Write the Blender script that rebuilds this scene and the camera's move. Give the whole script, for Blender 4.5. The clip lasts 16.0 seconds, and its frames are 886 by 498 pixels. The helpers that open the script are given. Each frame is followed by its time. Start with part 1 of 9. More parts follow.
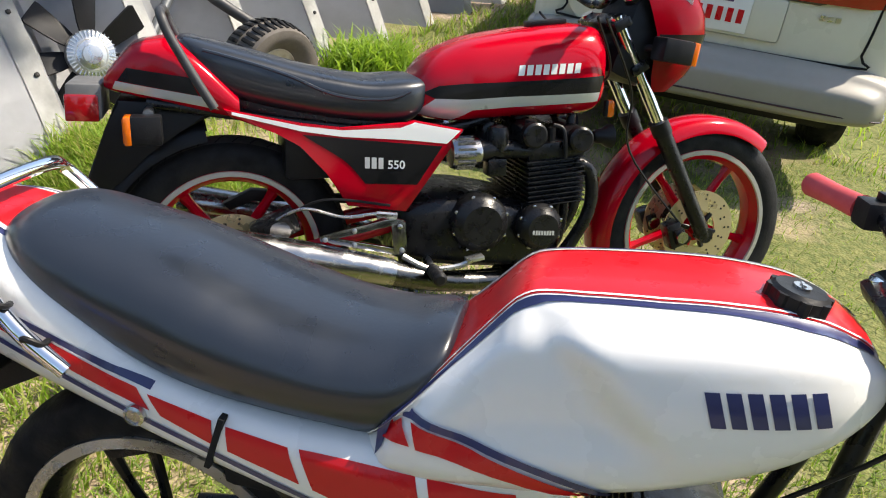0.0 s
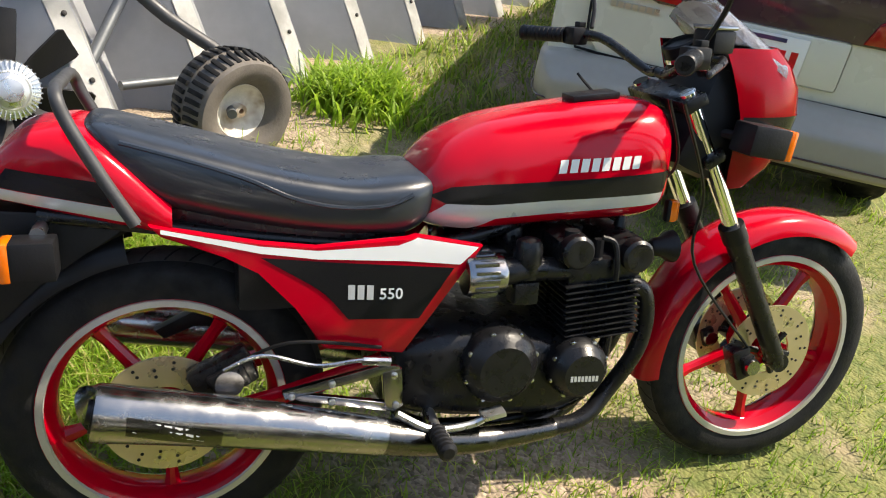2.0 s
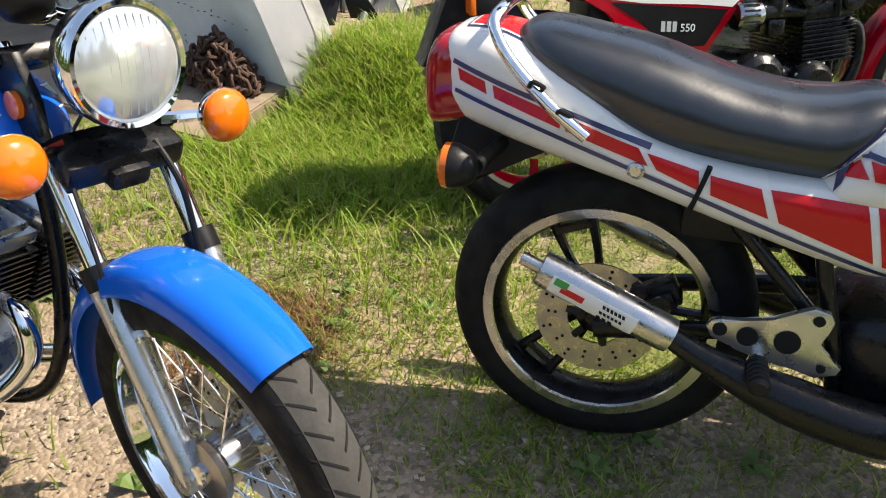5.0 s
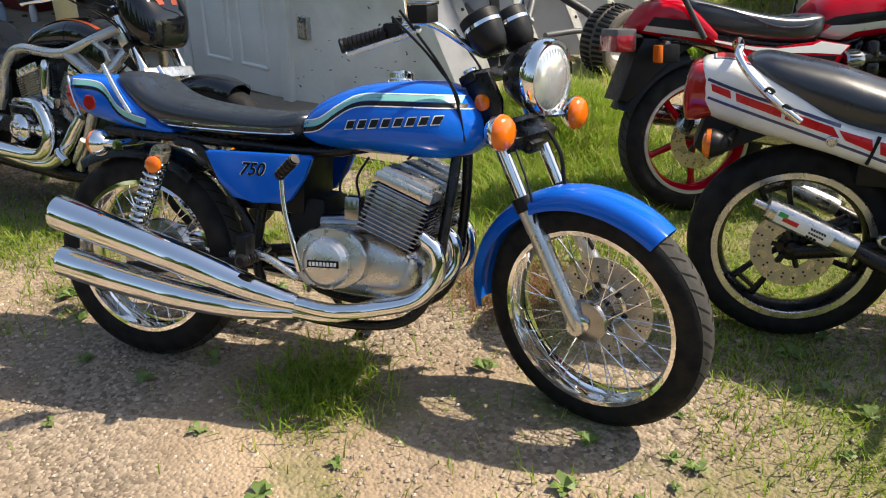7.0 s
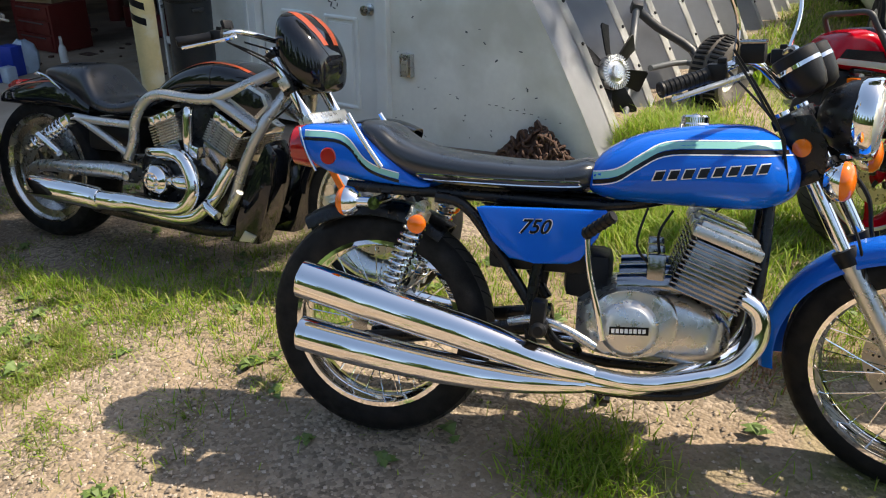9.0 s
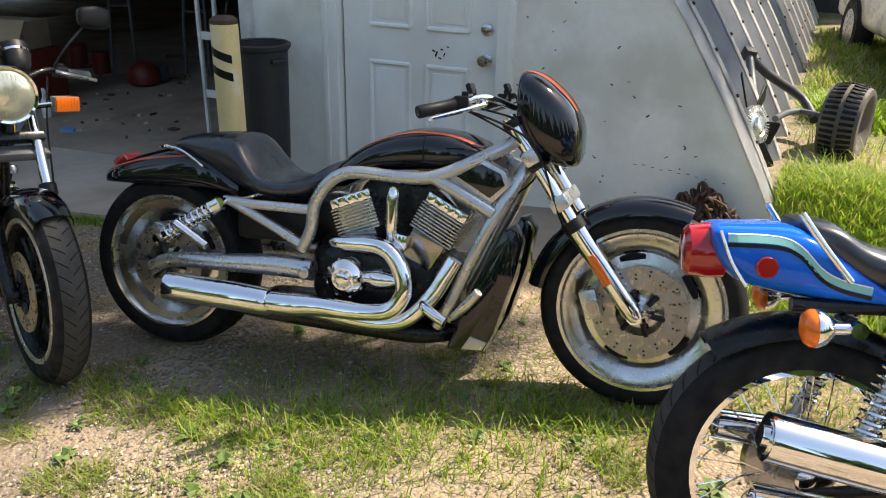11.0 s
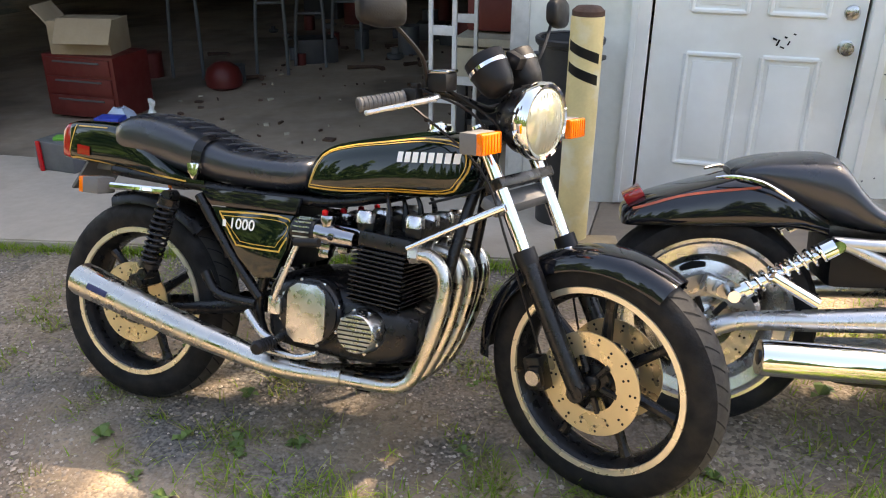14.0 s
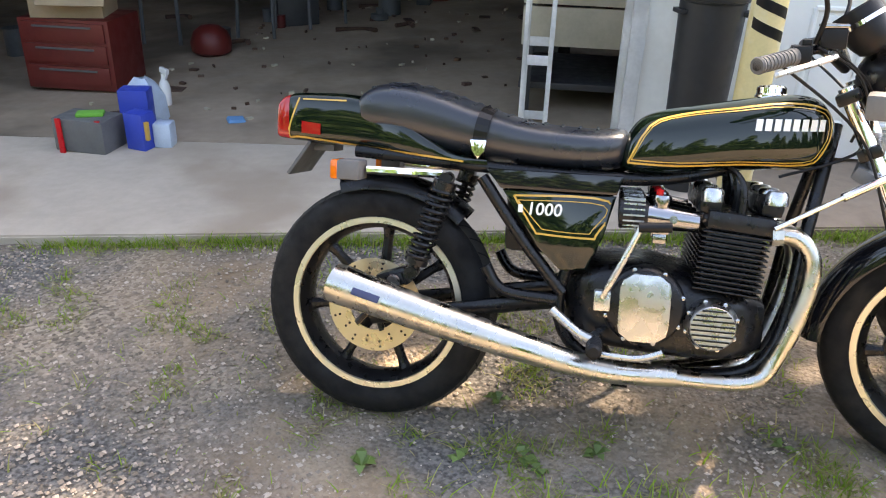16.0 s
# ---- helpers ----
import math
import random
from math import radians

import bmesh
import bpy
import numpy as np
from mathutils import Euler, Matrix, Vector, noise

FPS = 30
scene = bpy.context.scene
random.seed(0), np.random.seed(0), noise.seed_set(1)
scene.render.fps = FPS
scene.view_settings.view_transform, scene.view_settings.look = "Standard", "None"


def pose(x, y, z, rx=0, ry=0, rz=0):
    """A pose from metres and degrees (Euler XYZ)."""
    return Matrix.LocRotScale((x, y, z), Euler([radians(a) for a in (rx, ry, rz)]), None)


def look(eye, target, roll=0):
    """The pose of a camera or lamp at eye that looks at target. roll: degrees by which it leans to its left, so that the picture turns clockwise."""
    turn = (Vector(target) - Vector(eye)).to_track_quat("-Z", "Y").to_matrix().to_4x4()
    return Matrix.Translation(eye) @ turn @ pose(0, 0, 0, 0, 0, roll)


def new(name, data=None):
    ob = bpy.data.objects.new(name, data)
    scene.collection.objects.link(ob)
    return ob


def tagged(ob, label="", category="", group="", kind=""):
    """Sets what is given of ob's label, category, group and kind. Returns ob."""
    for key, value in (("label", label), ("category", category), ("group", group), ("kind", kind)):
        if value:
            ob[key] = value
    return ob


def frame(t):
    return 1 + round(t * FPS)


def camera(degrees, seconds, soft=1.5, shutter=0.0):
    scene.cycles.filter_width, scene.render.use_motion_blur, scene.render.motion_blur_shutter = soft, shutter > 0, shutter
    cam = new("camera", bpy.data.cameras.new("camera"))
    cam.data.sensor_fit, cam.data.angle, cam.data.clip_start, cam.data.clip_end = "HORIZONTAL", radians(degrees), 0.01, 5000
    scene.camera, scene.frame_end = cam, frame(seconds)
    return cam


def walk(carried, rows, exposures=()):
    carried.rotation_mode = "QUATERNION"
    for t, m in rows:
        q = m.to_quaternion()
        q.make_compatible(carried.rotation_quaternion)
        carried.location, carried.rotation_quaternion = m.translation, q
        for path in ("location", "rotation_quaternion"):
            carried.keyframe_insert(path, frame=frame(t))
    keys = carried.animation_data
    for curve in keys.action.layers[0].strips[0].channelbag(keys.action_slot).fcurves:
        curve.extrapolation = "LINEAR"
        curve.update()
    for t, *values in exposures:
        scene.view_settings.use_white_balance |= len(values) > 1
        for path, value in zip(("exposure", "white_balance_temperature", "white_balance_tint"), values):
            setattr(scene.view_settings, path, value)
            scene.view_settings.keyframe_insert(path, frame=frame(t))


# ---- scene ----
from mathutils.bvhtree import BVHTree

cam = camera(57.5, 16.0, soft=1.1)
PATH = [
    (0, (0.168, 0.496, 1.603), (-0.603, 2.071, 0.641), 7.7),
    (0.5, (0.007, 0.516, 1.656), (-0.69, 2.188, 0.808), 8.3),
    (1, (-0.15, 0.626, 1.655), (-0.818, 2.304, 0.794), 9.7),
    (1.5, (-0.216, 0.902, 1.626), (-0.902, 2.539, 0.703), 10.0),
    (2, (-0.227, 1.037, 1.607), (-0.937, 2.632, 0.63), 9.9),
    (2.5, (-0.26, 0.993, 1.611), (-1.02, 2.554, 0.618), 9.4),
    (3, (-0.296, 0.86, 1.569), (-1.097, 2.392, 0.564), 8.7),
    (3.5, (-0.273, 0.549, 1.532), (-1.137, 2.04, 0.517), 7.1),
    (4, (-0.221, 0.339, 1.499), (-1.114, 1.794, 0.458), 5.8),
    (4.5, (-0.115, 0.068, 1.482), (-1.029, 1.487, 0.409), 4.1),
    (5, (-0.102, -0.173, 1.495), (-1.028, 1.22, 0.398), 2.3),
    (5.2, (-0.117, -0.3, 1.494), (-1.05, 1.091, 0.401), 1.6),
    (7.3, (-0.203, -1.452, 1.645), (-1.218, 0.007, 0.728), 0.7),
    (7.5, (-0.269, -1.505, 1.64), (-1.26, -0.028, 0.727), 0.9),
    (8, (-0.479, -1.557, 1.593), (-1.438, -0.042, 0.707), 1.1),
    (8.5, (-0.754, -1.579, 1.603), (-1.68, -0.036, 0.73), 1.2),
    (9, (-1.026, -1.628, 1.605), (-1.983, -0.103, 0.734), 0.3),
    (9.2, (-1.153, -1.651, 1.61), (-2.102, -0.117, 0.747), 0.2),
    (11.3, (-2.619, -1.699, 1.558), (-3.355, -0.015, 0.77), 1.3),
    (11.5, (-2.791, -1.683, 1.566), (-3.518, 0.006, 0.777), 1.3),
    (12, (-3.119, -1.749, 1.553), (-3.844, -0.057, 0.771), 0.6),
    (12.5, (-3.468, -1.814, 1.546), (-4.191, -0.124, 0.757), -0.0),
    (13, (-3.839, -1.788, 1.514), (-4.535, -0.091, 0.716), -0.2),
    (13.5, (-4.201, -1.809, 1.497), (-4.828, -0.089, 0.692), -0.0),
    (14, (-4.576, -1.83, 1.473), (-5.088, -0.08, 0.65), 0.5),
    (14.5, (-4.88, -1.78, 1.439), (-5.249, -0.003, 0.599), 1.1),
    (15, (-5.154, -1.768, 1.415), (-5.3, 0.03, 0.551), 2.2),
    (15.5, (-5.468, -1.824, 1.419), (-5.51, -0.029, 0.538), 2.4),
    (16, (-5.766, -1.787, 1.38), (-5.973, -0.011, 0.483), 1.8),
]
EXPOSURES = [(0, 0.96, 7150), (0.5, 0.66, 7050), (1.0, 0.81, 7250), (2, 1.16, 7450), (4.5, 0.93, 7350), (5, 0.96, 7450), (7.5, 0.67, 7500), (8.5, 0.69, 7400), (9, 0.79, 7500), (11.5, 1.27, 7900), (12.5, 1.71, 8500), (14.5, 2.25, 8800), (15.5, 2.4, 8800), (16, 2.63, 8700)]
walk(cam, [(t, look(eye, target, roll)) for t, eye, target, roll in PATH], [(t, e, k, 10 if t < 12 else 16) for t, e, k in EXPOSURES])

# ---- light ----
SUN_DIR = Vector((0.42, 0.43, 0.80)).normalized()
world = bpy.data.worlds.new("sky")
scene.world = world
world.use_nodes = True
wn = world.node_tree.nodes
sky = wn.new("ShaderNodeTexSky")
sky.sky_type, sky.sun_disc = "NISHITA", False
sky.sun_elevation = math.asin(SUN_DIR.z)
sky.sun_rotation = math.atan2(SUN_DIR.x, SUN_DIR.y)
wn["Background"].inputs[1].default_value = 0.15
world.node_tree.links.new(sky.outputs[0], wn["Background"].inputs[0])
sun = new("sun", bpy.data.lights.new("sun", "SUN"))
sun.data.energy, sun.data.angle, sun.data.color = 4.5, radians(0.6), (1.0, 0.95, 0.87)
sun.rotation_mode = "QUATERNION"
sun.rotation_quaternion = SUN_DIR.to_track_quat("Z", "Y")
sun.location = SUN_DIR * 30


# ---- materials ----
def mat(name, color, rough=0.5, metal=0.0, coat=0.0, var=0.0, scale=8.0, bump=0.0, bscale=60.0, second=None, detail=6, trans=0.0, wear=0.0, spec=0.5):
    """A surface with variation at two scales, wear and fine relief."""
    m = bpy.data.materials.new(name)
    m.use_nodes = True
    nt = m.node_tree
    b = nt.nodes["Principled BSDF"]
    b.inputs["Roughness"].default_value = rough
    b.inputs["Metallic"].default_value = metal
    b.inputs["Specular IOR Level"].default_value = spec
    b.inputs["Coat Weight"].default_value = coat
    b.inputs["Coat Roughness"].default_value = 0.06
    b.inputs["Transmission Weight"].default_value = trans
    b.inputs["Base Color"].default_value = (*color, 1)
    co = nt.nodes.new("ShaderNodeTexCoord").outputs["Object"]

    def tex(s, d=detail):
        n = nt.nodes.new("ShaderNodeTexNoise")
        n.inputs["Scale"].default_value, n.inputs["Detail"].default_value = s, d
        nt.links.new(co, n.inputs["Vector"])
        return n.outputs["Fac"]

    def ramp(src, a, c, lo=0.0, hi=1.0):
        r = nt.nodes.new("ShaderNodeMapRange")
        r.inputs["From Min"].default_value, r.inputs["From Max"].default_value = a, c
        r.inputs["To Min"].default_value, r.inputs["To Max"].default_value = lo, hi
        nt.links.new(src, r.inputs["Value"])
        return r.outputs["Result"]

    def mix(fac, a, c):
        x = nt.nodes.new("ShaderNodeMix")
        x.data_type = "RGBA"
        nt.links.new(fac, x.inputs["Factor"])
        for i, v in ((6, a), (7, c)):
            if isinstance(v, tuple):
                x.inputs[i].default_value = (*v, 1)
            else:
                nt.links.new(v, x.inputs[i])
        return x.outputs[2]

    if var or second:
        dark = tuple(v * (1 - var) for v in color)
        light = tuple(min(1, v * (1 + var)) for v in color)
        c = mix(ramp(tex(scale), 0.3, 0.7), dark, light)
        f = mix(ramp(tex(scale * 9.7), 0.35, 0.65), tuple(v * (1 - var * 0.6) for v in color), tuple(min(1, v * (1 + var * 0.5)) for v in color))
        x = nt.nodes.new("ShaderNodeMix")
        x.data_type = "RGBA"
        x.inputs["Factor"].default_value = 0.4
        nt.links.new(c, x.inputs[6])
        nt.links.new(f, x.inputs[7])
        c = x.outputs[2]
        if second:
            c = mix(ramp(tex(scale * 0.6, 8), 0.5, 0.64), c, second)
        nt.links.new(c, b.inputs["Base Color"])
    if wear or var:
        r = ramp(tex(scale * 2.3), 0.3, 0.7, max(0.03, rough * 0.75 - wear), min(1, rough * 1.25 + wear))
        nt.links.new(r, b.inputs["Roughness"])
    if bump:
        n = nt.nodes.new("ShaderNodeBump")
        n.inputs["Strength"].default_value, n.inputs["Distance"].default_value = bump, 0.004
        nt.links.new(tex(bscale, 4), n.inputs["Height"])
        nt.links.new(n.outputs[0], b.inputs["Normal"])
    return m


RED = mat("red_paint", (0.43, 0.001, 0.012), 0.13, coat=0.1, var=0.06, scale=3, wear=0.0, spec=0.32)
BLUE = mat("blue_paint", (0.0, 0.115, 0.60), 0.11, coat=0.08, var=0.06, scale=3, wear=0.0, spec=0.25)
BLACKP = mat("black_paint", (0.006, 0.007, 0.010), 0.06, coat=0.2, var=0.1, scale=3, wear=0.0)
GREENP = mat("dark_green_paint", (0.004, 0.009, 0.006), 0.05, coat=0.2, var=0.1, scale=3, wear=0.0)
WHITEP = mat("white_paint", (0.78, 0.77, 0.74), 0.28, coat=0.7, var=0.03, scale=4, wear=0.05)
NAVY = mat("navy_decal", (0.02, 0.025, 0.10), 0.35, coat=0.5)
REDD = mat("red_decal", (0.56, 0.006, 0.012), 0.3, coat=0.2, var=0.05, spec=0.35)
BLACKD = mat("black_decal", (0.008, 0.008, 0.009), 0.25, spec=0.3)
SILVD = mat("silver_decal", (0.55, 0.56, 0.57), 0.35, metal=0.3, coat=0.5, var=0.05)
BARERIM = mat("machined_rim_edge", (0.50, 0.49, 0.46), 0.38, metal=0.5, var=0.1, scale=20)
WHITED = mat("white_decal", (0.8, 0.8, 0.78), 0.35, coat=0.5)
GOLDD = mat("gold_decal", (0.62, 0.36, 0.07), 0.35, coat=0.5)
TEALD = mat("teal_decal", (0.20, 0.50, 0.47), 0.35, coat=0.5)
ORANGED = mat("orange_decal", (0.38, 0.06, 0.015), 0.3, coat=0.2)
CHROME = mat("chrome", (0.86, 0.86, 0.86), 0.04, metal=1.0, bump=0.015, bscale=25)
STEEL = mat("dull_steel", (0.55, 0.55, 0.55), 0.28, metal=1.0, var=0.06, scale=12, wear=0.04, bump=0.03)
BRUSHED = mat("brushed_silencer_steel", (0.36, 0.355, 0.345), 0.22, metal=1.0, var=0.05, scale=14, wear=0.03, bump=0.02)
SMOKED = mat("smoke_grey_chrome", (0.12, 0.117, 0.112), 0.24, metal=1.0, var=0.08, scale=14, wear=0.03)
PEWTER = mat("dark_polished_steel", (0.34, 0.34, 0.35), 0.2, metal=1.0, var=0.05, scale=14, wear=0.02)
ALU = mat("cast_aluminium", (0.60, 0.60, 0.59), 0.30, metal=0.9, var=0.04, scale=14, wear=0.03, bump=0.02, bscale=160)
POLISH = mat("polished_wheel_metal", (0.64, 0.64, 0.63), 0.24, metal=1.0, var=0.04, scale=9, wear=0.03)
TITAN = mat("brushed_titanium_exhaust", (0.55, 0.53, 0.48), 0.28, metal=1.0, var=0.12, scale=10, wear=0.1)
GOLDM = mat("gold_anodised_rim", (0.72, 0.65, 0.50), 0.3, metal=0.7, var=0.03, scale=6)
BRASSD = mat("golden_brake_disc", (0.62, 0.51, 0.32), 0.33, metal=0.7, var=0.05, scale=10, wear=0.04)
DISCM = mat("brake_disc_steel", (0.42, 0.40, 0.37), 0.35, metal=0.9, var=0.18, scale=18, wear=0.12)
ENGBLK = mat("black_engine_enamel", (0.008, 0.008, 0.009), 0.33, coat=0.1, var=0.3, scale=18, bump=0.12, bscale=200, wear=0.1, spec=0.3)
FRAMEB = mat("black_frame_enamel", (0.008, 0.008, 0.009), 0.3, coat=0.1, var=0.25, scale=14, wear=0.08, spec=0.3)
RUBBER = mat("tyre_rubber", (0.009, 0.009, 0.0095), 0.72, var=0.3, scale=9, bump=0.25, bscale=140, wear=0.08, spec=0.25)
RUBD = mat("dusty_rubber", (0.12, 0.105, 0.09), 0.85, var=0.2, scale=9, bump=0.3, bscale=120)
TREADM = mat("dusty_tread_rubber", (0.05, 0.048, 0.045), 0.85, var=0.25, scale=14, bump=0.2, bscale=120, spec=0.25)
TREAD = mat("tread_groove", (0.005, 0.005, 0.005), 0.95)
VINYL = mat("black_seat_vinyl", (0.014, 0.018, 0.026), 0.31, coat=0.25, var=0.05, scale=5, bump=0.05, bscale=150, wear=0.015, spec=0.6)
PLASTIC = mat("black_plastic", (0.009, 0.009, 0.010), 0.42, var=0.2, scale=12, bump=0.1, bscale=200, spec=0.25)
GREYPL = mat("grey_plastic", (0.12, 0.12, 0.12), 0.55, var=0.2, scale=10, bump=0.1)
AMBER = mat("amber_lens", (0.80, 0.155, 0.006), 0.18, coat=0.6, var=0.1, scale=40)
REDL = mat("red_lens", (0.36, 0.006, 0.010), 0.12, coat=0.7, var=0.1, scale=30)
GLASS = mat("headlamp_lens", (0.62, 0.65, 0.66), 0.12, metal=0.55, coat=1.0, var=0.12, scale=8)
YELLOWL = mat("yellowed_headlamp_lens", (0.62, 0.60, 0.46), 0.14, metal=0.5, coat=1.0, var=0.15, scale=8)
MIRROR = mat("mirror_glass", (0.85, 0.86, 0.87), 0.02, metal=1.0)
SMOKE = mat("smoked_screen", (0.45, 0.45, 0.47), 0.04, trans=0.85)
WALLM = mat("weathered_white_wall", (0.80, 0.80, 0.74), 0.8, var=0.09, scale=3.2, bump=0.3, bscale=24, second=(0.64, 0.63, 0.55))
DOORM = mat("white_door_paint", (0.83, 0.84, 0.81), 0.5, var=0.05, scale=3, bump=0.06, bscale=40, second=(0.74, 0.74, 0.70))
SHELLM = mat("galvanised_sheet", (0.46, 0.47, 0.49), 0.6, metal=0.2, var=0.08, scale=3, bump=0.06, bscale=20, second=(0.40, 0.41, 0.43))
RIDGEM = mat("chalky_ridge", (0.62, 0.62, 0.60), 0.7, var=0.2, scale=6, bump=0.15, second=(0.42, 0.42, 0.40))
CONCRETE = mat("stained_concrete", (0.47, 0.395, 0.315), 0.85, var=0.18, scale=2.0, bump=0.3, bscale=70, second=(0.36, 0.285, 0.215))
DIRTCON = mat("dirt_stained_concrete", (0.27, 0.205, 0.15), 0.9, var=0.25, scale=2.4, bump=0.35, bscale=60, second=(0.17, 0.125, 0.09))
FLOORM = mat("oily_garage_floor", (0.36, 0.275, 0.20), 0.7, var=0.25, scale=1.6, bump=0.2, bscale=50, second=(0.17, 0.13, 0.095))
# Near black holds the garage's shade in its colour; crack and bolts share it.
INNER = mat("interior_shade_dark", (0.035, 0.032, 0.03), 0.9, var=0.2, scale=2)
YELLOW = mat("chipped_yellow_paint", (0.74, 0.58, 0.28), 0.6, var=0.12, scale=9, bump=0.2, bscale=50, second=(0.78, 0.70, 0.50))
RUST = mat("rusted_iron", (0.085, 0.045, 0.03), 0.9, var=0.4, scale=14, bump=0.5, bscale=90)
GREYPIPE = mat("grey_primed_pipe", (0.10, 0.108, 0.115), 0.5, metal=0.3, var=0.2, scale=7, bump=0.1)
DARKPIPE = mat("dark_pipe", (0.04, 0.04, 0.042), 0.5, var=0.2, scale=8)
HUBM = mat("dirty_white_rim", (0.62, 0.58, 0.52), 0.55, var=0.2, scale=12, second=(0.3, 0.22, 0.15))
CARW = mat("cream_car_paint", (0.66, 0.64, 0.54), 0.3, coat=0.6, var=0.05, scale=2, wear=0.05)
CARG = mat("taupe_bumper_plastic", (0.30, 0.28, 0.24), 0.45, coat=0.2, var=0.08, scale=3)
CARD = mat("dark_plum_trim", (0.045, 0.02, 0.035), 0.25, coat=0.7, var=0.2, scale=4)
CARGL = mat("car_window", (0.05, 0.07, 0.08), 0.05, coat=1.0)
WOOD = mat("raw_timber", (0.42, 0.30, 0.17), 0.7, var=0.2, scale=10, bump=0.2)
BLUEBOX = mat("blue_carton", (0.02, 0.06, 0.42), 0.5, var=0.1, scale=10)
BAGM = mat("pale_blue_plastic", (0.45, 0.55, 0.66), 0.4, var=0.15, scale=10)
REDCAB = mat("faded_red_steel", (0.13, 0.015, 0.012), 0.5, var=0.2, scale=6)
CREAM = mat("cream_panel", (0.45, 0.40, 0.30), 0.7, var=0.15, scale=5)


# ---- mesh helpers ----
def part(name, bm, material, parent=None, label="", smooth=True, m=None):
    """Links a bmesh as one mesh object under a thing or a part."""
    bmesh.ops.recalc_face_normals(bm, faces=bm.faces)
    data = bpy.data.meshes.new(name)
    bm.to_mesh(data)
    bm.free()
    data.materials.append(material)
    ob = new(name, data)
    if smooth:
        data.shade_smooth()
        data.set_sharp_from_angle(angle=radians(38))
    if parent:
        ob.parent = parent
    if m is not None:
        ob.matrix_basis = m
    if label:
        ob["label"] = label
    return ob


def thing(name, label, category, m=None, group="", kind=""):
    ob = new(name)
    ob.empty_display_size = 0.2
    if m is not None:
        ob.matrix_basis = m
    return tagged(ob, label, category, group, kind)


def spline(pts, k=5):
    """Points on a smooth curve through pts."""
    p = [Vector(q) for q in pts]
    if len(p) < 3:
        return [p[0].lerp(p[-1], i / k) for i in range(k + 1)]
    out = []
    for i in range(len(p) - 1):
        a, b, c, d = p[max(i - 1, 0)], p[i], p[i + 1], p[min(i + 2, len(p) - 1)]
        for j in range(k):
            t = j / k
            out.append(0.5 * ((2 * b) + (c - a) * t + (2 * a - 5 * b + 4 * c - d) * t * t + (3 * b - a - 3 * c + d) * t ** 3))
    return out + [p[-1]]


def tube(bm, pts, r, n=10, k=5, flat=1.0):
    """A tube along a smooth curve; r is a radius or one for each point."""
    path = spline(pts, k)
    rs = r if isinstance(r, (list, tuple)) else [r] * len(pts)
    up = Vector((0.12, 0.93, 0.31)).normalized()
    rings = []
    steps = len(path) - 1
    for i, q in enumerate(path):
        d = (path[min(i + 1, steps)] - path[max(i - 1, 0)]).normalized()
        s = up - d * up.dot(d)
        if s.length < 1e-4:
            s = d.orthogonal()
        s.normalize()
        up = s
        o = d.cross(s)
        f = i / steps * (len(rs) - 1)
        a = min(int(f), len(rs) - 2) if len(rs) > 1 else 0
        rad = rs[a] + (rs[min(a + 1, len(rs) - 1)] - rs[a]) * (f - a)
        rings.append([bm.verts.new(q + s * rad * flat * math.cos(2 * math.pi * j / n) + o * rad * math.sin(2 * math.pi * j / n)) for j in range(n)])
    for a, b in zip(rings, rings[1:]):
        for j in range(n):
            bm.faces.new((a[j], a[(j + 1) % n], b[(j + 1) % n], b[j]))
    bm.faces.new(rings[0][::-1])
    bm.faces.new(rings[-1])
    return bm


def lathe(bm, profile, c=(0, 0, 0), n=36, axis="y", closed=False):
    """Turns (radius, along) points round an axis through c."""
    rings = []
    for r, a in profile:
        ring = []
        for j in range(n):
            u, v = r * math.cos(2 * math.pi * j / n), r * math.sin(2 * math.pi * j / n)
            q = (u, a, v) if axis == "y" else (a, u, v) if axis == "x" else (u, v, a)
            ring.append(bm.verts.new(Vector(c) + Vector(q)))
        rings.append(ring)
    loop = list(zip(rings, rings[1:])) + ([(rings[-1], rings[0])] if closed else [])
    for a, b in loop:
        for j in range(n):
            bm.faces.new((a[j], a[(j + 1) % n], b[(j + 1) % n], b[j]))
    if not closed:
        bm.faces.new(rings[0])
        bm.faces.new(rings[-1][::-1])
    return bm


def box(bm, c, s, rot=(0, 0, 0), bevel=0.0, taper=1.0):
    """A box of size s at c, turned by rot degrees; its top is scaled by taper."""
    m = pose(*c, *rot)
    v = []
    for z in (-1, 1):
        f = taper if z > 0 else 1
        for x, y in ((-1, -1), (1, -1), (1, 1), (-1, 1)):
            v.append(bm.verts.new(m @ Vector((x * s[0] / 2 * f, y * s[1] / 2 * f, z * s[2] / 2))))
    fs = [bm.faces.new([v[i] for i in q]) for q in ((3, 2, 1, 0), (4, 5, 6, 7), (0, 1, 5, 4), (1, 2, 6, 5), (2, 3, 7, 6), (3, 0, 4, 7))]
    if bevel:
        bmesh.ops.bevel(bm, geom=list({e for f in fs for e in f.edges}), offset=bevel, segments=2, affect="EDGES", profile=0.6)
    return bm


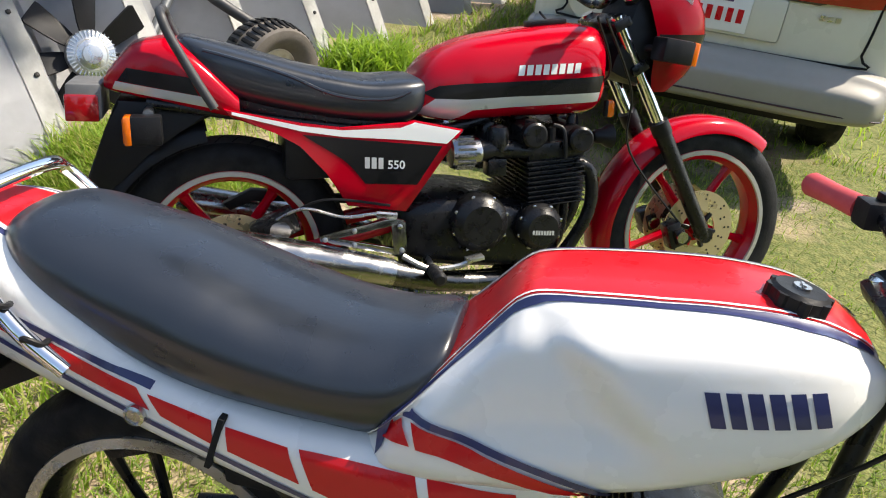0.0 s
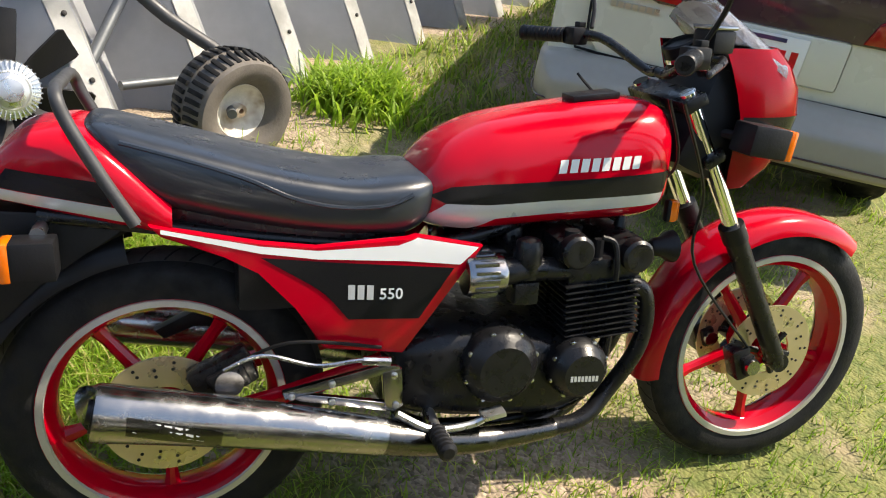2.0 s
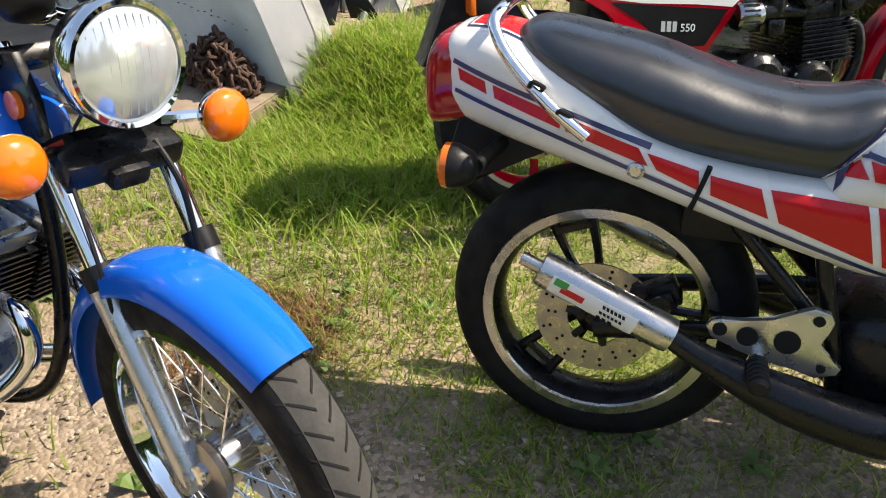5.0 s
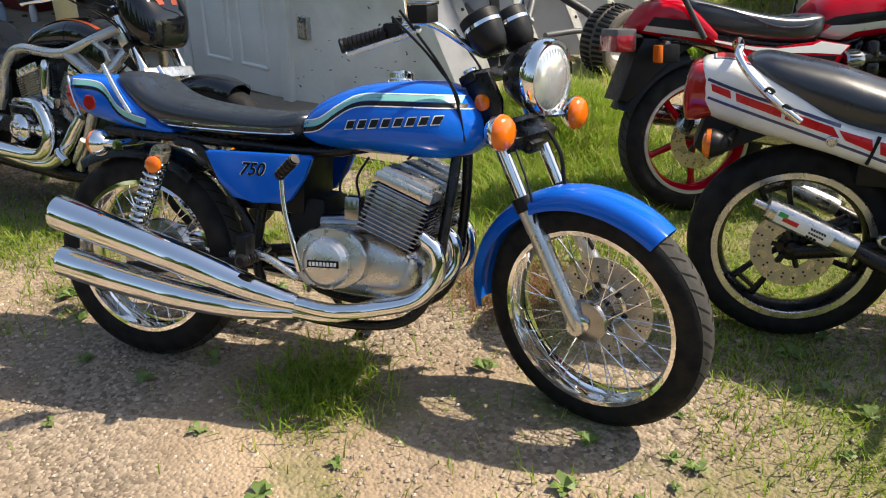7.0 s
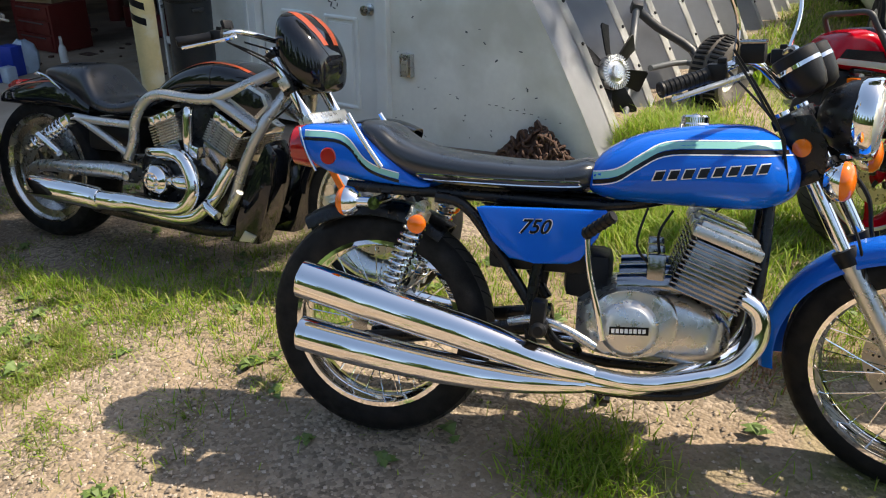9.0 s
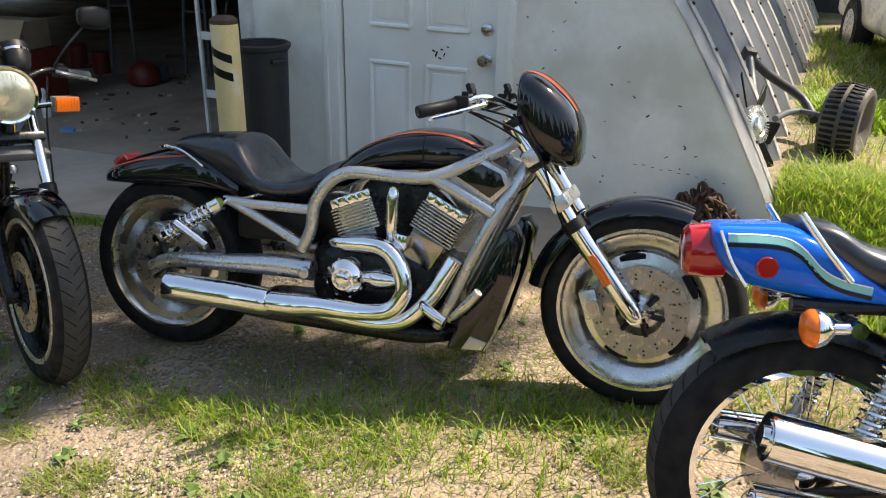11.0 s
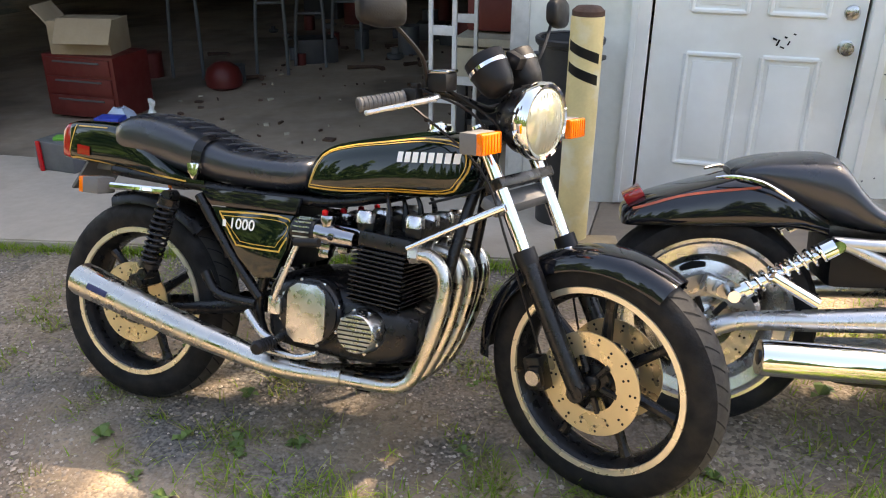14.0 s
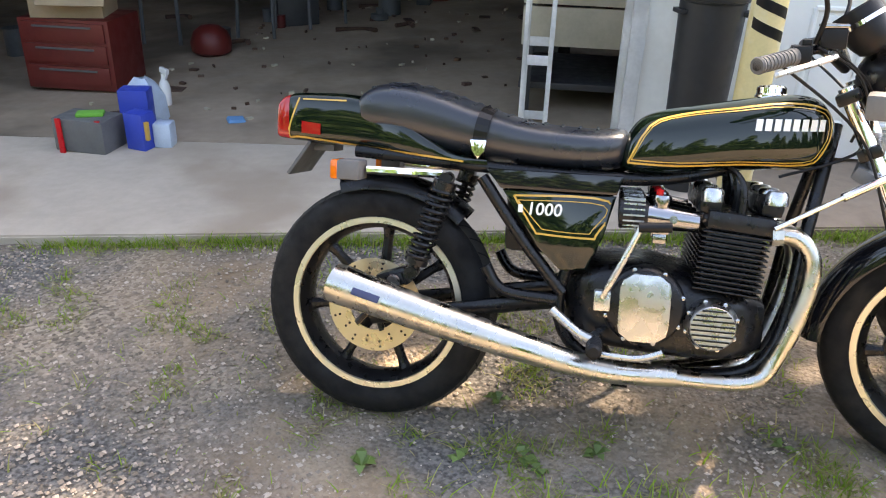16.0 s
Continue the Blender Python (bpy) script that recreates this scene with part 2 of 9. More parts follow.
def loft(bm, sections, n=28, k=4, e=2.6, m=0.5):
    """A closed body from (x, top, bottom, half width) sections along x."""
    rows = spline([Vector(s[:3]) for s in sections], k)
    wide = spline([Vector((s[3], 0, 0)) for s in sections], k)
    rings = []
    for (x, top, bot), w in zip(rows, wide):
        zm, ring = bot + (top - bot) * m, []
        for j in range(n):
            a = 2 * math.pi * j / n
            cy, sz = math.cos(a), math.sin(a)
            y = math.copysign(abs(cy) ** (2 / e), cy) * max(w.x, 0.004)
            z = zm + (top - zm if sz > 0 else zm - bot) * math.copysign(abs(sz) ** (2 / e), sz)
            ring.append(bm.verts.new((x, y, z)))
        rings.append(ring)
    for a, b in zip(rings, rings[1:]):
        for j in range(n):
            bm.faces.new((a[j], a[(j + 1) % n], b[(j + 1) % n], b[j]))
    bm.faces.new(rings[0])
    bm.faces.new(rings[-1][::-1])
    return bm


def plate(bm, outline, y0, y1, bevel=0.004, k=1):
    """A plate with an outline in x and z, from y0 to y1."""
    pts = [Vector((p[0], 0, p[1])) for p in outline]
    if k > 1:
        q = pts[-1:] + pts + pts[:2]
        s = spline(q, k)
        pts = s[k:-k - 1]
    a = [bm.verts.new((p.x, y0, p.z)) for p in pts]
    b = [bm.verts.new((p.x, y1, p.z)) for p in pts]
    n = len(pts)
    fa, fb = bm.faces.new(a), bm.faces.new(b[::-1])
    for i in range(n):
        bm.faces.new((a[i], b[i], b[(i + 1) % n], a[(i + 1) % n]))
    if bevel:
        bmesh.ops.bevel(bm, geom=list(set(fa.edges) | set(fb.edges)), offset=bevel, segments=2, affect="EDGES", profile=0.6)
    return bm


def arc_sheet(bm, cx, cz, r, a0, a1, hw, drop=0.03, thick=0.004, n=22, ends=1.0):
    """A mudguard: a curved sheet round an axle, from a0 to a1 degrees."""
    grid = []
    for off in (0, -thick):
        rows = []
        for i in range(n + 1):
            f = i / n
            a = radians(a0 + (a1 - a0) * f)
            w = hw * (1 - (1 - ends) * abs(2 * f - 1) ** 4)
            row = []
            for j in range(9):
                u = j / 4 - 1
                rr = r + off - drop * abs(u) ** 2.6
                row.append(bm.verts.new((cx + rr * math.cos(a), w * math.sin(u * math.pi / 2) if abs(u) < 1 else w * u, cz + rr * math.sin(a))))
            rows.append(row)
        grid.append(rows)
    for rows in grid:
        for a, b in zip(rows, rows[1:]):
            for j in range(8):
                bm.faces.new((a[j], a[j + 1], b[j + 1], b[j]))
    o, p = grid
    for i in range(n):
        for j in (0, 8):
            bm.faces.new((o[i][j], o[i + 1][j], p[i + 1][j], p[i][j]))
    for i in (0, n):
        for j in range(8):
            bm.faces.new((o[i][j], o[i][j + 1], p[i][j + 1], p[i][j]))
    return bm


def coil(bm, a, b, r, wire, turns, n=10):
    """A helical spring from a to b."""
    a, b = Vector(a), Vector(b)
    d = (b - a).normalized()
    s = d.orthogonal().normalized()
    o = d.cross(s)
    pts = []
    for i in range(turns * n + 1):
        f, w = i / (turns * n), 2 * math.pi * i / n
        pts.append(a.lerp(b, f) + (s * math.cos(w) + o * math.sin(w)) * r)
    return tube(bm, pts, wire, n=6, k=1)


def hits(ob):
    """A search tree over the faces of a part."""
    return BVHTree.FromPolygons([v.co.copy() for v in ob.data.vertices], [tuple(p.vertices) for p in ob.data.polygons])


def sticker(ob, quads, material, name="stripe", side=-1, lift=0.0013, step=0.012, label=""):
    """Paint or a transfer laid over the side of a part: quads with corners in x and z."""
    tree, bm = hits(ob), bmesh.new()
    for q in quads:
        a, b, c, d = [Vector((p[0], 0, p[1])) for p in q]
        nu = max(1, min(60, round(max((b - a).length, (c - d).length) / step)))
        nv = max(1, min(30, round(max((d - a).length, (c - b).length) / step)))
        grid = []
        for i in range(nu + 1):
            row = []
            for j in range(nv + 1):
                p = a.lerp(b, i / nu).lerp(d.lerp(c, i / nu), j / nv)
                loc, nor, _, _ = tree.ray_cast(Vector((p.x, side * 0.8, p.z)), Vector((0, -side, 0)))
                row.append(bm.verts.new(loc + nor * (lift if nor.y * side > 0 else -lift)) if loc and loc.y * side > 0.01 else None)
            grid.append(row)
        for i in range(nu):
            for j in range(nv):
                f = (grid[i][j], grid[i + 1][j], grid[i + 1][j + 1], grid[i][j + 1])
                if all(f):
                    bm.faces.new(f)
    if not bm.faces:
        return None
    made = part(name, bm, material, ob, label)
    return tiny(made) if len(quads) > 4 and name.endswith(("mark", "print")) else made


def sticker_top(ob, edges, material, name="stripe", lift=0.0013, step=0.014, nv=8):
    """Paint over the top of a part: edges are (x, y at one side, y at the other)."""
    tree, bm = hits(ob), bmesh.new()
    grid = []
    for (xa, ya, za), (xb, yb, zb) in zip(edges, edges[1:]):
        n = max(1, round((xb - xa) / step))
        for i in range(n + (1 if xb == edges[-1][0] else 0)):
            f = i / n
            x, y0, y1 = xa + (xb - xa) * f, ya + (yb - ya) * f, za + (zb - za) * f
            row = []
            for j in range(nv + 1):
                loc, nor, _, _ = tree.ray_cast(Vector((x, y0 + (y1 - y0) * j / nv, 2)), Vector((0, 0, -1)))
                row.append(bm.verts.new(loc + nor * (lift if nor.z > 0 else -lift)) if loc else None)
            grid.append(row)
    for p, q in zip(grid, grid[1:]):
        for j in range(nv):
            f = (p[j], q[j], q[j + 1], p[j + 1])
            if all(f):
                bm.faces.new(f)
    return part(name, bm, material, ob)


def tiny(ob):
    """Marks a part of many pieces too small to pick apart."""
    ob["kind"] = "stuff"
    return ob


def ribbon(pts, w, k=4):
    """Quads of a band of width w (one, or one for each point) along a smooth line in x and z."""
    path = spline([(p[0], 0, p[1]) for p in pts], k)
    ws = w if isinstance(w, (list, tuple)) else [w] * len(pts)
    rim = []
    for i, q in enumerate(path):
        d = (path[min(i + 1, len(path) - 1)] - path[max(i - 1, 0)]).normalized()
        f = i / (len(path) - 1) * (len(ws) - 1)
        a = min(int(f), max(len(ws) - 2, 0))
        half = (ws[a] + (ws[min(a + 1, len(ws) - 1)] - ws[a]) * (f - a)) / 2
        rim.append(((q.x - d.z * half, q.z + d.x * half), (q.x + d.z * half, q.z - d.x * half)))
    return [(a[0], b[0], b[1], a[1]) for a, b in zip(rim, rim[1:])]


def strip(upper, lower):
    """Quads between two lines of (x, z) points."""
    return [(a, b, d, c) for a, b, c, d in zip(upper, upper[1:], lower, lower[1:])]


def bars(x0, z0, x1, z1, h, n, slant=0.0, gap=0.28):
    """A mark of n plain bars from (x0, z0) to (x1, z1), h high."""
    out, w = [], 1 / n
    for i in range(n):
        a, b = i * w, i * w + w * (1 - gap)
        xa, za, xb, zb = x0 + (x1 - x0) * a, z0 + (z1 - z0) * a, x0 + (x1 - x0) * b, z0 + (z1 - z0) * b
        out.append(((xa, za), (xb, zb), (xb + slant, zb + h), (xa + slant, za + h)))
    return out


def writing(ob, text, x, z, size, material, side=-1, tilt=0.0, shear=0.0, lift=0.0016):
    """Numbers laid over the side of a part with the built-in font."""
    cu = bpy.data.curves.new("number", "FONT")
    cu.body, cu.size, cu.shear, cu.resolution_u, cu.offset = text, size, shear, 3, size * 0.016
    tmp = new("number", cu)
    data = bpy.data.meshes.new_from_object(tmp.evaluated_get(bpy.context.evaluated_depsgraph_get()))
    bpy.data.objects.remove(tmp)
    tree, bm = hits(ob), bmesh.new()
    bm.from_mesh(data)
    bpy.data.meshes.remove(data)
    for v in bm.verts:
        px, pz = x - side * 0 + v.co.x, z + v.co.y + math.tan(radians(tilt)) * v.co.x
        loc, nor, _, _ = tree.ray_cast(Vector((px, side * 0.8, pz)), Vector((0, -side, 0)))
        v.co = loc + nor * (lift if nor.y * side > 0 else -lift) if loc else Vector((px, side * 0.16, pz))
    return part("number", bm, material, ob, smooth=False)


def smooth(a, b, v):
    t = min(max((v - a) / (b - a), 0), 1)
    return t * t * (3 - 2 * t)


def ground_z(x, y):
    """Height of the ground: it falls gently along the row of motorcycles and rises to a bank beside the hut's shell."""
    z = 0.044 * (min(max(x, -12.0), 6.0) + 4)
    w = smooth(1.9, 2.45, y) * smooth(-1.35, -2.1, x) * (1 - smooth(-2.75, -3.0, x))
    z += (0.30 - z) * w
    under = (y - apron_edge(x)) / 0.08
    if x < -2.3:
        z -= 0.07 * smooth(0, 1, under) * (1 - w)
    return z


def apron_edge(x):
    return 1.66 + 0.125 * (x + 2.6)


# ---- motorcycles: x ahead, y to the rider's left, z up, from the rear tyre's foot ----
def bike_pose(x, y, heading, lean):
    h, l = radians(heading), radians(lean)
    ahead = Vector((math.cos(h), math.sin(h), 0.044 * math.cos(h))).normalized()
    left = Vector((0, 0, 1)).cross(ahead).normalized()
    up = ahead.cross(left)
    lf, u = left * math.cos(l) - up * math.sin(l), up * math.cos(l) + left * math.sin(l)
    m = Matrix((ahead, lf, u)).transposed().to_4x4()
    m.translation = (x, y, ground_z(x, y))
    return m


def wheel(bike, name, x, r, rim, w, kind, rim_mat, disc=None, spoke_mat=None, spokes=6, tread=True, turn=0.0):
    """A wheel: hub and rim, tyre, spokes and brake discs as its parts. disc: (y, outer, inner, material) rows."""
    h = r - rim
    z0 = Matrix.Translation((x, 0, r)) @ pose(0, 0, 0, 0, 0, turn)
    bm = bmesh.new()
    rw = w * 0.42
    d = 0.5 if kind == "wire" else 1.0
    lathe(bm, [(rim + 0.004, -rw), (rim + 0.008, -rw - 0.004), (rim - 0.004, -rw - 0.004), (rim - 0.012 * d, -rw + 0.008), (rim - 0.026 * d, -rw * 0.55), (rim - 0.03 * d, 0), (rim - 0.026 * d, rw * 0.55), (rim - 0.012 * d, rw - 0.008), (rim - 0.004, rw + 0.004), (rim + 0.008, rw + 0.004), (rim + 0.004, rw)], n=56, closed=True)
    lathe(bm, [(0.012, -0.075), (0.022, -0.07), (0.024, -0.05), (0.045, -0.045), (0.04, -0.02), (0.04, 0.02), (0.045, 0.045), (0.024, 0.05), (0.022, 0.07), (0.012, 0.075)], n=24)
    wh = part(name, bm, rim_mat, bike, m=z0)
    bm = bmesh.new()
    hw = w / 2
    lathe(bm, [(rim + 0.002, -rw), (rim + h * 0.12, -hw * 0.93), (rim + h * 0.4, -hw), (rim + h * 0.68, -hw * 0.93), (rim + h * 0.87, -hw * 0.68), (rim + h * 0.97, -hw * 0.34), (r, 0), (rim + h * 0.97, hw * 0.34), (rim + h * 0.87, hw * 0.68), (rim + h * 0.68, hw * 0.93), (rim + h * 0.4, hw), (rim + h * 0.12, hw * 0.93), (rim + 0.002, rw)], n=64, closed=True)
    tyre = part("tyre", bm, RUBBER, wh)
    if tread:
        bm = bmesh.new()
        ring = [(r - h * (0.03 * (f / 0.34) ** 2 if abs(f) < 0.34 else 0.03 + 0.10 * (abs(f) - 0.34) / 0.34) + 0.0006, f * hw) for f in (-0.68, -0.5, -0.34, -0.17, 0, 0.17, 0.34, 0.5, 0.68)]
        lathe(bm, ring + [(q - 0.004, y) for q, y in ring[::-1]], n=64, closed=True)
        part("tread_band", bm, TREADM, tyre)
        bm = bmesh.new()
        count = 44
        for i in range(count):
            for s in (-1, 1):
                a0 = 2 * math.pi * (i + (0.5 if s > 0 else 0)) / count
                rows = []
                for f in (0.08, 0.35, 0.6, 0.82):
                    rr = (r - h * (0.03 * (f / 0.34) ** 2 if f < 0.34 else 0.03 + 0.10 * (f - 0.34) / 0.34 if f < 0.68 else 0.13 + 0.19 * (f - 0.68) / 0.25)) + 0.0019
                    row = []
                    for d in (-1, 1):
                        a = a0 + f * 0.16 + d * 0.009 * (1 - 0.3 * f)
                        row.append(bm.verts.new((rr * math.cos(a), s * f * hw, rr * math.sin(a))))
                    rows.append(row)
                for p, q in zip(rows, rows[1:]):
                    bm.faces.new((p[0], p[1], q[1], q[0]))
        tiny(part("tread_groove", bm, TREAD, tyre))
    sm = spoke_mat or rim_mat
    if kind == "cast":
        first = None
        for i in range(spokes):
            turn_y = pose(0, 0, 0, 0, 360 * i / spokes + 17, 0)
            if first is None:
                bm = bmesh.new()
                tube(bm, [(0.03, 0, 0), (0.09, 0, 0), (rim - 0.06, 0, 0), (rim - 0.022, 0, 0)], [0.024, 0.016, 0.013, 0.02], n=8, k=3, flat=1.0)
                first = part("spoke", bm, sm, wh, m=turn_y)
            else:
                o = first.copy()
                scene.collection.objects.link(o)
                o.matrix_basis = turn_y
    elif kind == "twin":
        first = None
        for i in range(spokes):
            turn_y = pose(0, 0, 0, 0, 360 * i / spokes + 8, 0)
            if first is None:
                bm = bmesh.new()
                for s in (-1, 1):
                    tube(bm, [(0.04, 0, 0.012 * s), (0.12, 0, 0.03 * s), (rim - 0.022, 0, 0.042 * s)], [0.011, 0.009, 0.012], n=7, k=3)
                box(bm, (rim - 0.05, 0, 0), (0.014, 0.02, 0.08))
                first = part("spoke", bm, sm, wh, m=turn_y)
            else:
                o = first.copy()
                scene.collection.objects.link(o)
                o.matrix_basis = turn_y
    elif kind == "wire":
        shared = {}
        for i in range(36):
            s, lean = (-1 if i % 2 else 1), (1 if (i // 2) % 2 else -1)
            turn_y = pose(0, 0, 0, 0, 10 * i, 0)
            if (s, lean) not in shared:
                bm = bmesh.new()
                tube(bm, [(0.05, 0.035 * s, 0.0), (rim - 0.014, 0.004 * s, 0.095 * lean)], 0.0017, n=5, k=1)
                shared[s, lean] = part("spoke", bm, CHROME, wh, m=turn_y)
            else:
                o = shared[s, lean].copy()
                scene.collection.objects.link(o)
                o.matrix_basis = turn_y
    elif kind == "solid":
        bm = bmesh.new()
        lathe(bm, [(0.04, -0.03), (0.10, -0.028), (rim - 0.075, -0.012), (rim - 0.045, -rw * 0.75), (rim - 0.012, -rw * 0.85), (rim - 0.012, rw * 0.85), (rim - 0.045, rw * 0.75), (rim - 0.075, 0.012), (0.10, 0.028), (0.04, 0.03)], n=48)
        part("wheel_disc", bm, sm, wh)
        bm = bmesh.new()
        for i in range(5):
            a0 = 2 * math.pi * i / 5 + 0.3
            pts = [((rim - 0.088) * math.cos(a0 + t), -0.0155 + 0.0, (rim - 0.088) * math.sin(a0 + t)) for t in (0, 0.16, 0.32, 0.48)]
            tube(bm, pts, [0.009, 0.015, 0.015, 0.009], n=8, k=3, flat=0.4)
        tiny(part("slot", bm, TREAD, wh))
    for dy, ro, ri, dm in disc or ():
        bm = bmesh.new()
        lathe(bm, [(ro, dy - 0.0025), (ri, dy - 0.0025), (ri, dy + 0.0025), (ro, dy + 0.0025)], n=56, closed=True)
        d = part("brake_disc", bm, dm, wh, "drilled brake disc")
        bm = bmesh.new()
        for i in range(18):
            a, rr = 2 * math.pi * i / 18, ro - 0.012 - 0.014 * (i % 2)
            for q in (0, 0.014):
                c = ((rr - q) * math.cos(a), dy - 0.0029, (rr - q) * math.sin(a))
                lathe(bm, [(0.0036, -0.0006), (0.0036, 0.0063)], c, n=8)
        tiny(part("drill_hole", bm, TREAD, d))
        bm = bmesh.new()
        tube(bm, [(0.035, dy, 0), (ri + 0.004, dy, 0)], 0.009, n=6, k=1)
        arm = part("disc_carrier", bm, ENGBLK, wh, m=pose(0, 0, 0, 0, 11, 0))
        for i in range(1, 6):
            again(arm, pose(0, 0, 0, 0, 60 * i + 11, 0))
    return wh


def fork(bike, top, mid, low, y, upper_mat, lower_mat, r=0.018):
    """Two telescopic legs with their clamps."""
    for s in (-1, 1):
        bm = bmesh.new()
        tube(bm, [(top[0], s * y, top[1]), (mid[0], s * y, mid[1])], r, n=14, k=1)
        leg = part("fork_tube", bm, upper_mat, bike)
        bm = bmesh.new()
        m2 = Vector((mid[0], s * y, mid[1])).lerp(Vector((top[0], s * y, top[1])), 0.06)
        lo = Vector((low[0], s * y, low[1]))
        d = (lo - m2)
        tube(bm, [m2, m2 + d * 0.03, m2 + d * 0.10, m2 + d * 0.5, m2 + d * 0.96, m2 + d * 1.05], [r * 1.25, r * 1.5, r * 1.42, r * 1.35, r * 1.3, r * 0.9], n=14, k=3)
        tube(bm, [lo + Vector((0, -0.02, 0)), lo + Vector((0, 0.02, 0))], 0.024, n=12, k=1)
        part("fork_slider", bm, lower_mat, bike)
        bm = bmesh.new()
        tube(bm, [m2 - d * 0.05, m2 + d * 0.06], r * 1.6, n=14, k=1)
        part("dust_seal", bm, PLASTIC, bike)
    t, mm = Vector((top[0], 0, top[1])), Vector((mid[0], 0, mid[1]))
    for f in (0.06, 0.42):
        c = t.lerp(mm, f)
        bm = bmesh.new()
        ang = math.degrees(math.atan2(top[0] - mid[0], top[1] - mid[1]))
        box(bm, c, (0.055, 2 * y + 0.055, 0.03), (0, ang, 0), 0.008)
        part("fork_clamp", bm, FRAMEB, bike)


def caliper(bike, c, s=1.0, tilt=20, material=None):
    bm = bmesh.new()
    box(bm, c, (0.085 * s, 0.05, 0.05 * s), (0, tilt, 0), 0.01)
    box(bm, (c[0] + 0.01, c[1] - 0.028, c[2]), (0.05 * s, 0.02, 0.035 * s), (0, tilt, 0), 0.006)
    cal = part("brake_caliper", bm, material or ENGBLK, bike)
    bm = bmesh.new()
    lathe(bm, [(0.019 * s, -0.006), (0.019 * s, 0.003), (0.012 * s, 0.006)], (c[0] + 0.01, c[1] - 0.042, c[2]), n=16)
    part("piston_cap", bm, PEWTER, cal)


def cover(bike, name, c, r, depth, material, groove=None, flat=0.72, n=44):
    """A round engine cover whose face looks to the rider's right."""
    bm = bmesh.new()
    lathe(bm, [(r, 0.02), (r, -depth * 0.35), (r * 0.96, -depth * 0.55), (r * 0.9, -depth * 0.7), (r * flat, -depth * 0.92), (r * flat * 0.93, -depth), (0.004, -depth)], c, n=n)
    ob = part(name, bm, material, bike)
    bm = bmesh.new()
    for i in range(8):
        a = 2 * math.pi * (i + 0.4) / 8
        lathe(bm, [(0.0055, 0), (0.0055, -0.006), (0.003, -0.007)], (c[0] + r * 0.95 * math.cos(a), c[1] - depth * 0.45, c[2] + r * 0.95 * math.sin(a)), n=8)
    tiny(part("cover_screw", bm, STEEL, ob))
    return ob


def fins(bike, name, c, size, count, tilt, material, rib=0.0042, inner=0.84):
    """A cooled cylinder block: a core with thin fins stacked along its own axis."""
    m = pose(*c, 0, tilt, 0)
    bm = bmesh.new()
    box(bm, (0, 0, 0), (size[0] * inner, size[1] * inner, size[2]), bevel=0.006)
    core = part(name, bm, material, bike, m=m)
    first = None
    for i in range(count):
        mz = pose(0, 0, -size[2] / 2 + size[2] * (i + 0.5) / count)
        if first is None:
            bm = bmesh.new()
            box(bm, (0, 0, 0), (size[0], size[1], rib), bevel=0.0016)
            first = part("cooling_fin", bm, material, core, m=mz)
        else:
            again(first, mz)
    return core


def again(ob, m):
    """One more of the same part under the same parent."""
    o = ob.copy()
    scene.collection.objects.link(o)
    o.matrix_basis = m
    return o


def lamp_dome(bike, name, c, r, depth, axis, material, back, s=1):
    """A round indicator: a back shell and a domed lens."""
    bm = bmesh.new()
    lathe(bm, [(r * 0.55, -depth * s), (r * 0.9, -depth * 0.5 * s), (r, 0), (r, 0.004 * s)], c, n=22, axis=axis)
    sh = part(name, bm, back, bike)
    bm = bmesh.new()
    lathe(bm, [(r * 0.97, 0.003 * s), (r * 0.96, 0.012 * s), (r * 0.75, 0.024 * s), (r * 0.3, 0.03 * s), (0.003, 0.031 * s)], c, n=22, axis=axis)
    part("lens", bm, material, sh)
    return sh


def lamp_box(bike, name, c, size, lens_mat, back, s=1, rot=(0, 0, 0)):
    """A rectangular indicator facing ahead (s = 1) or behind (-1)."""
    m = pose(*c, *rot)
    bm = bmesh.new()
    box(bm, (0, 0, 0), size, bevel=0.008)
    sh = part(name, bm, back, bike, m=m)
    bm = bmesh.new()
    box(bm, (s * (size[0] / 2 + 0.006), 0, 0), (0.018, size[1] * 0.98, size[2] * 0.98), bevel=0.005)
    lens = part("lens", bm, lens_mat, sh)
    bm = bmesh.new()
    for i in range(7):
        box(bm, (s * (size[0] / 2 + 0.0155), size[1] * (-0.42 + 0.14 * i), 0), (0.002, 0.0022, size[2] * 0.8))
    tiny(part("lens_rib", bm, lens_mat, lens))
    return sh


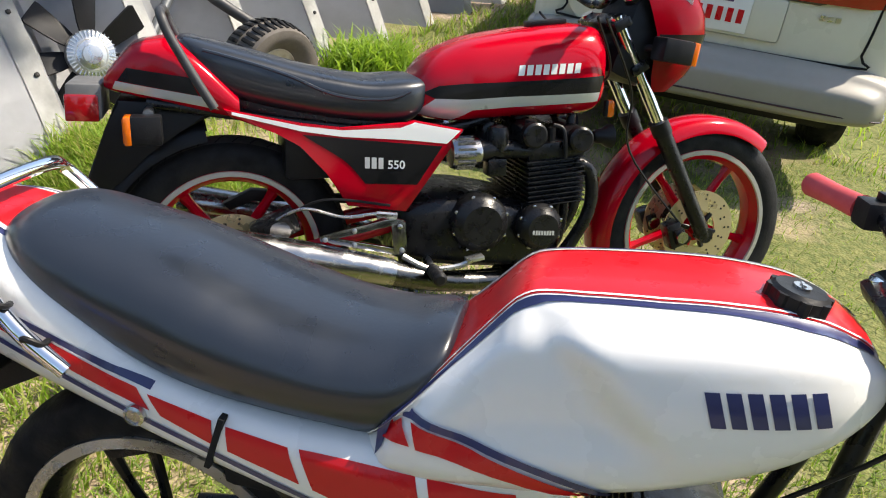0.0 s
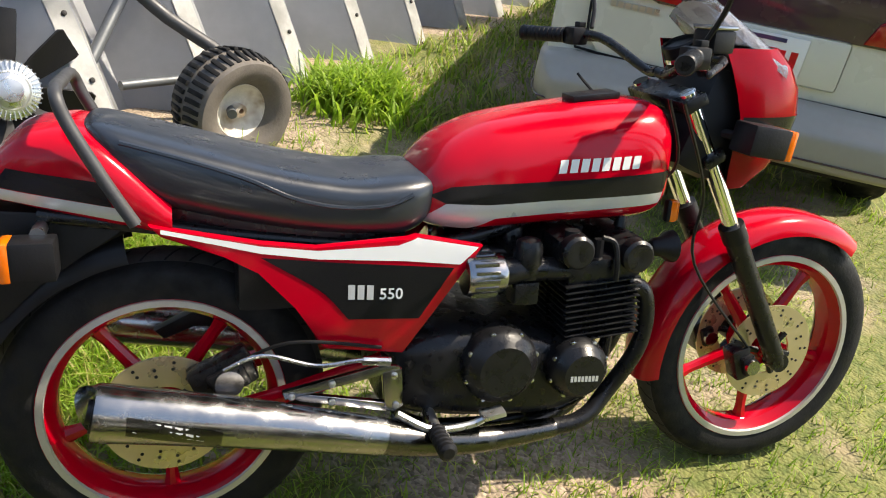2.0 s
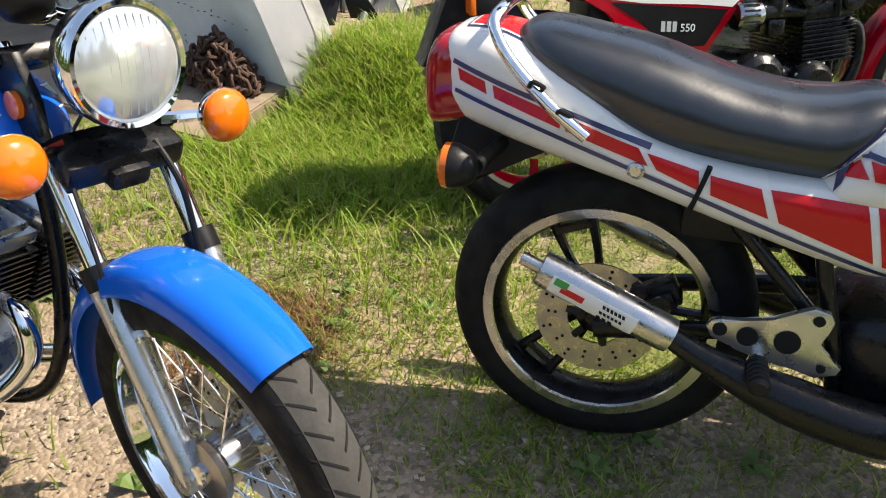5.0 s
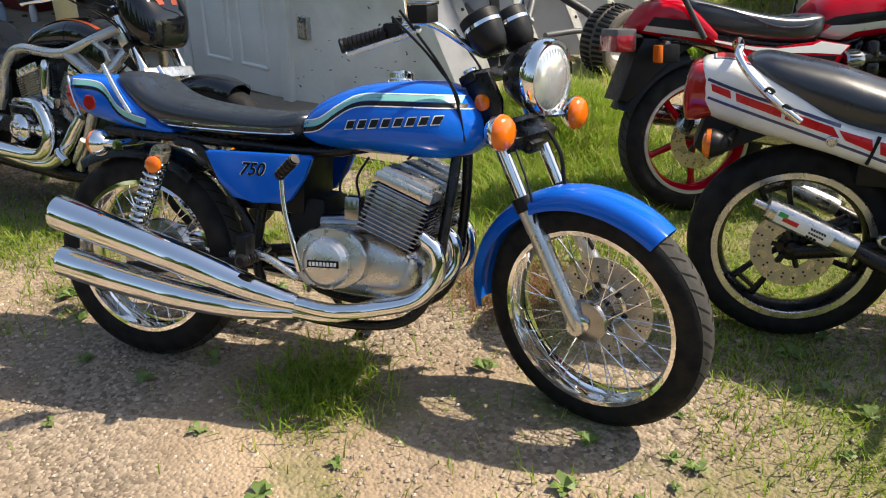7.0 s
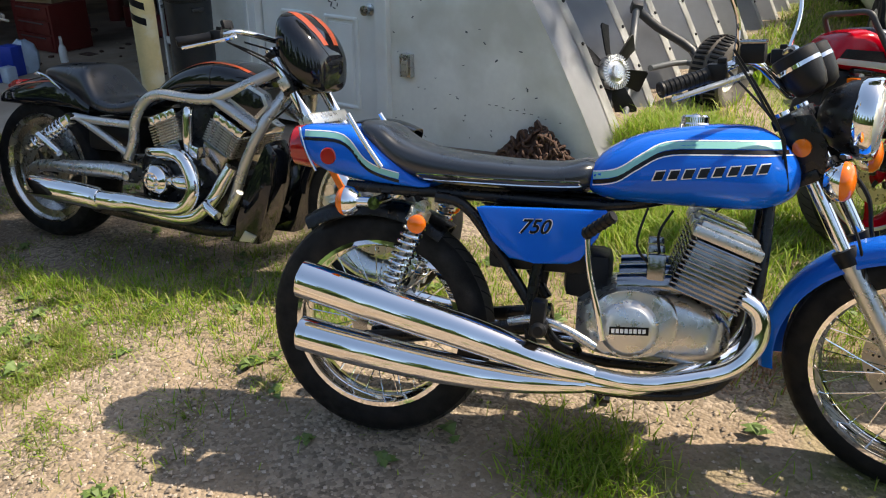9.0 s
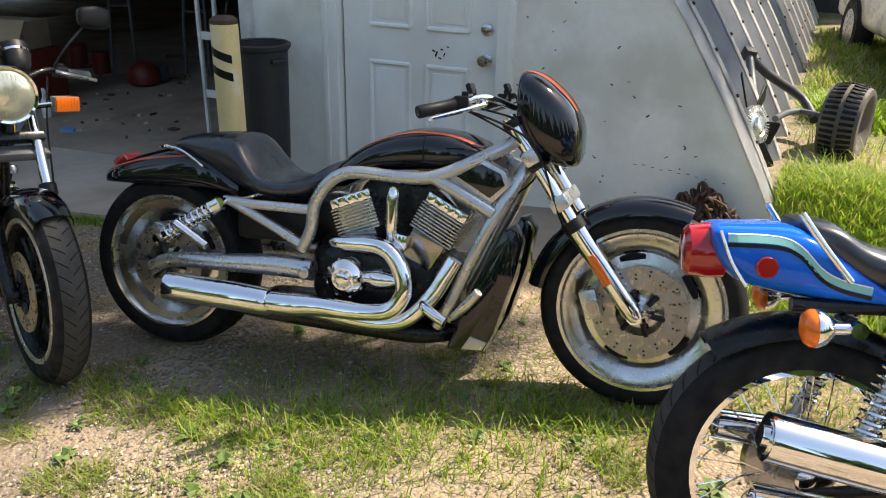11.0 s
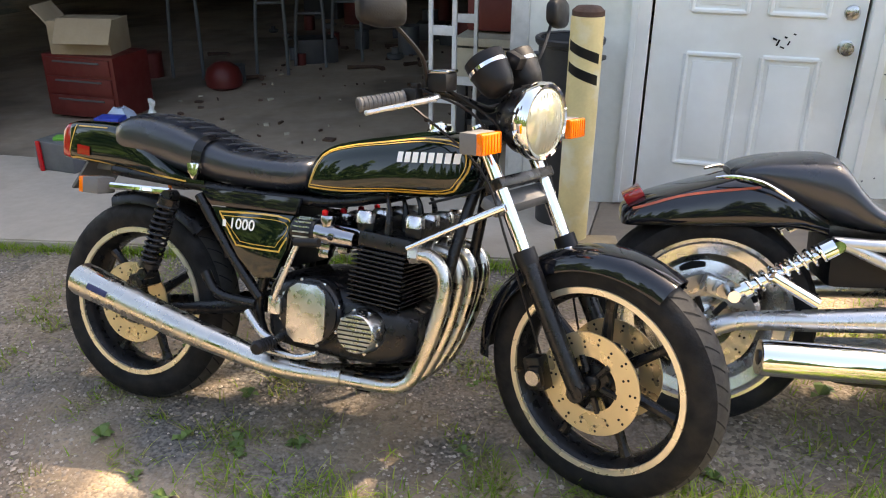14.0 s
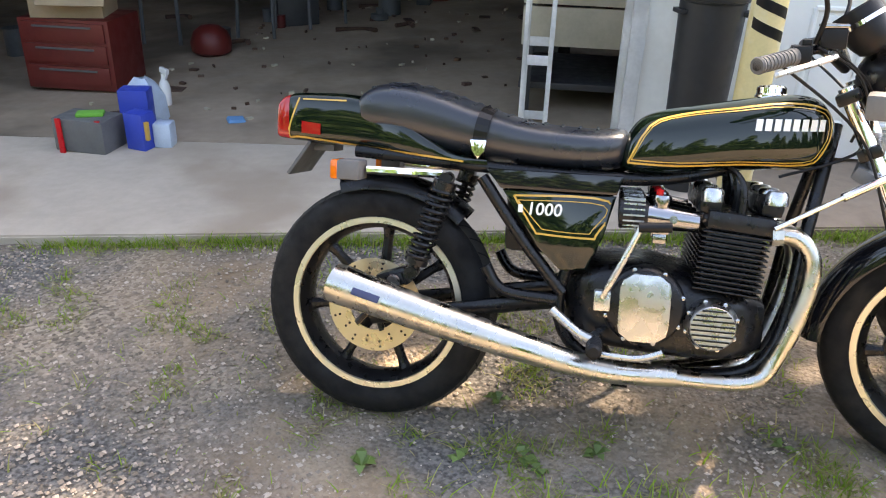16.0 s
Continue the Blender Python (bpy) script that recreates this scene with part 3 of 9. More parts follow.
def headlamp(bike, c, r, lens_mat, shell_mat, tilt=0.0, yaw=0.0):
    m = pose(*c, 0, tilt, yaw)
    bm = bmesh.new()
    lathe(bm, [(r * 0.25, -r * 1.25), (r * 0.65, -r * 1.05), (r * 0.9, -r * 0.6), (r * 0.97, -0.02), (r * 0.97, 0)], n=36, axis="x")
    sh = part("headlamp", bm, shell_mat, bike, m=m)
    bm = bmesh.new()
    lathe(bm, [(r * 0.98, -0.03), (r * 1.03, -0.02), (r * 1.03, 0.006), (r * 0.98, 0.014), (r * 0.9, 0.012), (r * 0.9, -0.005)], n=40, axis="x", closed=True)
    part("rim", bm, CHROME, sh, "chrome ring")
    bm = bmesh.new()
    lathe(bm, [(r * 0.92, 0.004), (r * 0.8, 0.014), (r * 0.5, 0.022), (r * 0.2, 0.026), (0.003, 0.027)], n=40, axis="x")
    lens = part("lens", bm, lens_mat, sh)
    bm = bmesh.new()
    for i in range(13):
        y = r * (-0.78 + 0.13 * i)
        hh = math.sqrt(max(r * r * 0.74 - y * y, 0.0001))
        xx = 0.027 - 0.022 * (y / r) ** 2
        tube(bm, [(xx - 0.0005 - 0.014 * (hh / r) ** 2, y, -hh * 0.9), (xx - 0.0005, y, 0), (xx - 0.0005 - 0.014 * (hh / r) ** 2, y, hh * 0.9)], 0.0009, n=5, k=4)
    tiny(part("lens_rib", bm, lens_mat, lens))
    return sh


def handlebar(bike, clamp, ends, grip_mat, bar_mat, lever_mat=None, rise=None, grip=0.12, mirror=None, mirror_mat=None, sides=(-1, 1), reservoir=True, steer=0.0, plain=False):
    """Bars with grips, switches, levers and, where there are some, mirrors. ends: where a grip ends on the right, mirrored for the left."""
    ex, ey, ez = ends
    piv = Matrix.Translation(clamp) @ pose(0, 0, 0, 0, 0, steer) @ Matrix.Translation(-Vector(clamp))
    for s in sides:
        e = Vector((ex, s * abs(ey), ez))
        c = Vector(clamp) + Vector((0, s * 0.05, 0))
        b = Vector(rise) if rise else Vector(clamp).lerp(e, 0.4) + Vector((0.03, 0, 0.02))
        b = Vector((b.x, s * abs(b.y) if rise else b.y, b.z))
        pts = [Vector(clamp), c, b, b.lerp(e, 0.45), e]
        pts = [piv @ p for p in pts]
        e2, b2 = pts[4], pts[2]
        d = (e2 - pts[3]).normalized()
        bm = bmesh.new()
        tube(bm, pts, 0.011, n=10)
        bar = part("handlebar", bm, bar_mat, bike)
        bm = bmesh.new()
        run, rad = [e2 - d * grip, e2 - d * (grip - 0.006)], [0.020, 0.0165]
        for i in range(9):
            for f, g in ((-0.0045, 0.0166), (-0.0035, 0.0183), (0.0035, 0.0183), (0.0045, 0.0166)):
                run.append(e2 - d * (grip * (0.90 - 0.095 * i)) + d * f)
                rad.append(g)
        if plain:
            run, rad = run[:2] + [e2 - d * (grip * 0.5)], [0.0205, 0.0185, 0.0175]
        tube(bm, run + [e2 - d * 0.005, e2], rad + [0.0195, 0.017], n=14, k=1)
        part("grip", bm, grip_mat, bar)
        bm = bmesh.new()
        q = e2 - d * (grip + 0.025)
        box(bm, q, (0.045, 0.045, 0.042), (0, 0, 10), 0.008)
        box(bm, q + Vector((0.01, 0, 0.026)), (0.02, 0.02, 0.014), (0, 0, 10), 0.003)
        part("switch_block", bm, PLASTIC, bar)
        bm = bmesh.new()
        l0 = q - d * 0.03 + Vector((0.035, 0, 0))
        tube(bm, [l0, l0 + d * 0.03 + Vector((0.03, 0, -0.004)), e2 + Vector((0.055, 0, -0.012)), e2 + d * 0.015 + Vector((0.05, 0, -0.014))], [0.008, 0.008, 0.006, 0.0075], n=8)
        part("lever", bm, lever_mat or ALU, bar)
        if s < 0 and reservoir:
            bm = bmesh.new()
            box(bm, q - d * 0.055 + Vector((0.03, 0, 0.028)), (0.055, 0.06, 0.045), (0, 0, 10), 0.008)
            rs = part("brake_reservoir", bm, PLASTIC, bar)
            bm = bmesh.new()
            box(bm, q - d * 0.055 + Vector((0.03, 0, 0.054)), (0.058, 0.063, 0.008), (0, 0, 10), 0.003)
            part("lid", bm, PEWTER, rs)
        if mirror:
            up = piv @ (Vector((mirror[0], s * abs(mirror[1]), mirror[2])))
            q0 = q - d * 0.03 + Vector((0.01, 0, 0.02))
            bm = bmesh.new()
            tube(bm, [q0, q0.lerp(up, 0.35) + Vector((0.02, 0, 0.02)), up], 0.0055, n=8)
            stem = part("mirror_stem", bm, mirror_mat or PLASTIC, bar)
            bm = bmesh.new()
            hc = up + Vector((0, s * 0.035, 0.03))
            loft_m = pose(*hc, 0, 0, 90 + s * 12)
            loft(bm, [(-0.065, 0.012, -0.012, 0.008), (-0.055, 0.035, -0.032, 0.018), (0, 0.045, -0.045, 0.022), (0.055, 0.035, -0.04, 0.018), (0.065, 0.012, -0.02, 0.008)], n=16, k=3, e=3)
            bmesh.ops.transform(bm, matrix=loft_m, verts=bm.verts)
            part("mirror_head", bm, mirror_mat or PLASTIC, bar)


def gauges(bike, c, tilt, r=0.042, spread=0.058, count=2):
    for i in range(count):
        y = (-spread, spread)[i] if count == 2 else 0
        m = pose(c[0], y, c[1], 0, tilt, 0)
        bm = bmesh.new()
        lathe(bm, [(r * 0.4, -0.095), (r * 0.7, -0.085), (r * 0.88, -0.06), (r, -0.02), (r, 0.012), (r * 0.9, 0.016), (r * 0.88, 0.008), (0.003, 0.008)], n=26, axis="z")
        g = part("gauge", bm, PLASTIC, bike, m=m)
        bm = bmesh.new()
        lathe(bm, [(r * 1.02, -0.024), (r * 1.02, -0.014), (r * 1.0, -0.014), (r * 1.0, -0.024)], n=26, axis="z", closed=True)
        part("gauge_ring", bm, CHROME, g)


def shock(bike, low, top, y, spring_mat, body_mat, r=0.027, turns=11):
    lo, to = Vector((low[0], y, low[1])), Vector((top[0], y, top[1]))
    bm = bmesh.new()
    tube(bm, [lo, lo.lerp(to, 0.35), lo.lerp(to, 0.36), to], [0.016, 0.016, 0.011, 0.011], n=10, k=1)
    for q in (lo, to):
        tube(bm, [q + Vector((0, -0.022, 0)), q + Vector((0, 0.022, 0))], 0.017, n=12, k=1)
    tube(bm, [lo.lerp(to, 0.86), lo.lerp(to, 0.98)], r * 1.05, n=14, k=1)
    tube(bm, [lo.lerp(to, 0.1), lo.lerp(to, 0.16)], r * 1.05, n=14, k=1)
    sh = part("shock_absorber", bm, body_mat, bike)
    bm = bmesh.new()
    coil(bm, lo.lerp(to, 0.14), lo.lerp(to, 0.9), r, 0.0048, turns)
    part("spring", bm, spring_mat, sh)


def swingarm(bike, x0, z0, x1, z1, material, y=0.1, r=0.02):
    for s in (-1, 1):
        bm = bmesh.new()
        tube(bm, [(x0, s * y * 0.8, z0), ((x0 + x1) / 2, s * y, (z0 + z1) / 2), (x1, s * y, z1)], [r * 1.2, r, r * 1.1], n=10, flat=0.7)
        part("swingarm_leg", bm, material, bike)


def cables(bike, runs, r=0.0036):
    for pts in runs:
        bm = bmesh.new()
        tube(bm, pts, r, n=6, k=6)
        part("cable", bm, PLASTIC, bike)


FRONT = {"front_wheel", "fork_tube", "fork_slider", "dust_seal", "fork_clamp", "fork_brace", "headlamp", "gauge", "front_indicator", "handlebar", "front_mudguard", "warning_lamps", "headlamp_cowl", "headlamp_fairing", "fairing_liner", "windscreen", "lamp_bracket", "fork_reflector"}
MAYBE = {"brake_caliper", "hub_shell", "rim_band", "indicator_stem", "cable"}
FIXED = {"front_wheel", "rear_wheel", "hub_shell", "drum_brake", "rim_band", "side_stand"}


def settle(bike, dx, dz, front=1.1, head=None, foot=None, turn=0.0, shift=(0, 0), roll=0.0):
    """Seats the body on its wheels, then turns the steering about the line from head to foot."""
    if turn:
        p, q = Vector((head[0], 0, head[1])), Vector((foot[0], 0, foot[1]))
        rot = Matrix.Translation(p) @ Matrix.Rotation(radians(turn), 4, p - q) @ Matrix.Translation(-p)
    for o in bike.children:
        base = o.name.split(".")[0]
        m = o.matrix_basis.copy()
        if base not in FIXED:
            m = Matrix.Translation((dx, 0, dz)) @ m
        if turn:
            mid = m @ (sum((Vector(c) for c in o.bound_box), Vector()) / 8)
            if (base in FRONT or base in MAYBE) and mid.x > front * 0.7 and (base in FRONT or mid.x > front):
                m = rot @ m
                tip = Matrix.Translation((0, 0, 0.33)) @ Matrix.Rotation(radians(-roll), 4, "X") @ Matrix.Translation((0, 0, -0.33))
                if base not in FIXED and base != "front_mudguard":
                    m = Matrix.Translation((*shift, 0)) @ tip @ m
        o.matrix_basis = m


def stand(bike, x, lean):
    bm = bmesh.new()
    zf = 0.25 * math.tan(radians(lean)) + 0.004
    tube(bm, [(x, 0.11, 0.28), (x + 0.06, 0.19, 0.14), (x + 0.08, 0.25, zf)], 0.011, n=8)
    box(bm, (x + 0.08, 0.255, zf), (0.05, 0.04, 0.012), (lean, 0, 0), 0.003)
    part("side_stand", bm, FRAMEB, bike)


def footpeg(bike, c, material=None):
    bm = bmesh.new()
    tube(bm, [(c[0], c[1] + 0.06, c[2] + 0.01), (c[0], c[1], c[2])], 0.013, n=10, k=1)
    peg = part("footpeg", bm, material or STEEL, bike)
    bm = bmesh.new()
    prof = [(0.012, 0.0)]
    for i in range(6):
        y = -0.008 - 0.014 * i
        prof += [(0.017, y), (0.0195, y - 0.002), (0.0195, y - 0.008), (0.017, y - 0.010)]
    lathe(bm, prof + [(0.012, -0.092)], (c[0], c[1], c[2]), n=12)
    part("peg_rubber", bm, PLASTIC, peg)


def pipe(bike, name, pts, r, material, n=16, k=6, label=""):
    bm = bmesh.new()
    tube(bm, pts, r, n=n, k=k)
    return part(name, bm, material, bike, label)


def muffler_end(bike, ob, c, d, r, material):
    """The dark outlet at a silencer's end."""
    bm = bmesh.new()
    c, d = Vector(c), Vector(d).normalized()
    tube(bm, [c - d * 0.001, c + d * 0.004], r * 0.75, n=16, k=1)
    tube(bm, [c, c + d * 0.012], r * 0.45, n=12, k=1)
    part("outlet", bm, material, ob)


def body(bike, name, sections, material, label="", e=2.6, m=0.5, n=32, k=5):
    bm = bmesh.new()
    loft(bm, sections, n=n, k=k, e=e, m=m)
    return part(name, bm, material, bike, label)


def frame_tubes(bike, runs, material, r=0.014, both=True):
    for pts in runs:
        for s in ((-1, 1) if both else (1,)):
            bm = bmesh.new()
            tube(bm, [(p[0], p[1] * s, p[2]) for p in pts], r, n=10)
            part("frame_tube", bm, material, bike)


def cap(bike, c, r, material, tilt=0):
    m = pose(*c, 0, tilt, 0)
    bm = bmesh.new()
    lathe(bm, [(r * 1.1, -0.01), (r * 1.1, 0.004), (r, 0.008), (r, 0.022), (r * 0.85, 0.027), (0.003, 0.027)], n=24, axis="z")
    ob = part("fuel_cap", bm, material, bike, m=m)
    bm = bmesh.new()
    lathe(bm, [(r * 0.3, 0.026), (r * 0.3, 0.030), (0.002, 0.030)], n=14, axis="z")
    box(bm, (0, 0, 0.0315), (r * 0.1, r * 0.4, 0.002))
    part("key_lock", bm, STEEL, ob)
    return ob


def red_bike():
    b = thing("motorcycle", "red sport motorcycle with black and silver stripes and black seat", "motorcycle", bike_pose(-1.153, 1.943, 45.3, 12.0), "parked motorcycles")
    F = 1.445
    wheel(b, "rear_wheel", 0, 0.325, 0.232, 0.125, "cast", RED, [(-0.07, 0.125, 0.06, BRASSD)], RED, 5)
    wheel(b, "front_wheel", F, 0.332, 0.245, 0.105, "cast", RED, [(-0.062, 0.125, 0.06, BRASSD), (0.062, 0.125, 0.06, BRASSD)], RED, 5)
    for x, r, rm, w in ((0, 0.325, 0.232, 0.125), (F, 0.332, 0.245, 0.105)):
        for s in (-1, 1):
            bm = bmesh.new()
            y = s * (w * 0.42 + 0.006)
            lathe(bm, [(rm + 0.007, y - 0.002 * s), (rm + 0.006, y + 0.002 * s), (rm - 0.007, y + 0.002 * s), (rm - 0.009, y - 0.004 * s)], (x, 0, r), n=56, closed=True)
            part("rim_band", bm, BARERIM, b, "bare silver rim edge")
    tank = body(b, "fuel_tank", [(0.472, 0.80, 0.745, 0.08), (0.50, 0.846, 0.722, 0.112), (0.54, 0.886, 0.71, 0.128), (0.60, 0.917, 0.706, 0.139), (0.66, 0.936, 0.708, 0.146), (0.78, 0.957, 0.716, 0.15), (0.89, 0.971, 0.718, 0.149), (0.985, 0.976, 0.722, 0.14), (1.03, 0.96, 0.74, 0.115), (1.055, 0.91, 0.79, 0.06)], RED, e=3.0, m=0.42)
    mid = [(0.531, 0.778), (0.615, 0.777), (0.737, 0.785), (0.865, 0.789), (1.012, 0.794)]
    sticker(tank, strip([(0.498, 0.792), (0.54, 0.812), (0.611, 0.819), (0.858, 0.831), (1.025, 0.84)], mid), BLACKD)
    sticker(tank, strip([(0.480, 0.739)] + mid, [(0.486, 0.735), (0.586, 0.718), (0.634, 0.748), (0.742, 0.756), (0.87, 0.762), (1.01, 0.768)]), SILVD)
    sticker(tank, bars(0.755, 0.841, 0.944, 0.849, 0.027, 8, 0.003), WHITED, "maker_mark", step=0.01)
    bm = bmesh.new()
    box(bm, (0.885, 0, 0.976), (0.11, 0.06, 0.014), (0, -6, 0), 0.004)
    part("fuel_cap", bm, PLASTIC, b)
    body(b, "seat_base", [(-0.09, 0.84, 0.79, 0.07), (0.05, 0.80, 0.715, 0.10), (0.2, 0.77, 0.67, 0.105), (0.36, 0.745, 0.65, 0.105), (0.46, 0.75, 0.66, 0.09)], ENGBLK, e=5)
    seat = body(b, "seat", [(-0.125, 0.918, 0.90, 0.05), (-0.10, 0.93, 0.84, 0.10), (-0.03, 0.914, 0.785, 0.126), (0.08, 0.886, 0.752, 0.138), (0.17, 0.862, 0.735, 0.144), (0.26, 0.842, 0.72, 0.146), (0.36, 0.828, 0.71, 0.145), (0.46, 0.832, 0.708, 0.136), (0.508, 0.828, 0.742, 0.112), (0.522, 0.815, 0.775, 0.09)], VINYL, "black vinyl saddle with welted edge", e=3.6, m=0.62)
    for s in (-1, 1):
        tree, line = hits(seat), []
        for x, z in ((-0.06, 0.898), (-0.018, 0.888), (0.075, 0.862), (0.153, 0.836), (0.235, 0.80), (0.32, 0.782), (0.408, 0.782), (0.46, 0.80)):
            loc, nor, _, _ = tree.ray_cast(Vector((x, s * 0.8, z)), Vector((0, -s, 0)))
            if loc:
                line.append(loc)
        bm = bmesh.new()
        tube(bm, line, 0.0045, n=6)
        part("welt", bm, VINYL, seat)
    tail = body(b, "tail_cowl", [(-0.297, 0.83, 0.80, 0.07), (-0.272, 0.862, 0.79, 0.10), (-0.23, 0.905, 0.78, 0.116), (-0.19, 0.92, 0.768, 0.124), (-0.12, 0.922, 0.75, 0.134), (-0.055, 0.875, 0.738, 0.141), (0.02, 0.79, 0.725, 0.146)], RED, e=3.6, m=0.45)
    for s in (-1, 1):
        sticker(tail, [((-0.238, 0.855), (-0.095, 0.834), (-0.075, 0.79), (-0.262, 0.824))], BLACKD, side=s)
        sticker(tail, [((-0.266, 0.823), (-0.06, 0.787), (-0.03, 0.757), (-0.275, 0.804))], SILVD, side=s)
    for s in (-1, 1):
        bm = bmesh.new()
        plate(bm, [(-0.02, 0.76), (0.08, 0.738), (0.17, 0.72), (0.274, 0.707), (0.428, 0.711), (0.467, 0.725), (0.604, 0.698), (0.525, 0.588), (0.448, 0.477), (0.289, 0.50), (0.233, 0.59), (0.17, 0.668), (0.109, 0.703), (0.0, 0.738)], s * 0.158, s * 0.135, 0.006)
        sp = part("side_panel", bm, RED, b)
        sticker(sp, strip([(0.0, 0.753), (0.17, 0.716), (0.274, 0.703), (0.428, 0.707), (0.467, 0.72), (0.594, 0.696)], [(0.0, 0.746), (0.17, 0.702), (0.276, 0.686), (0.44, 0.675), (0.505, 0.668), (0.557, 0.662)]), WHITED, side=s)
        sticker(sp, [((0.17, 0.694), (0.31, 0.678), (0.335, 0.56), (0.287, 0.62)), ((0.31, 0.678), (0.545, 0.656), (0.477, 0.552), (0.335, 0.56))], BLACKD, side=s)
        if s < 0:
            sticker(sp, bars(0.333, 0.602, 0.388, 0.598, 0.03, 3), SILVD, "model_mark", lift=0.0022)
            writing(sp, "550", 0.394, 0.599, 0.032, WHITED, tilt=-2, lift=0.0026)
    bm = bmesh.new()
    arc_sheet(bm, 0.0, 0.325, 0.40, 100, 155, 0.085, 0.05)
    plate(bm, [(-0.27, 0.775), (-0.305, 0.70), (-0.375, 0.53), (-0.33, 0.525), (-0.27, 0.575), (-0.215, 0.64), (-0.13, 0.70), (-0.05, 0.73), (-0.08, 0.76)], -0.085, 0.085, 0.008)
    part("rear_mudguard", bm, PLASTIC, b)
    bm = bmesh.new()
    box(bm, (-0.343, 0, 0.772), (0.082, 0.19, 0.085), (0, 2, 0), 0.008)
    tl = part("tail_lamp", bm, GREYPL, b)
    bm = bmesh.new()
    box(bm, (-0.349, 0, 0.757), (0.078, 0.198, 0.066), (0, 2, 0), 0.006)
    part("lens", bm, REDL, tl)
    for s in (-1, 1):
        lamp_box(b, "rear_indicator", (-0.20, s * 0.168, 0.714), (0.072, 0.06, 0.07), AMBER, PLASTIC, -1)
        bm = bmesh.new()
        tube(bm, [(-0.195, s * 0.08, 0.752), (-0.195, s * 0.15, 0.748)], 0.013, n=10, k=1)
        part("indicator_stem", bm, STEEL, b)
        lamp_box(b, "front_indicator", (1.205, s * 0.17, 0.912), (0.095, 0.075, 0.066), AMBER, PLASTIC, 1, (0, 8, 0))
        bm = bmesh.new()
        tube(bm, [(1.15, s * 0.09, 0.915), (1.18, s * 0.15, 0.915)], 0.011, n=8, k=1)
        part("indicator_stem", bm, PLASTIC, b)
    bm = bmesh.new()
    tube(bm, [(-0.04, -0.152, 0.762), (-0.085, -0.15, 0.84), (-0.135, -0.142, 0.935), (-0.152, -0.12, 0.982), (-0.155, 0.0, 0.986), (-0.152, 0.12, 0.982), (-0.135, 0.142, 0.935), (-0.085, 0.15, 0.84), (-0.04, 0.152, 0.762)], 0.0115, n=10, k=6)
    part("grab_rail", bm, DARKPIPE, b)
    # engine
    bm = bmesh.new()
    loft(bm, [(0.42, 0.47, 0.33, 0.10), (0.46, 0.5, 0.32, 0.15), (0.6, 0.52, 0.30, 0.17), (0.78, 0.49, 0.29, 0.17), (0.9, 0.45, 0.31, 0.14), (0.94, 0.42, 0.33, 0.1)], e=5, m=0.5)
    part("crankcase", bm, ENGBLK, b)
    cover(b, "clutch_cover", (0.652, -0.165, 0.442), 0.083, 0.05, ENGBLK)
    c = cover(b, "alternator_cover", (0.828, -0.165, 0.424), 0.068, 0.06, ENGBLK)
    sticker(c, bars(0.795, 0.412, 0.862, 0.408, 0.013, 8), SILVD, "maker_mark", step=0.006)
    fins(b, "cylinder_block", (0.878, 0, 0.55), (0.175, 0.36, 0.14), 10, -5, ENGBLK, rib=0.003, inner=0.88)
    bm = bmesh.new()
    box(bm, (0.875, 0, 0.638), (0.17, 0.345, 0.05), (0, -5, 0), 0.01)
    box(bm, (0.80, 0, 0.682), (0.075, 0.335, 0.06), (0, -5, 0), 0.02)
    box(bm, (0.94, 0, 0.668), (0.075, 0.335, 0.06), (0, -5, 0), 0.02)
    head = part("cylinder_head", bm, ENGBLK, b)
    for x, z in ((0.80, 0.684), (0.94, 0.67)):
        for s in (-1, 1):
            bm = bmesh.new()
            lathe(bm, [(0.036, 0.0), (0.036, 0.024 * s), (0.03, 0.03 * s), (0.018, 0.031 * s), (0.003, 0.028 * s)], (x, 0.165 * s, z), n=20)
            part("cam_end_cap", bm, ENGBLK, head)
    for s in (-1, 1):
        bm = bmesh.new()
        lathe(bm, [(0.014, -0.025), (0.02, -0.018), (0.022, 0.0), (0.033, 0.018), (0.036, 0.03), (0.03, 0.031), (0.012, 0.02)], (1.03, 0.125 * s, 0.668), n=22, axis="x")
        part("horn", bm, PLASTIC, b)
    bm = bmesh.new()
    tube(bm, [(0.86, -0.17, 0.71), (0.885, -0.178, 0.70), (0.892, -0.185, 0.665), (0.895, -0.185, 0.62)], 0.006, n=8)
    part("spark_lead", bm, PLASTIC, head)
    for y in (-0.15, -0.05, 0.05, 0.15):
        bm = bmesh.new()
        tube(bm, [(0.865, y, 0.64), (0.865, y, 0.70)], 0.011, n=8, k=1)
        part("spark_cap", bm, PLASTIC, head)
        bm = bmesh.new()
        tube(bm, [(0.80, y, 0.70), (0.80, y, 0.722)], 0.016, n=12, k=1)
        part("cam_cap", bm, PLASTIC, head)
        bm = bmesh.new()
        tube(bm, [(0.80, y, 0.635), (0.72, y, 0.642), (0.65, y, 0.638)], [0.022, 0.027, 0.03], n=12)
        lathe(bm, [(0.026, 0.625), (0.03, 0.66), (0.03, 0.69), (0.024, 0.705), (0.008, 0.71)], (0.705, y, 0), n=16, axis="z")
        box(bm, (0.70, y, 0.595), (0.055, 0.05, 0.05), bevel=0.008)
        part("carburettor", bm, ENGBLK, b)
        bm = bmesh.new()
        tube(bm, [(0.65, y, 0.636), (0.645, y, 0.636), (0.577, y, 0.634), (0.572, y, 0.634)], [0.034, 0.043, 0.043, 0.036], n=16, k=2)
        af = part("air_filter", bm, PEWTER, b)
        bm = bmesh.new()
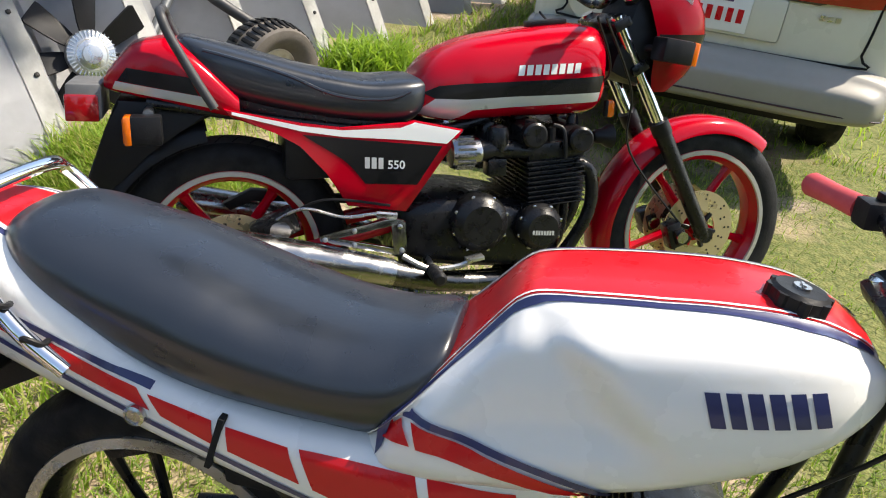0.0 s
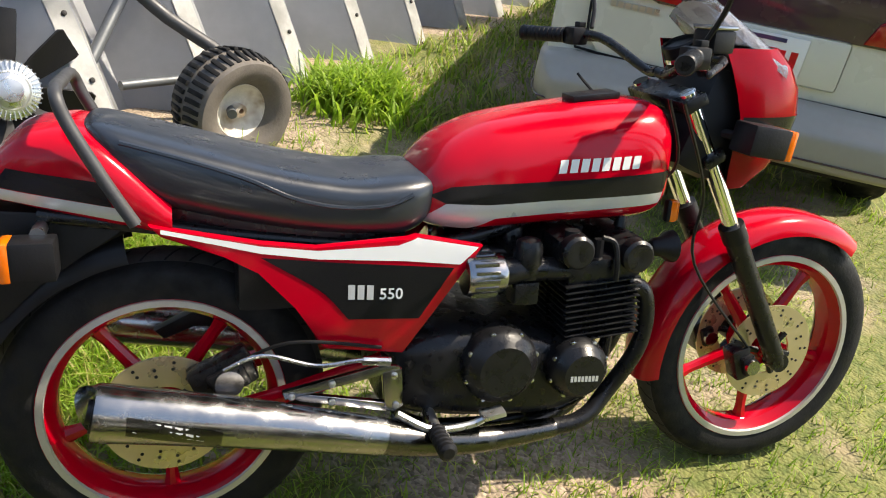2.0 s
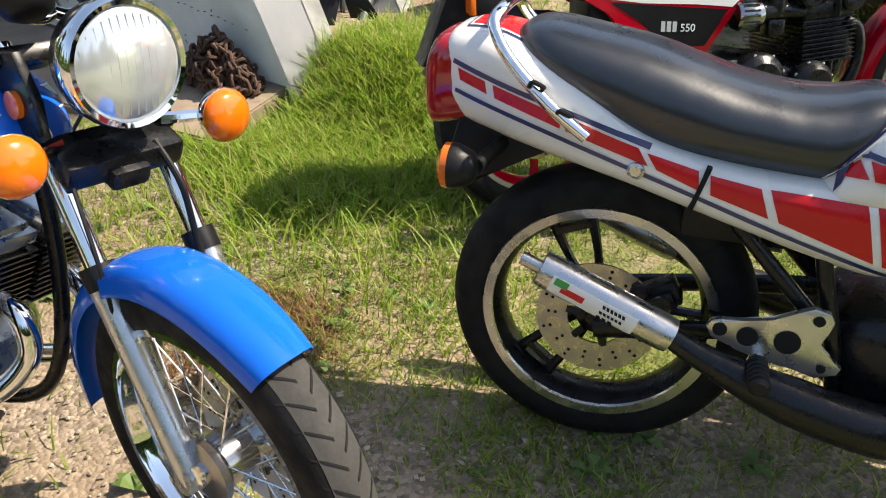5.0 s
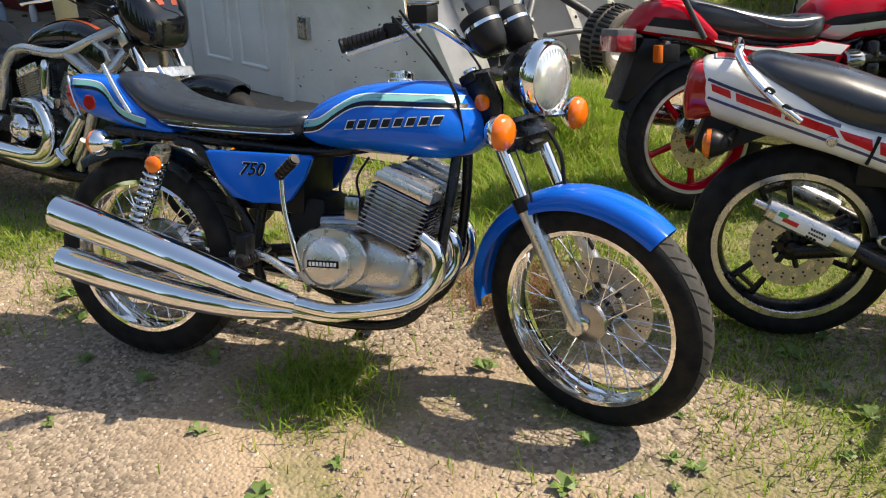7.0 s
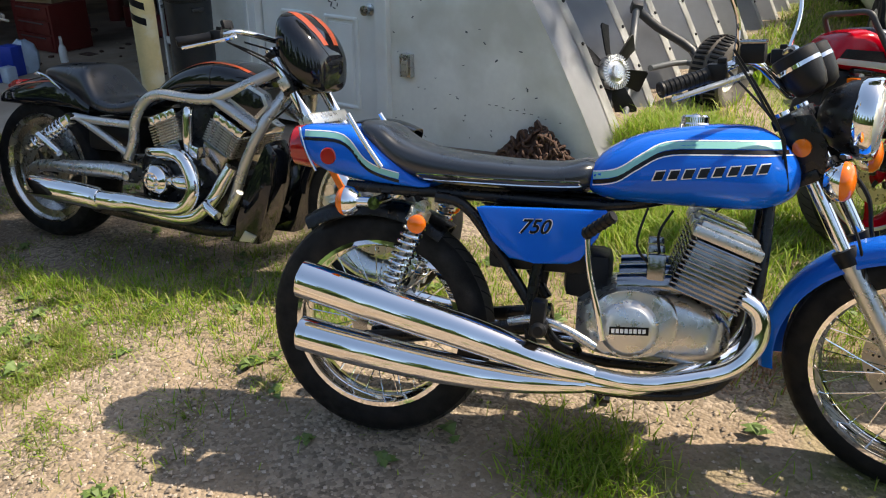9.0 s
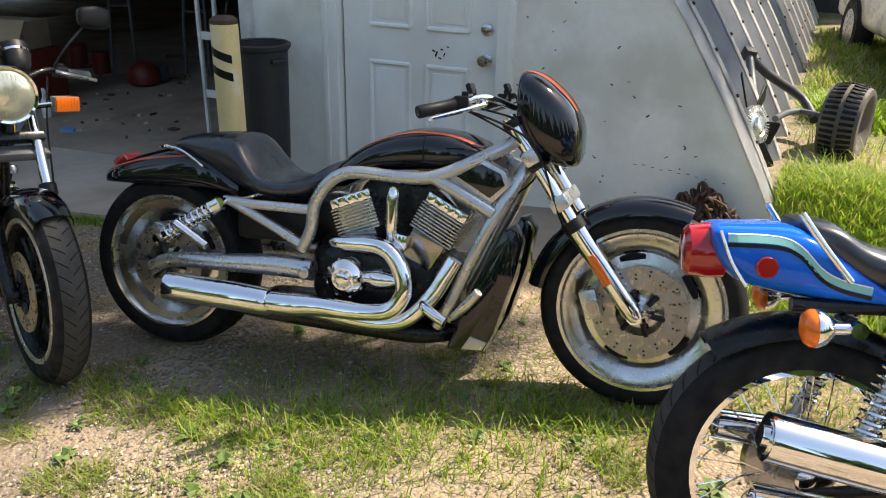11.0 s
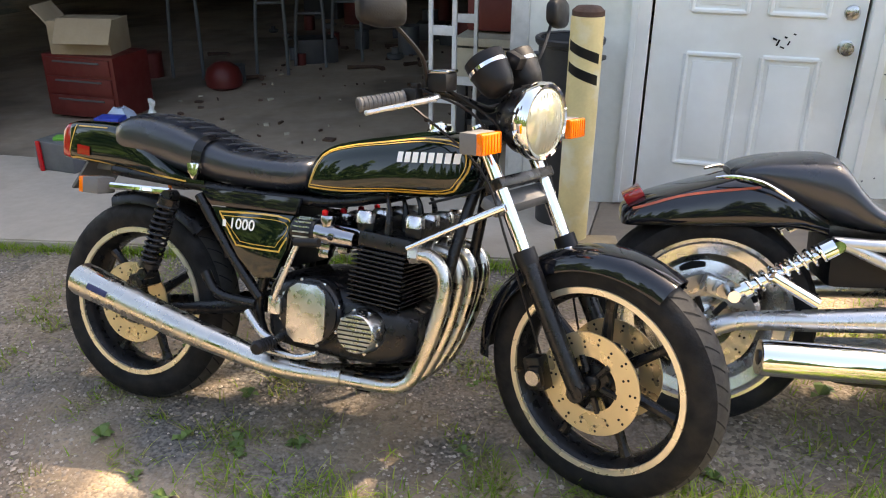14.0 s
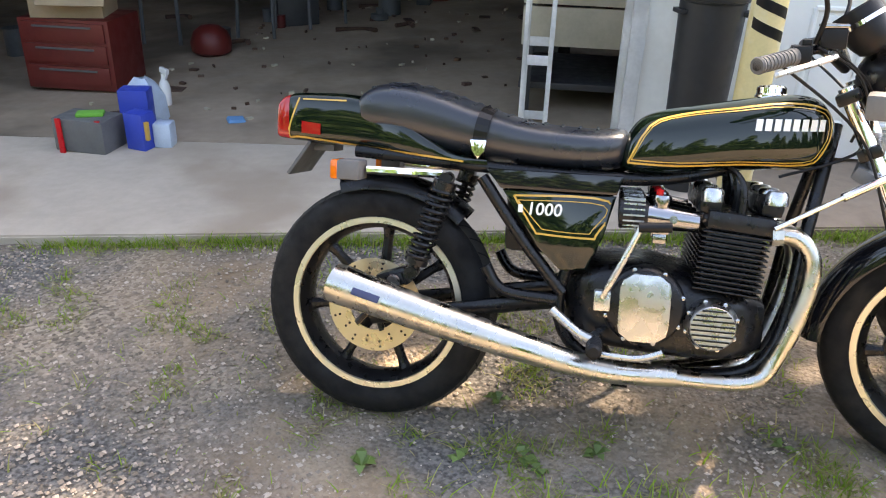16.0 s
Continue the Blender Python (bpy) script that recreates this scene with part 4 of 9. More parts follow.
        for i in range(16):
            a = 2 * math.pi * i / 16
            box(bm, (0.606, y + 0.0435 * math.cos(a), 0.635 + 0.0435 * math.sin(a)), (0.05, 0.006, 0.006))
        tiny(part("filter_pleat", bm, PEWTER, af))
        pipe(b, "header_pipe", [(0.94, y, 0.60), (0.985, y * 1.02, 0.578), (1.002, y * 1.02, 0.51), (0.99, y, 0.43), (0.94, y * 0.92, 0.335), (0.87, y * 0.7 - 0.05, 0.275), (0.75, y * 0.25 - 0.12, 0.262)], 0.019, ENGBLK)
    for y in (-0.16, 0.16):
        pipe(b, "collector_pipe", [(0.80, y, 0.265), (0.62, y * 1.15, 0.272), (0.48, y * 1.25, 0.298), (0.38, y * 1.28, 0.325)], [0.022, 0.028, 0.034, 0.038], SMOKED)
        mf = pipe(b, "silencer", [(0.40, y * 1.28, 0.32), (0.30, y * 1.3, 0.346), (0.1, y * 1.3, 0.392), (-0.10, y * 1.3, 0.432), (-0.125, y * 1.3, 0.437)], [0.038, 0.042, 0.048, 0.053, 0.05], BRUSHED, n=24)
        muffler_end(b, mf, (-0.125, y * 1.3, 0.437), (-0.97, 0, 0.24), 0.05, ENGBLK)
        if y < 0:
            sticker(mf, [((-0.068, 0.448), (0.092, 0.398), (0.086, 0.366), (-0.072, 0.414))], SMOKED, "nameplate", lift=0.0016)
            sticker(mf, bars(-0.06, 0.420, 0.08, 0.377, 0.022, 8), WHITED, "maker_mark", step=0.01)
    bm = bmesh.new()
    plate(bm, [(0.205, 0.428), (0.40, 0.468), (0.436, 0.462), (0.436, 0.446), (0.40, 0.45), (0.21, 0.41)], -0.185, -0.172, 0.003)
    plate(bm, [(0.205, 0.422), (0.24, 0.404), (0.42, 0.362), (0.424, 0.382), (0.25, 0.418)], -0.184, -0.171, 0.003)
    plate(bm, [(0.40, 0.452), (0.44, 0.458), (0.446, 0.375), (0.428, 0.362), (0.408, 0.372)], -0.187, -0.17, 0.003)
    fb = part("footrest_bracket", bm, PEWTER, b)
    for x, z in ((0.222, 0.419), (0.30, 0.439), (0.424, 0.445), (0.43, 0.378), (0.30, 0.40)):
        bm = bmesh.new()
        lathe(bm, [(0.007, 0.0), (0.007, -0.004), (0.003, -0.006)], (x, -0.187, z), n=10)
        part("bolt", bm, STEEL, fb)
    bm = bmesh.new()
    tube(bm, [(0.10, -0.155, 0.47), (0.17, -0.165, 0.50), (0.27, -0.18, 0.477), (0.35, -0.185, 0.483), (0.40, -0.185, 0.478)], 0.0045, n=8)
    tube(bm, [(0.36, -0.185, 0.482), (0.415, -0.187, 0.476)], 0.009, n=8, k=1)
    part("brake_rod", bm, STEEL, b)
    footpeg(b, (0.51, -0.21, 0.325))
    bm = bmesh.new()
    tube(bm, [(0.43, -0.2, 0.365), (0.5, -0.215, 0.33), (0.58, -0.215, 0.33), (0.62, -0.215, 0.345)], 0.008, n=8)
    box(bm, (0.63, -0.215, 0.352), (0.05, 0.035, 0.012), (0, -10, 0), 0.003)
    part("brake_pedal", bm, ALU, b)
    swingarm(b, 0.46, 0.43, 0.0, 0.325, RED, 0.095, 0.022)
    bm = bmesh.new()
    plate(bm, [(0.05, 0.50), (0.38, 0.465), (0.4, 0.44), (0.05, 0.47), (-0.01, 0.44), (-0.03, 0.46)], 0.07, 0.10, 0.004)
    part("chain_guard", bm, PLASTIC, b)
    caliper(b, (0.10, -0.098, 0.435), 1.45, -25)
    caliper(b, (F - 0.115, -0.085, 0.345), 1.0, 70)
    caliper(b, (F - 0.115, 0.085, 0.345), 1.0, 70)
    frame_tubes(b, [[(0.98, 0.03, 0.83), (0.95, 0.08, 0.6), (0.93, 0.1, 0.36), (0.8, 0.1, 0.27), (0.5, 0.1, 0.28), (0.44, 0.11, 0.42), (0.47, 0.1, 0.68)], [(0.98, 0.03, 0.86), (0.7, 0.08, 0.72), (0.4, 0.1, 0.69), (-0.2, 0.1, 0.77)], [(0.45, 0.11, 0.45), (0.2, 0.11, 0.69)]], FRAMEB)
    bm = bmesh.new()
    box(bm, (0.28, 0, 0.63), (0.3, 0.2, 0.14), bevel=0.02)
    box(bm, (0.46, 0, 0.55), (0.1, 0.16, 0.2), bevel=0.02)
    part("battery_box", bm, PLASTIC, b)
    fork(b, (1.06, 1.0), (1.25, 0.665), (F - 0.01, 0.34), 0.095, CHROME, ENGBLK, 0.0185)
    bm = bmesh.new()
    arc_sheet(bm, F, 0.34, 0.366, 52, 188, 0.07, 0.045, ends=0.8)
    part("front_mudguard", bm, RED, b)
    for nm, inset, mt, lb in (("headlamp_fairing", 0.0, RED, "red bikini fairing open at the back"), ("fairing_liner", 0.009, PLASTIC, "black inner liner")):
        bm, grid = bmesh.new(), []
        for z, xr, xf, w in ((0.79, 1.19, 1.27, 0.105), (0.835, 1.175, 1.33, 0.122), (0.885, 1.17, 1.365, 0.132), (0.955, 1.17, 1.382, 0.138), (1.01, 1.15, 1.374, 0.138), (1.06, 1.13, 1.345, 0.134), (1.095, 1.115, 1.305, 0.126)):
            row = []
            for j in range(17):
                a = radians(-90 + 180 * j / 16)
                row.append(bm.verts.new((xr + (xf - inset - xr) * math.cos(a) ** 0.7 if abs(a) < 1.57 else xr, (w - inset) * math.copysign(abs(math.sin(a)) ** 0.75, a), z)))
            grid.append(row)
        for p, q in zip(grid, grid[1:]):
            for j in range(16):
                bm.faces.new((p[j], p[j + 1], q[j + 1], q[j]))
        bmesh.ops.solidify(bm, geom=bm.faces[:], thickness=0.004)
        fair = part(nm, bm, mt, b, lb)
        if nm == "headlamp_fairing":
            for s in (-1, 1):
                sticker(fair, [((1.165, 0.955), (1.378, 0.955), (1.36, 0.892), (1.165, 0.892))], BLACKD, side=s, lift=0.002)
    bm = bmesh.new()
    rows = []
    for i in range(7):
        f = i / 6
        x, z = 1.30 - 0.17 * f, 1.085 + 0.11 * f
        rows.append([bm.verts.new((x + 0.02 * math.cos(a) - 0.02, 0.125 * math.sin(a) * (1 - 0.25 * f * f), z - 0.05 * (1 - math.cos(a)))) for a in [radians(-90 + 15 * j) for j in range(13)]])
    for p, q in zip(rows, rows[1:]):
        for j in range(12):
            bm.faces.new((p[j], p[j + 1], q[j + 1], q[j]))
    bmesh.ops.solidify(bm, geom=bm.faces[:], thickness=0.003)
    part("windscreen", bm, SMOKE, b, "smoked plastic screen")
    gauges(b, (1.13, 1.08), -25)
    bm = bmesh.new()
    box(bm, (1.15, 0, 0.93), (0.14, 0.22, 0.24), (0, 20, 0), 0.04)
    part("lamp_bracket", bm, PLASTIC, b)
    handlebar(b, (1.04, 0, 1.03), (0.865, 0.36, 1.08), PLASTIC, FRAMEB, FRAMEB, rise=(1.0, 0.2, 1.085), mirror=(0.97, 0.33, 1.25))
    lamp_box(b, "side_reflector", (1.045, -0.11, 0.745), (0.012, 0.02, 0.05), AMBER, PLASTIC, 1)
    cables(b, [[(0.95, -0.25, 1.0), (1.1, -0.15, 0.8), (1.13, -0.12, 0.62), (F - 0.1, -0.10, 0.38)], [(0.95, 0.2, 1.0), (1.05, 0.1, 0.85), (0.95, 0.08, 0.75)], [(0.95, -0.2, 1.0), (1.04, -0.12, 0.84), (0.9, -0.1, 0.75)], [(0.1, -0.12, 0.45), (0.22, -0.16, 0.52), (0.4, -0.17, 0.50)]])
    stand(b, 0.5, 13)
    settle(b, 0.01, -0.018)
    return b


def white_bike():
    b = thing("motorcycle", "white motorcycle with red block stripes, navy lines and long black seat", "motorcycle", bike_pose(-0.561, 1.134, 18.28, 6.45), "parked motorcycles")
    F = 1.385
    SILV = ALU
    wheel(b, "rear_wheel", 0, 0.317, 0.235, 0.118, "twin", ENGBLK, [(-0.06, 0.125, 0.06, DISCM)], ENGBLK, 3, tread=False)
    wheel(b, "front_wheel", F, 0.31, 0.23, 0.09, "twin", ENGBLK, [(-0.06, 0.125, 0.06, DISCM), (0.06, 0.125, 0.06, DISCM)], ENGBLK, 3, tread=False)
    bm = bmesh.new()
    lathe(bm, [(0.243, -0.054), (0.241, -0.058), (0.222, -0.058), (0.221, -0.05)], (0, 0, 0.317), n=56, closed=True)
    part("rim_band", bm, STEEL, b, "bare machined rim edge")
    bm, rings = bmesh.new(), []
    secs = [(0.345, 0.702, 0.665, 0.118, 0.118), (0.372, 0.736, 0.65, 0.146, 0.137), (0.411, 0.78, 0.645, 0.154, 0.118), (0.45, 0.829, 0.648, 0.16, 0.1), (0.492, 0.882, 0.654, 0.166, 0.085), (0.513, 0.907, 0.657, 0.168, 0.08), (0.538, 0.922, 0.66, 0.17, 0.08), (0.596, 0.932, 0.672, 0.174, 0.085), (0.683, 0.942, 0.697, 0.178, 0.088), (0.771, 0.949, 0.732, 0.176, 0.086), (0.849, 0.946, 0.772, 0.166, 0.08), (0.907, 0.929, 0.815, 0.146, 0.068), (0.946, 0.904, 0.85, 0.11, 0.05), (0.965, 0.879, 0.865, 0.06, 0.03)]
    cols = [spline([(s[0], s[k], 0) for s in secs], 7) for k in range(1, 5)]
    for (x, top, _), (_, bot, _), (_, w, _), (_, c, _) in zip(*cols):
        h, half = top - bot, []
        shape = [(0.0, bot), (w * 0.5, bot), (w * 0.88, bot + h * 0.06), (w * 0.99, bot + h * 0.22), (w, bot + h * 0.38), (w * 0.985, bot + h * 0.52), (w * 0.94, bot + h * 0.68), (w * 0.86, bot + h * 0.83), (c + (w - c) * 0.3, top - h * 0.055 - 0.004)]
        for y, z, _ in spline([(y, z, 0) for y, z in shape], 4):
            edge = 0.55 + (0.915 - z) * 1.12
            knee = 0.022 * smooth(0.04, -0.04, x - edge) * smooth(bot + h * 0.1, bot + h * 0.5, z) * smooth(0.40, 0.50, x)
            half.append((max(y - knee, 0) if y else 0.0, z))
        half += [(c, top - 0.010), (c * 0.97, top - 0.007), (c * 0.6, top - 0.002), (0.0, top)]
        rings.append([bm.verts.new((x, -y, z)) for y, z in half] + [bm.verts.new((x, y, z)) for y, z in half[-2:0:-1]])
    for p, q in zip(rings, rings[1:]):
        for j in range(len(p)):
            bm.faces.new((p[j], p[(j + 1) % len(p)], q[(j + 1) % len(p)], q[j]))
    bm.faces.new(rings[0])
    bm.faces.new(rings[-1][::-1])
    tank = part("fuel_tank", bm, WHITEP, b)
    seat = body(b, "seat", [(-0.205, 0.885, 0.865, 0.05), (-0.185, 0.90, 0.83, 0.09), (-0.14, 0.908, 0.79, 0.12), (-0.06, 0.897, 0.745, 0.138), (0.04, 0.88, 0.70, 0.148), (0.12, 0.857, 0.685, 0.152), (0.2, 0.835, 0.678, 0.151), (0.29, 0.82, 0.672, 0.146), (0.36, 0.822, 0.668, 0.138), (0.405, 0.832, 0.70, 0.12), (0.432, 0.834, 0.76, 0.095), (0.44, 0.825, 0.79, 0.07)], VINYL, "smooth black vinyl two-up saddle", e=2.35, m=0.5)
    tail = body(b, "tail_cowl", [(-0.335, 0.865, 0.775, 0.085), (-0.31, 0.885, 0.722, 0.105), (-0.22, 0.885, 0.69, 0.13), (-0.08, 0.83, 0.657, 0.15), (0.05, 0.75, 0.63, 0.16), (0.18, 0.715, 0.592, 0.162), (0.32, 0.70, 0.55, 0.16), (0.46, 0.70, 0.515, 0.155), (0.55, 0.71, 0.53, 0.14), (0.62, 0.70, 0.56, 0.10)], WHITEP, e=3.6, m=0.5)
    up = lambda q: (q[0], q[1] + 0.026 * min(1.0, max(0.0, (0.2 - q[0]) / 0.25)))
    sticker(tail, ribbon([up(q) for q in ((-0.31, 0.805), (-0.2, 0.772), (-0.06, 0.735), (0.06, 0.71))], 0.009), NAVY)
    sticker(tail, ribbon([up(q) for q in ((-0.305, 0.752), (-0.1, 0.695), (0.1, 0.652), (0.3, 0.597), (0.5, 0.535))], 0.008), NAVY)
    reds = [((-0.30, 0.793), (-0.245, 0.777), (-0.24, 0.754), (-0.295, 0.772)), ((-0.23, 0.773), (-0.1, 0.735), (-0.1, 0.712), (-0.225, 0.749)), ((-0.09, 0.735), (0.04, 0.705), (0.06, 0.678), (-0.09, 0.709)), ((0.055, 0.70), (0.145, 0.688), (0.15, 0.655), (0.075, 0.675)), ((0.165, 0.685), (0.25, 0.675), (0.27, 0.625), (0.17, 0.652)), ((0.265, 0.675), (0.42, 0.665), (0.45, 0.565), (0.288, 0.62)), ((0.435, 0.665), (0.55, 0.66), (0.57, 0.55), (0.465, 0.56))]
    sticker(tail, [tuple(up(q) for q in r) for r in reds], REDD)
    # tank graphics
    rim = [(0.355, 0.125), (0.372, 0.132), (0.411, 0.112), (0.45, 0.095), (0.492, 0.08), (0.513, 0.075), (0.538, 0.075), (0.596, 0.08), (0.683, 0.083), (0.771, 0.081), (0.849, 0.075), (0.907, 0.063), (0.941, 0.048)]
    sticker_top(tank, [(x, -y, y) for x, y in rim], REDD, nv=14)
    for s in (-1, 1):
        sticker_top(tank, [(x, s * (y + 0.011 + 0.012 * smooth(0.74, 0.84, x) - 0.012 * smooth(0.9, 0.96, x)), s * (y + 0.003)) for x, y in rim], NAVY, nv=3, step=0.01)
        sticker_top(tank, [(x, s * (y - 0.006), s * (y - 0.002)) for x, y in rim], WHITED, nv=1, step=0.01, lift=0.0022)
        sticker(tank, [((0.37, 0.733), (0.392, 0.74), (0.41, 0.712), (0.362, 0.708)), ((0.408, 0.74), (0.64, 0.702), (0.635, 0.69), (0.418, 0.71))], REDD, side=s, lift=0.004)
        sticker(tank, ribbon([(0.392, 0.75), (0.485, 0.735), (0.577, 0.723), (0.66, 0.71)], 0.009), NAVY, side=s, lift=0.004)
    sticker_top(tank, [(x, y - 0.016, y - 0.001) for x, y in rim[3:]], WHITED, nv=3, step=0.01, lift=0.0026)
    sticker_top(tank, [(x, y - 0.010, y - 0.0055) for x, y in rim[3:]], NAVY, nv=1, step=0.01, lift=0.0036)
    sticker_top(tail, [(-0.30, -0.06, 0.06), (-0.19, -0.085, 0.085)], NAVY, lift=0.001)
    sticker_top(tail, [(-0.295, -0.052, 0.052), (-0.19, -0.077, 0.077)], WHITED, lift=0.0018)
    sticker_top(tail, [(-0.29, -0.045, 0.045), (-0.19, -0.07, 0.07)], REDD, lift=0.0026)
    sticker(tank, bars(0.752, 0.833, 0.888, 0.852, 0.039, 6, -0.015), NAVY, "maker_mark", step=0.01)
    cp = cap(b, (0.843, -0.035, 0.936), 0.037, PLASTIC, 8)
    for i in range(8):
        a = 2 * math.pi * i / 8
        bm = bmesh.new()
        tube(bm, [(0.033 * math.cos(a), 0.033 * math.sin(a), 0.002), (0.033 * math.cos(a), 0.033 * math.sin(a), 0.023)], 0.0085, n=8, k=1)
        part("cap_lobe", bm, PLASTIC, cp)
    bm = bmesh.new()
    loft(bm, [(-0.375, 0.80, 0.75, 0.07), (-0.365, 0.85, 0.70, 0.09), (-0.34, 0.872, 0.695, 0.1), (-0.29, 0.87, 0.71, 0.105)], e=4)
    part("tail_lamp", bm, REDL, b, "deep red tail lamp")
    bm = bmesh.new()
    plate(bm, [(-0.30, 0.73), (-0.33, 0.62), (-0.28, 0.58), (-0.18, 0.64), (-0.08, 0.69)], -0.075, 0.075, 0.008)
    part("rear_mudguard", bm, PLASTIC, b)
    for s in (-1, 1):
        m = pose(-0.285, s * 0.19, 0.66)
        bm = bmesh.new()
        lathe(bm, [(0.012, 0.05), (0.03, 0.04), (0.042, 0.012), (0.043, 0.0)], n=24, axis="x")
        sh = part("rear_indicator", bm, PLASTIC, b, m=m)
        bm = bmesh.new()
        lathe(bm, [(0.043, 0.0), (0.042, -0.012), (0.03, -0.02), (0.003, -0.023)], n=24, axis="x")
        part("lens", bm, AMBER, sh)
        bm = bmesh.new()
        tube(bm, [(-0.24, s * 0.185, 0.663), (-0.215, s * 0.06, 0.675)], 0.014, n=10, k=1)
        part("indicator_stem", bm, PLASTIC, b)
    bm = bmesh.new()
    tube(bm, [(-0.05, -0.172, 0.735), (-0.12, -0.17, 0.785), (-0.2, -0.15, 0.855), (-0.235, -0.12, 0.905), (-0.23, -0.07, 0.925), (-0.23, 0.07, 0.925), (-0.235, 0.12, 0.905), (-0.2, 0.15, 0.855), (-0.12, 0.17, 0.785), (-0.05, 0.172, 0.735)], 0.0115, n=12, k=6)
    part("grab_rail", bm, CHROME, b, "chrome grab rail round the tail")
    for x, z in ((-0.085, 0.765), (-0.135, 0.81)):
        bm = bmesh.new()
        tube(bm, [(x, -0.155, z), (x + 0.004, -0.175, z + 0.006), (x - 0.012, -0.185, z + 0.016), (x - 0.02, -0.175, z + 0.005)], 0.0045, n=8)
        part("luggage_hook", bm, PLASTIC, b)
    bm = bmesh.new()
    lathe(bm, [(0.015, 0.01), (0.015, -0.005), (0.011, -0.007), (0.010, -0.004), (0.003, -0.004)], (0.04, -0.163, 0.683), n=20)
    box(bm, (0.04, -0.168, 0.683), (0.003, 0.003, 0.014))
    part("seat_lock", bm, STEEL, b)
    bm = bmesh.new()
    plate(bm, [(0.158, 0.705), (0.166, 0.703), (0.145, 0.622), (0.137, 0.624)], -0.166, -0.15, 0.001)
    part("panel_seam", bm, TREAD, b)
    # exhaust with short silencer
    pipe(b, "expansion_pipe", [(0.7, -0.15, 0.24), (0.52, -0.2, 0.265), (0.36, -0.205, 0.30), (0.22, -0.195, 0.345), (0.135, -0.192, 0.387)], [0.045, 0.05, 0.045, 0.027, 0.02], ENGBLK)
    pipe(b, "expansion_pipe", [(0.7, 0.15, 0.24), (0.52, 0.2, 0.265), (0.36, 0.205, 0.30), (0.22, 0.195, 0.345), (0.135, 0.192, 0.387)], [0.045, 0.05, 0.045, 0.027, 0.02], ENGBLK)
    for s in (-1, 1):
        y = 0.192 * s
        mf = pipe(b, "silencer", [(0.14, y, 0.385), (0.125, y, 0.391), (-0.085, y, 0.475), (-0.1, y, 0.48)], [0.028, 0.035, 0.035, 0.03], STEEL, n=22, k=3, label="short brushed aluminium silencer")
        muffler_end(b, mf, (-0.1, y, 0.48), (-0.93, 0, 0.37), 0.025, STEEL)
        pipe(mf, "tail_stub", [(-0.1, y, 0.48), (-0.143, y, 0.497)], 0.013, STEEL, k=1)
        if s < 0:
            sticker(mf, [((-0.075, 0.487), (0.085, 0.423), (0.072, 0.389), (-0.088, 0.453))], WHITED, "label")
            sticker(mf, [((-0.07, 0.483), (-0.045, 0.473), (-0.05, 0.461), (-0.075, 0.471))], mat("green_print", (0.03, 0.3, 0.06), 0.4), "label_patch", lift=0.002)
            sticker(mf, [((-0.058, 0.468), (-0.015, 0.451), (-0.02, 0.439), (-0.063, 0.456))], REDD, "label_patch", lift=0.002)
            sticker(mf, bars(0.018, 0.436, 0.062, 0.418, 0.007, 6) + bars(0.013, 0.425, 0.057, 0.407, 0.007, 6) + bars(0.008, 0.414, 0.04, 0.401, 0.007, 3), BLACKD, "label_print", lift=0.002, step=0.008)
    # engine, frame and running gear
    bm = bmesh.new()
    loft(bm, [(0.42, 0.42, 0.28, 0.1), (0.5, 0.46, 0.25, 0.15), (0.7, 0.45, 0.24, 0.16), (0.86, 0.4, 0.27, 0.1)], e=4)
    part("crankcase", bm, ENGBLK, b)
    fins(b, "cylinder_block", (0.76, 0, 0.52), (0.16, 0.3, 0.16), 9, 20, ENGBLK)
    cover(b, "clutch_cover", (0.62, -0.155, 0.36), 0.09, 0.04, ENGBLK)
    swingarm(b, 0.46, 0.40, 0.0, 0.317, ENGBLK, 0.1, 0.022)
    frame_tubes(b, [[(0.98, 0.03, 0.85), (0.9, 0.1, 0.5), (0.85, 0.12, 0.25), (0.5, 0.13, 0.24), (0.42, 0.13, 0.42), (0.36, 0.12, 0.62)], [(0.98, 0.03, 0.82), (0.6, 0.09, 0.66), (0.3, 0.1, 0.62), (-0.22, 0.09, 0.74)], [(0.42, 0.13, 0.4), (0.2, 0.12, 0.62)]], FRAMEB, 0.015)
    bm = bmesh.new()
    plate(bm, [(0.204, 0.406), (0.212, 0.42), (0.227, 0.425), (0.27, 0.429), (0.315, 0.437), (0.35, 0.46), (0.378, 0.474), (0.405, 0.468), (0.414, 0.452), (0.408, 0.425), (0.396, 0.402), (0.42, 0.378), (0.444, 0.363), (0.438, 0.348), (0.403, 0.335), (0.363, 0.346), (0.313, 0.353), (0.26, 0.368), (0.215, 0.386)], -0.175, -0.16, 0.003)
    fb = part("footrest_bracket", bm, ALU, b)
    for x, z, r in ((0.228, 0.405, 0.013), (0.277, 0.399, 0.019), (0.345, 0.40, 0.023), (0.388, 0.452, 0.010), (0.41, 0.357, 0.008)):
        bm = bmesh.new()
        lathe(bm, [(r, -0.003), (r, 0.02)], (x, -0.175, z), n=20)
        part("bracket_hole", bm, TREAD if r != 0.014 else STEEL, fb)
    footpeg(b, (0.30, -0.19, 0.36))
    footpeg(b, (0.56, -0.2, 0.29))
    caliper(b, (0.11, -0.075, 0.40), 1.1, -30)
    pipe(b, "torque_arm", [(0.02, -0.085, 0.30), (0.2, -0.1, 0.345), (0.34, -0.1, 0.36)], 0.008, FRAMEB)
    bm = bmesh.new()
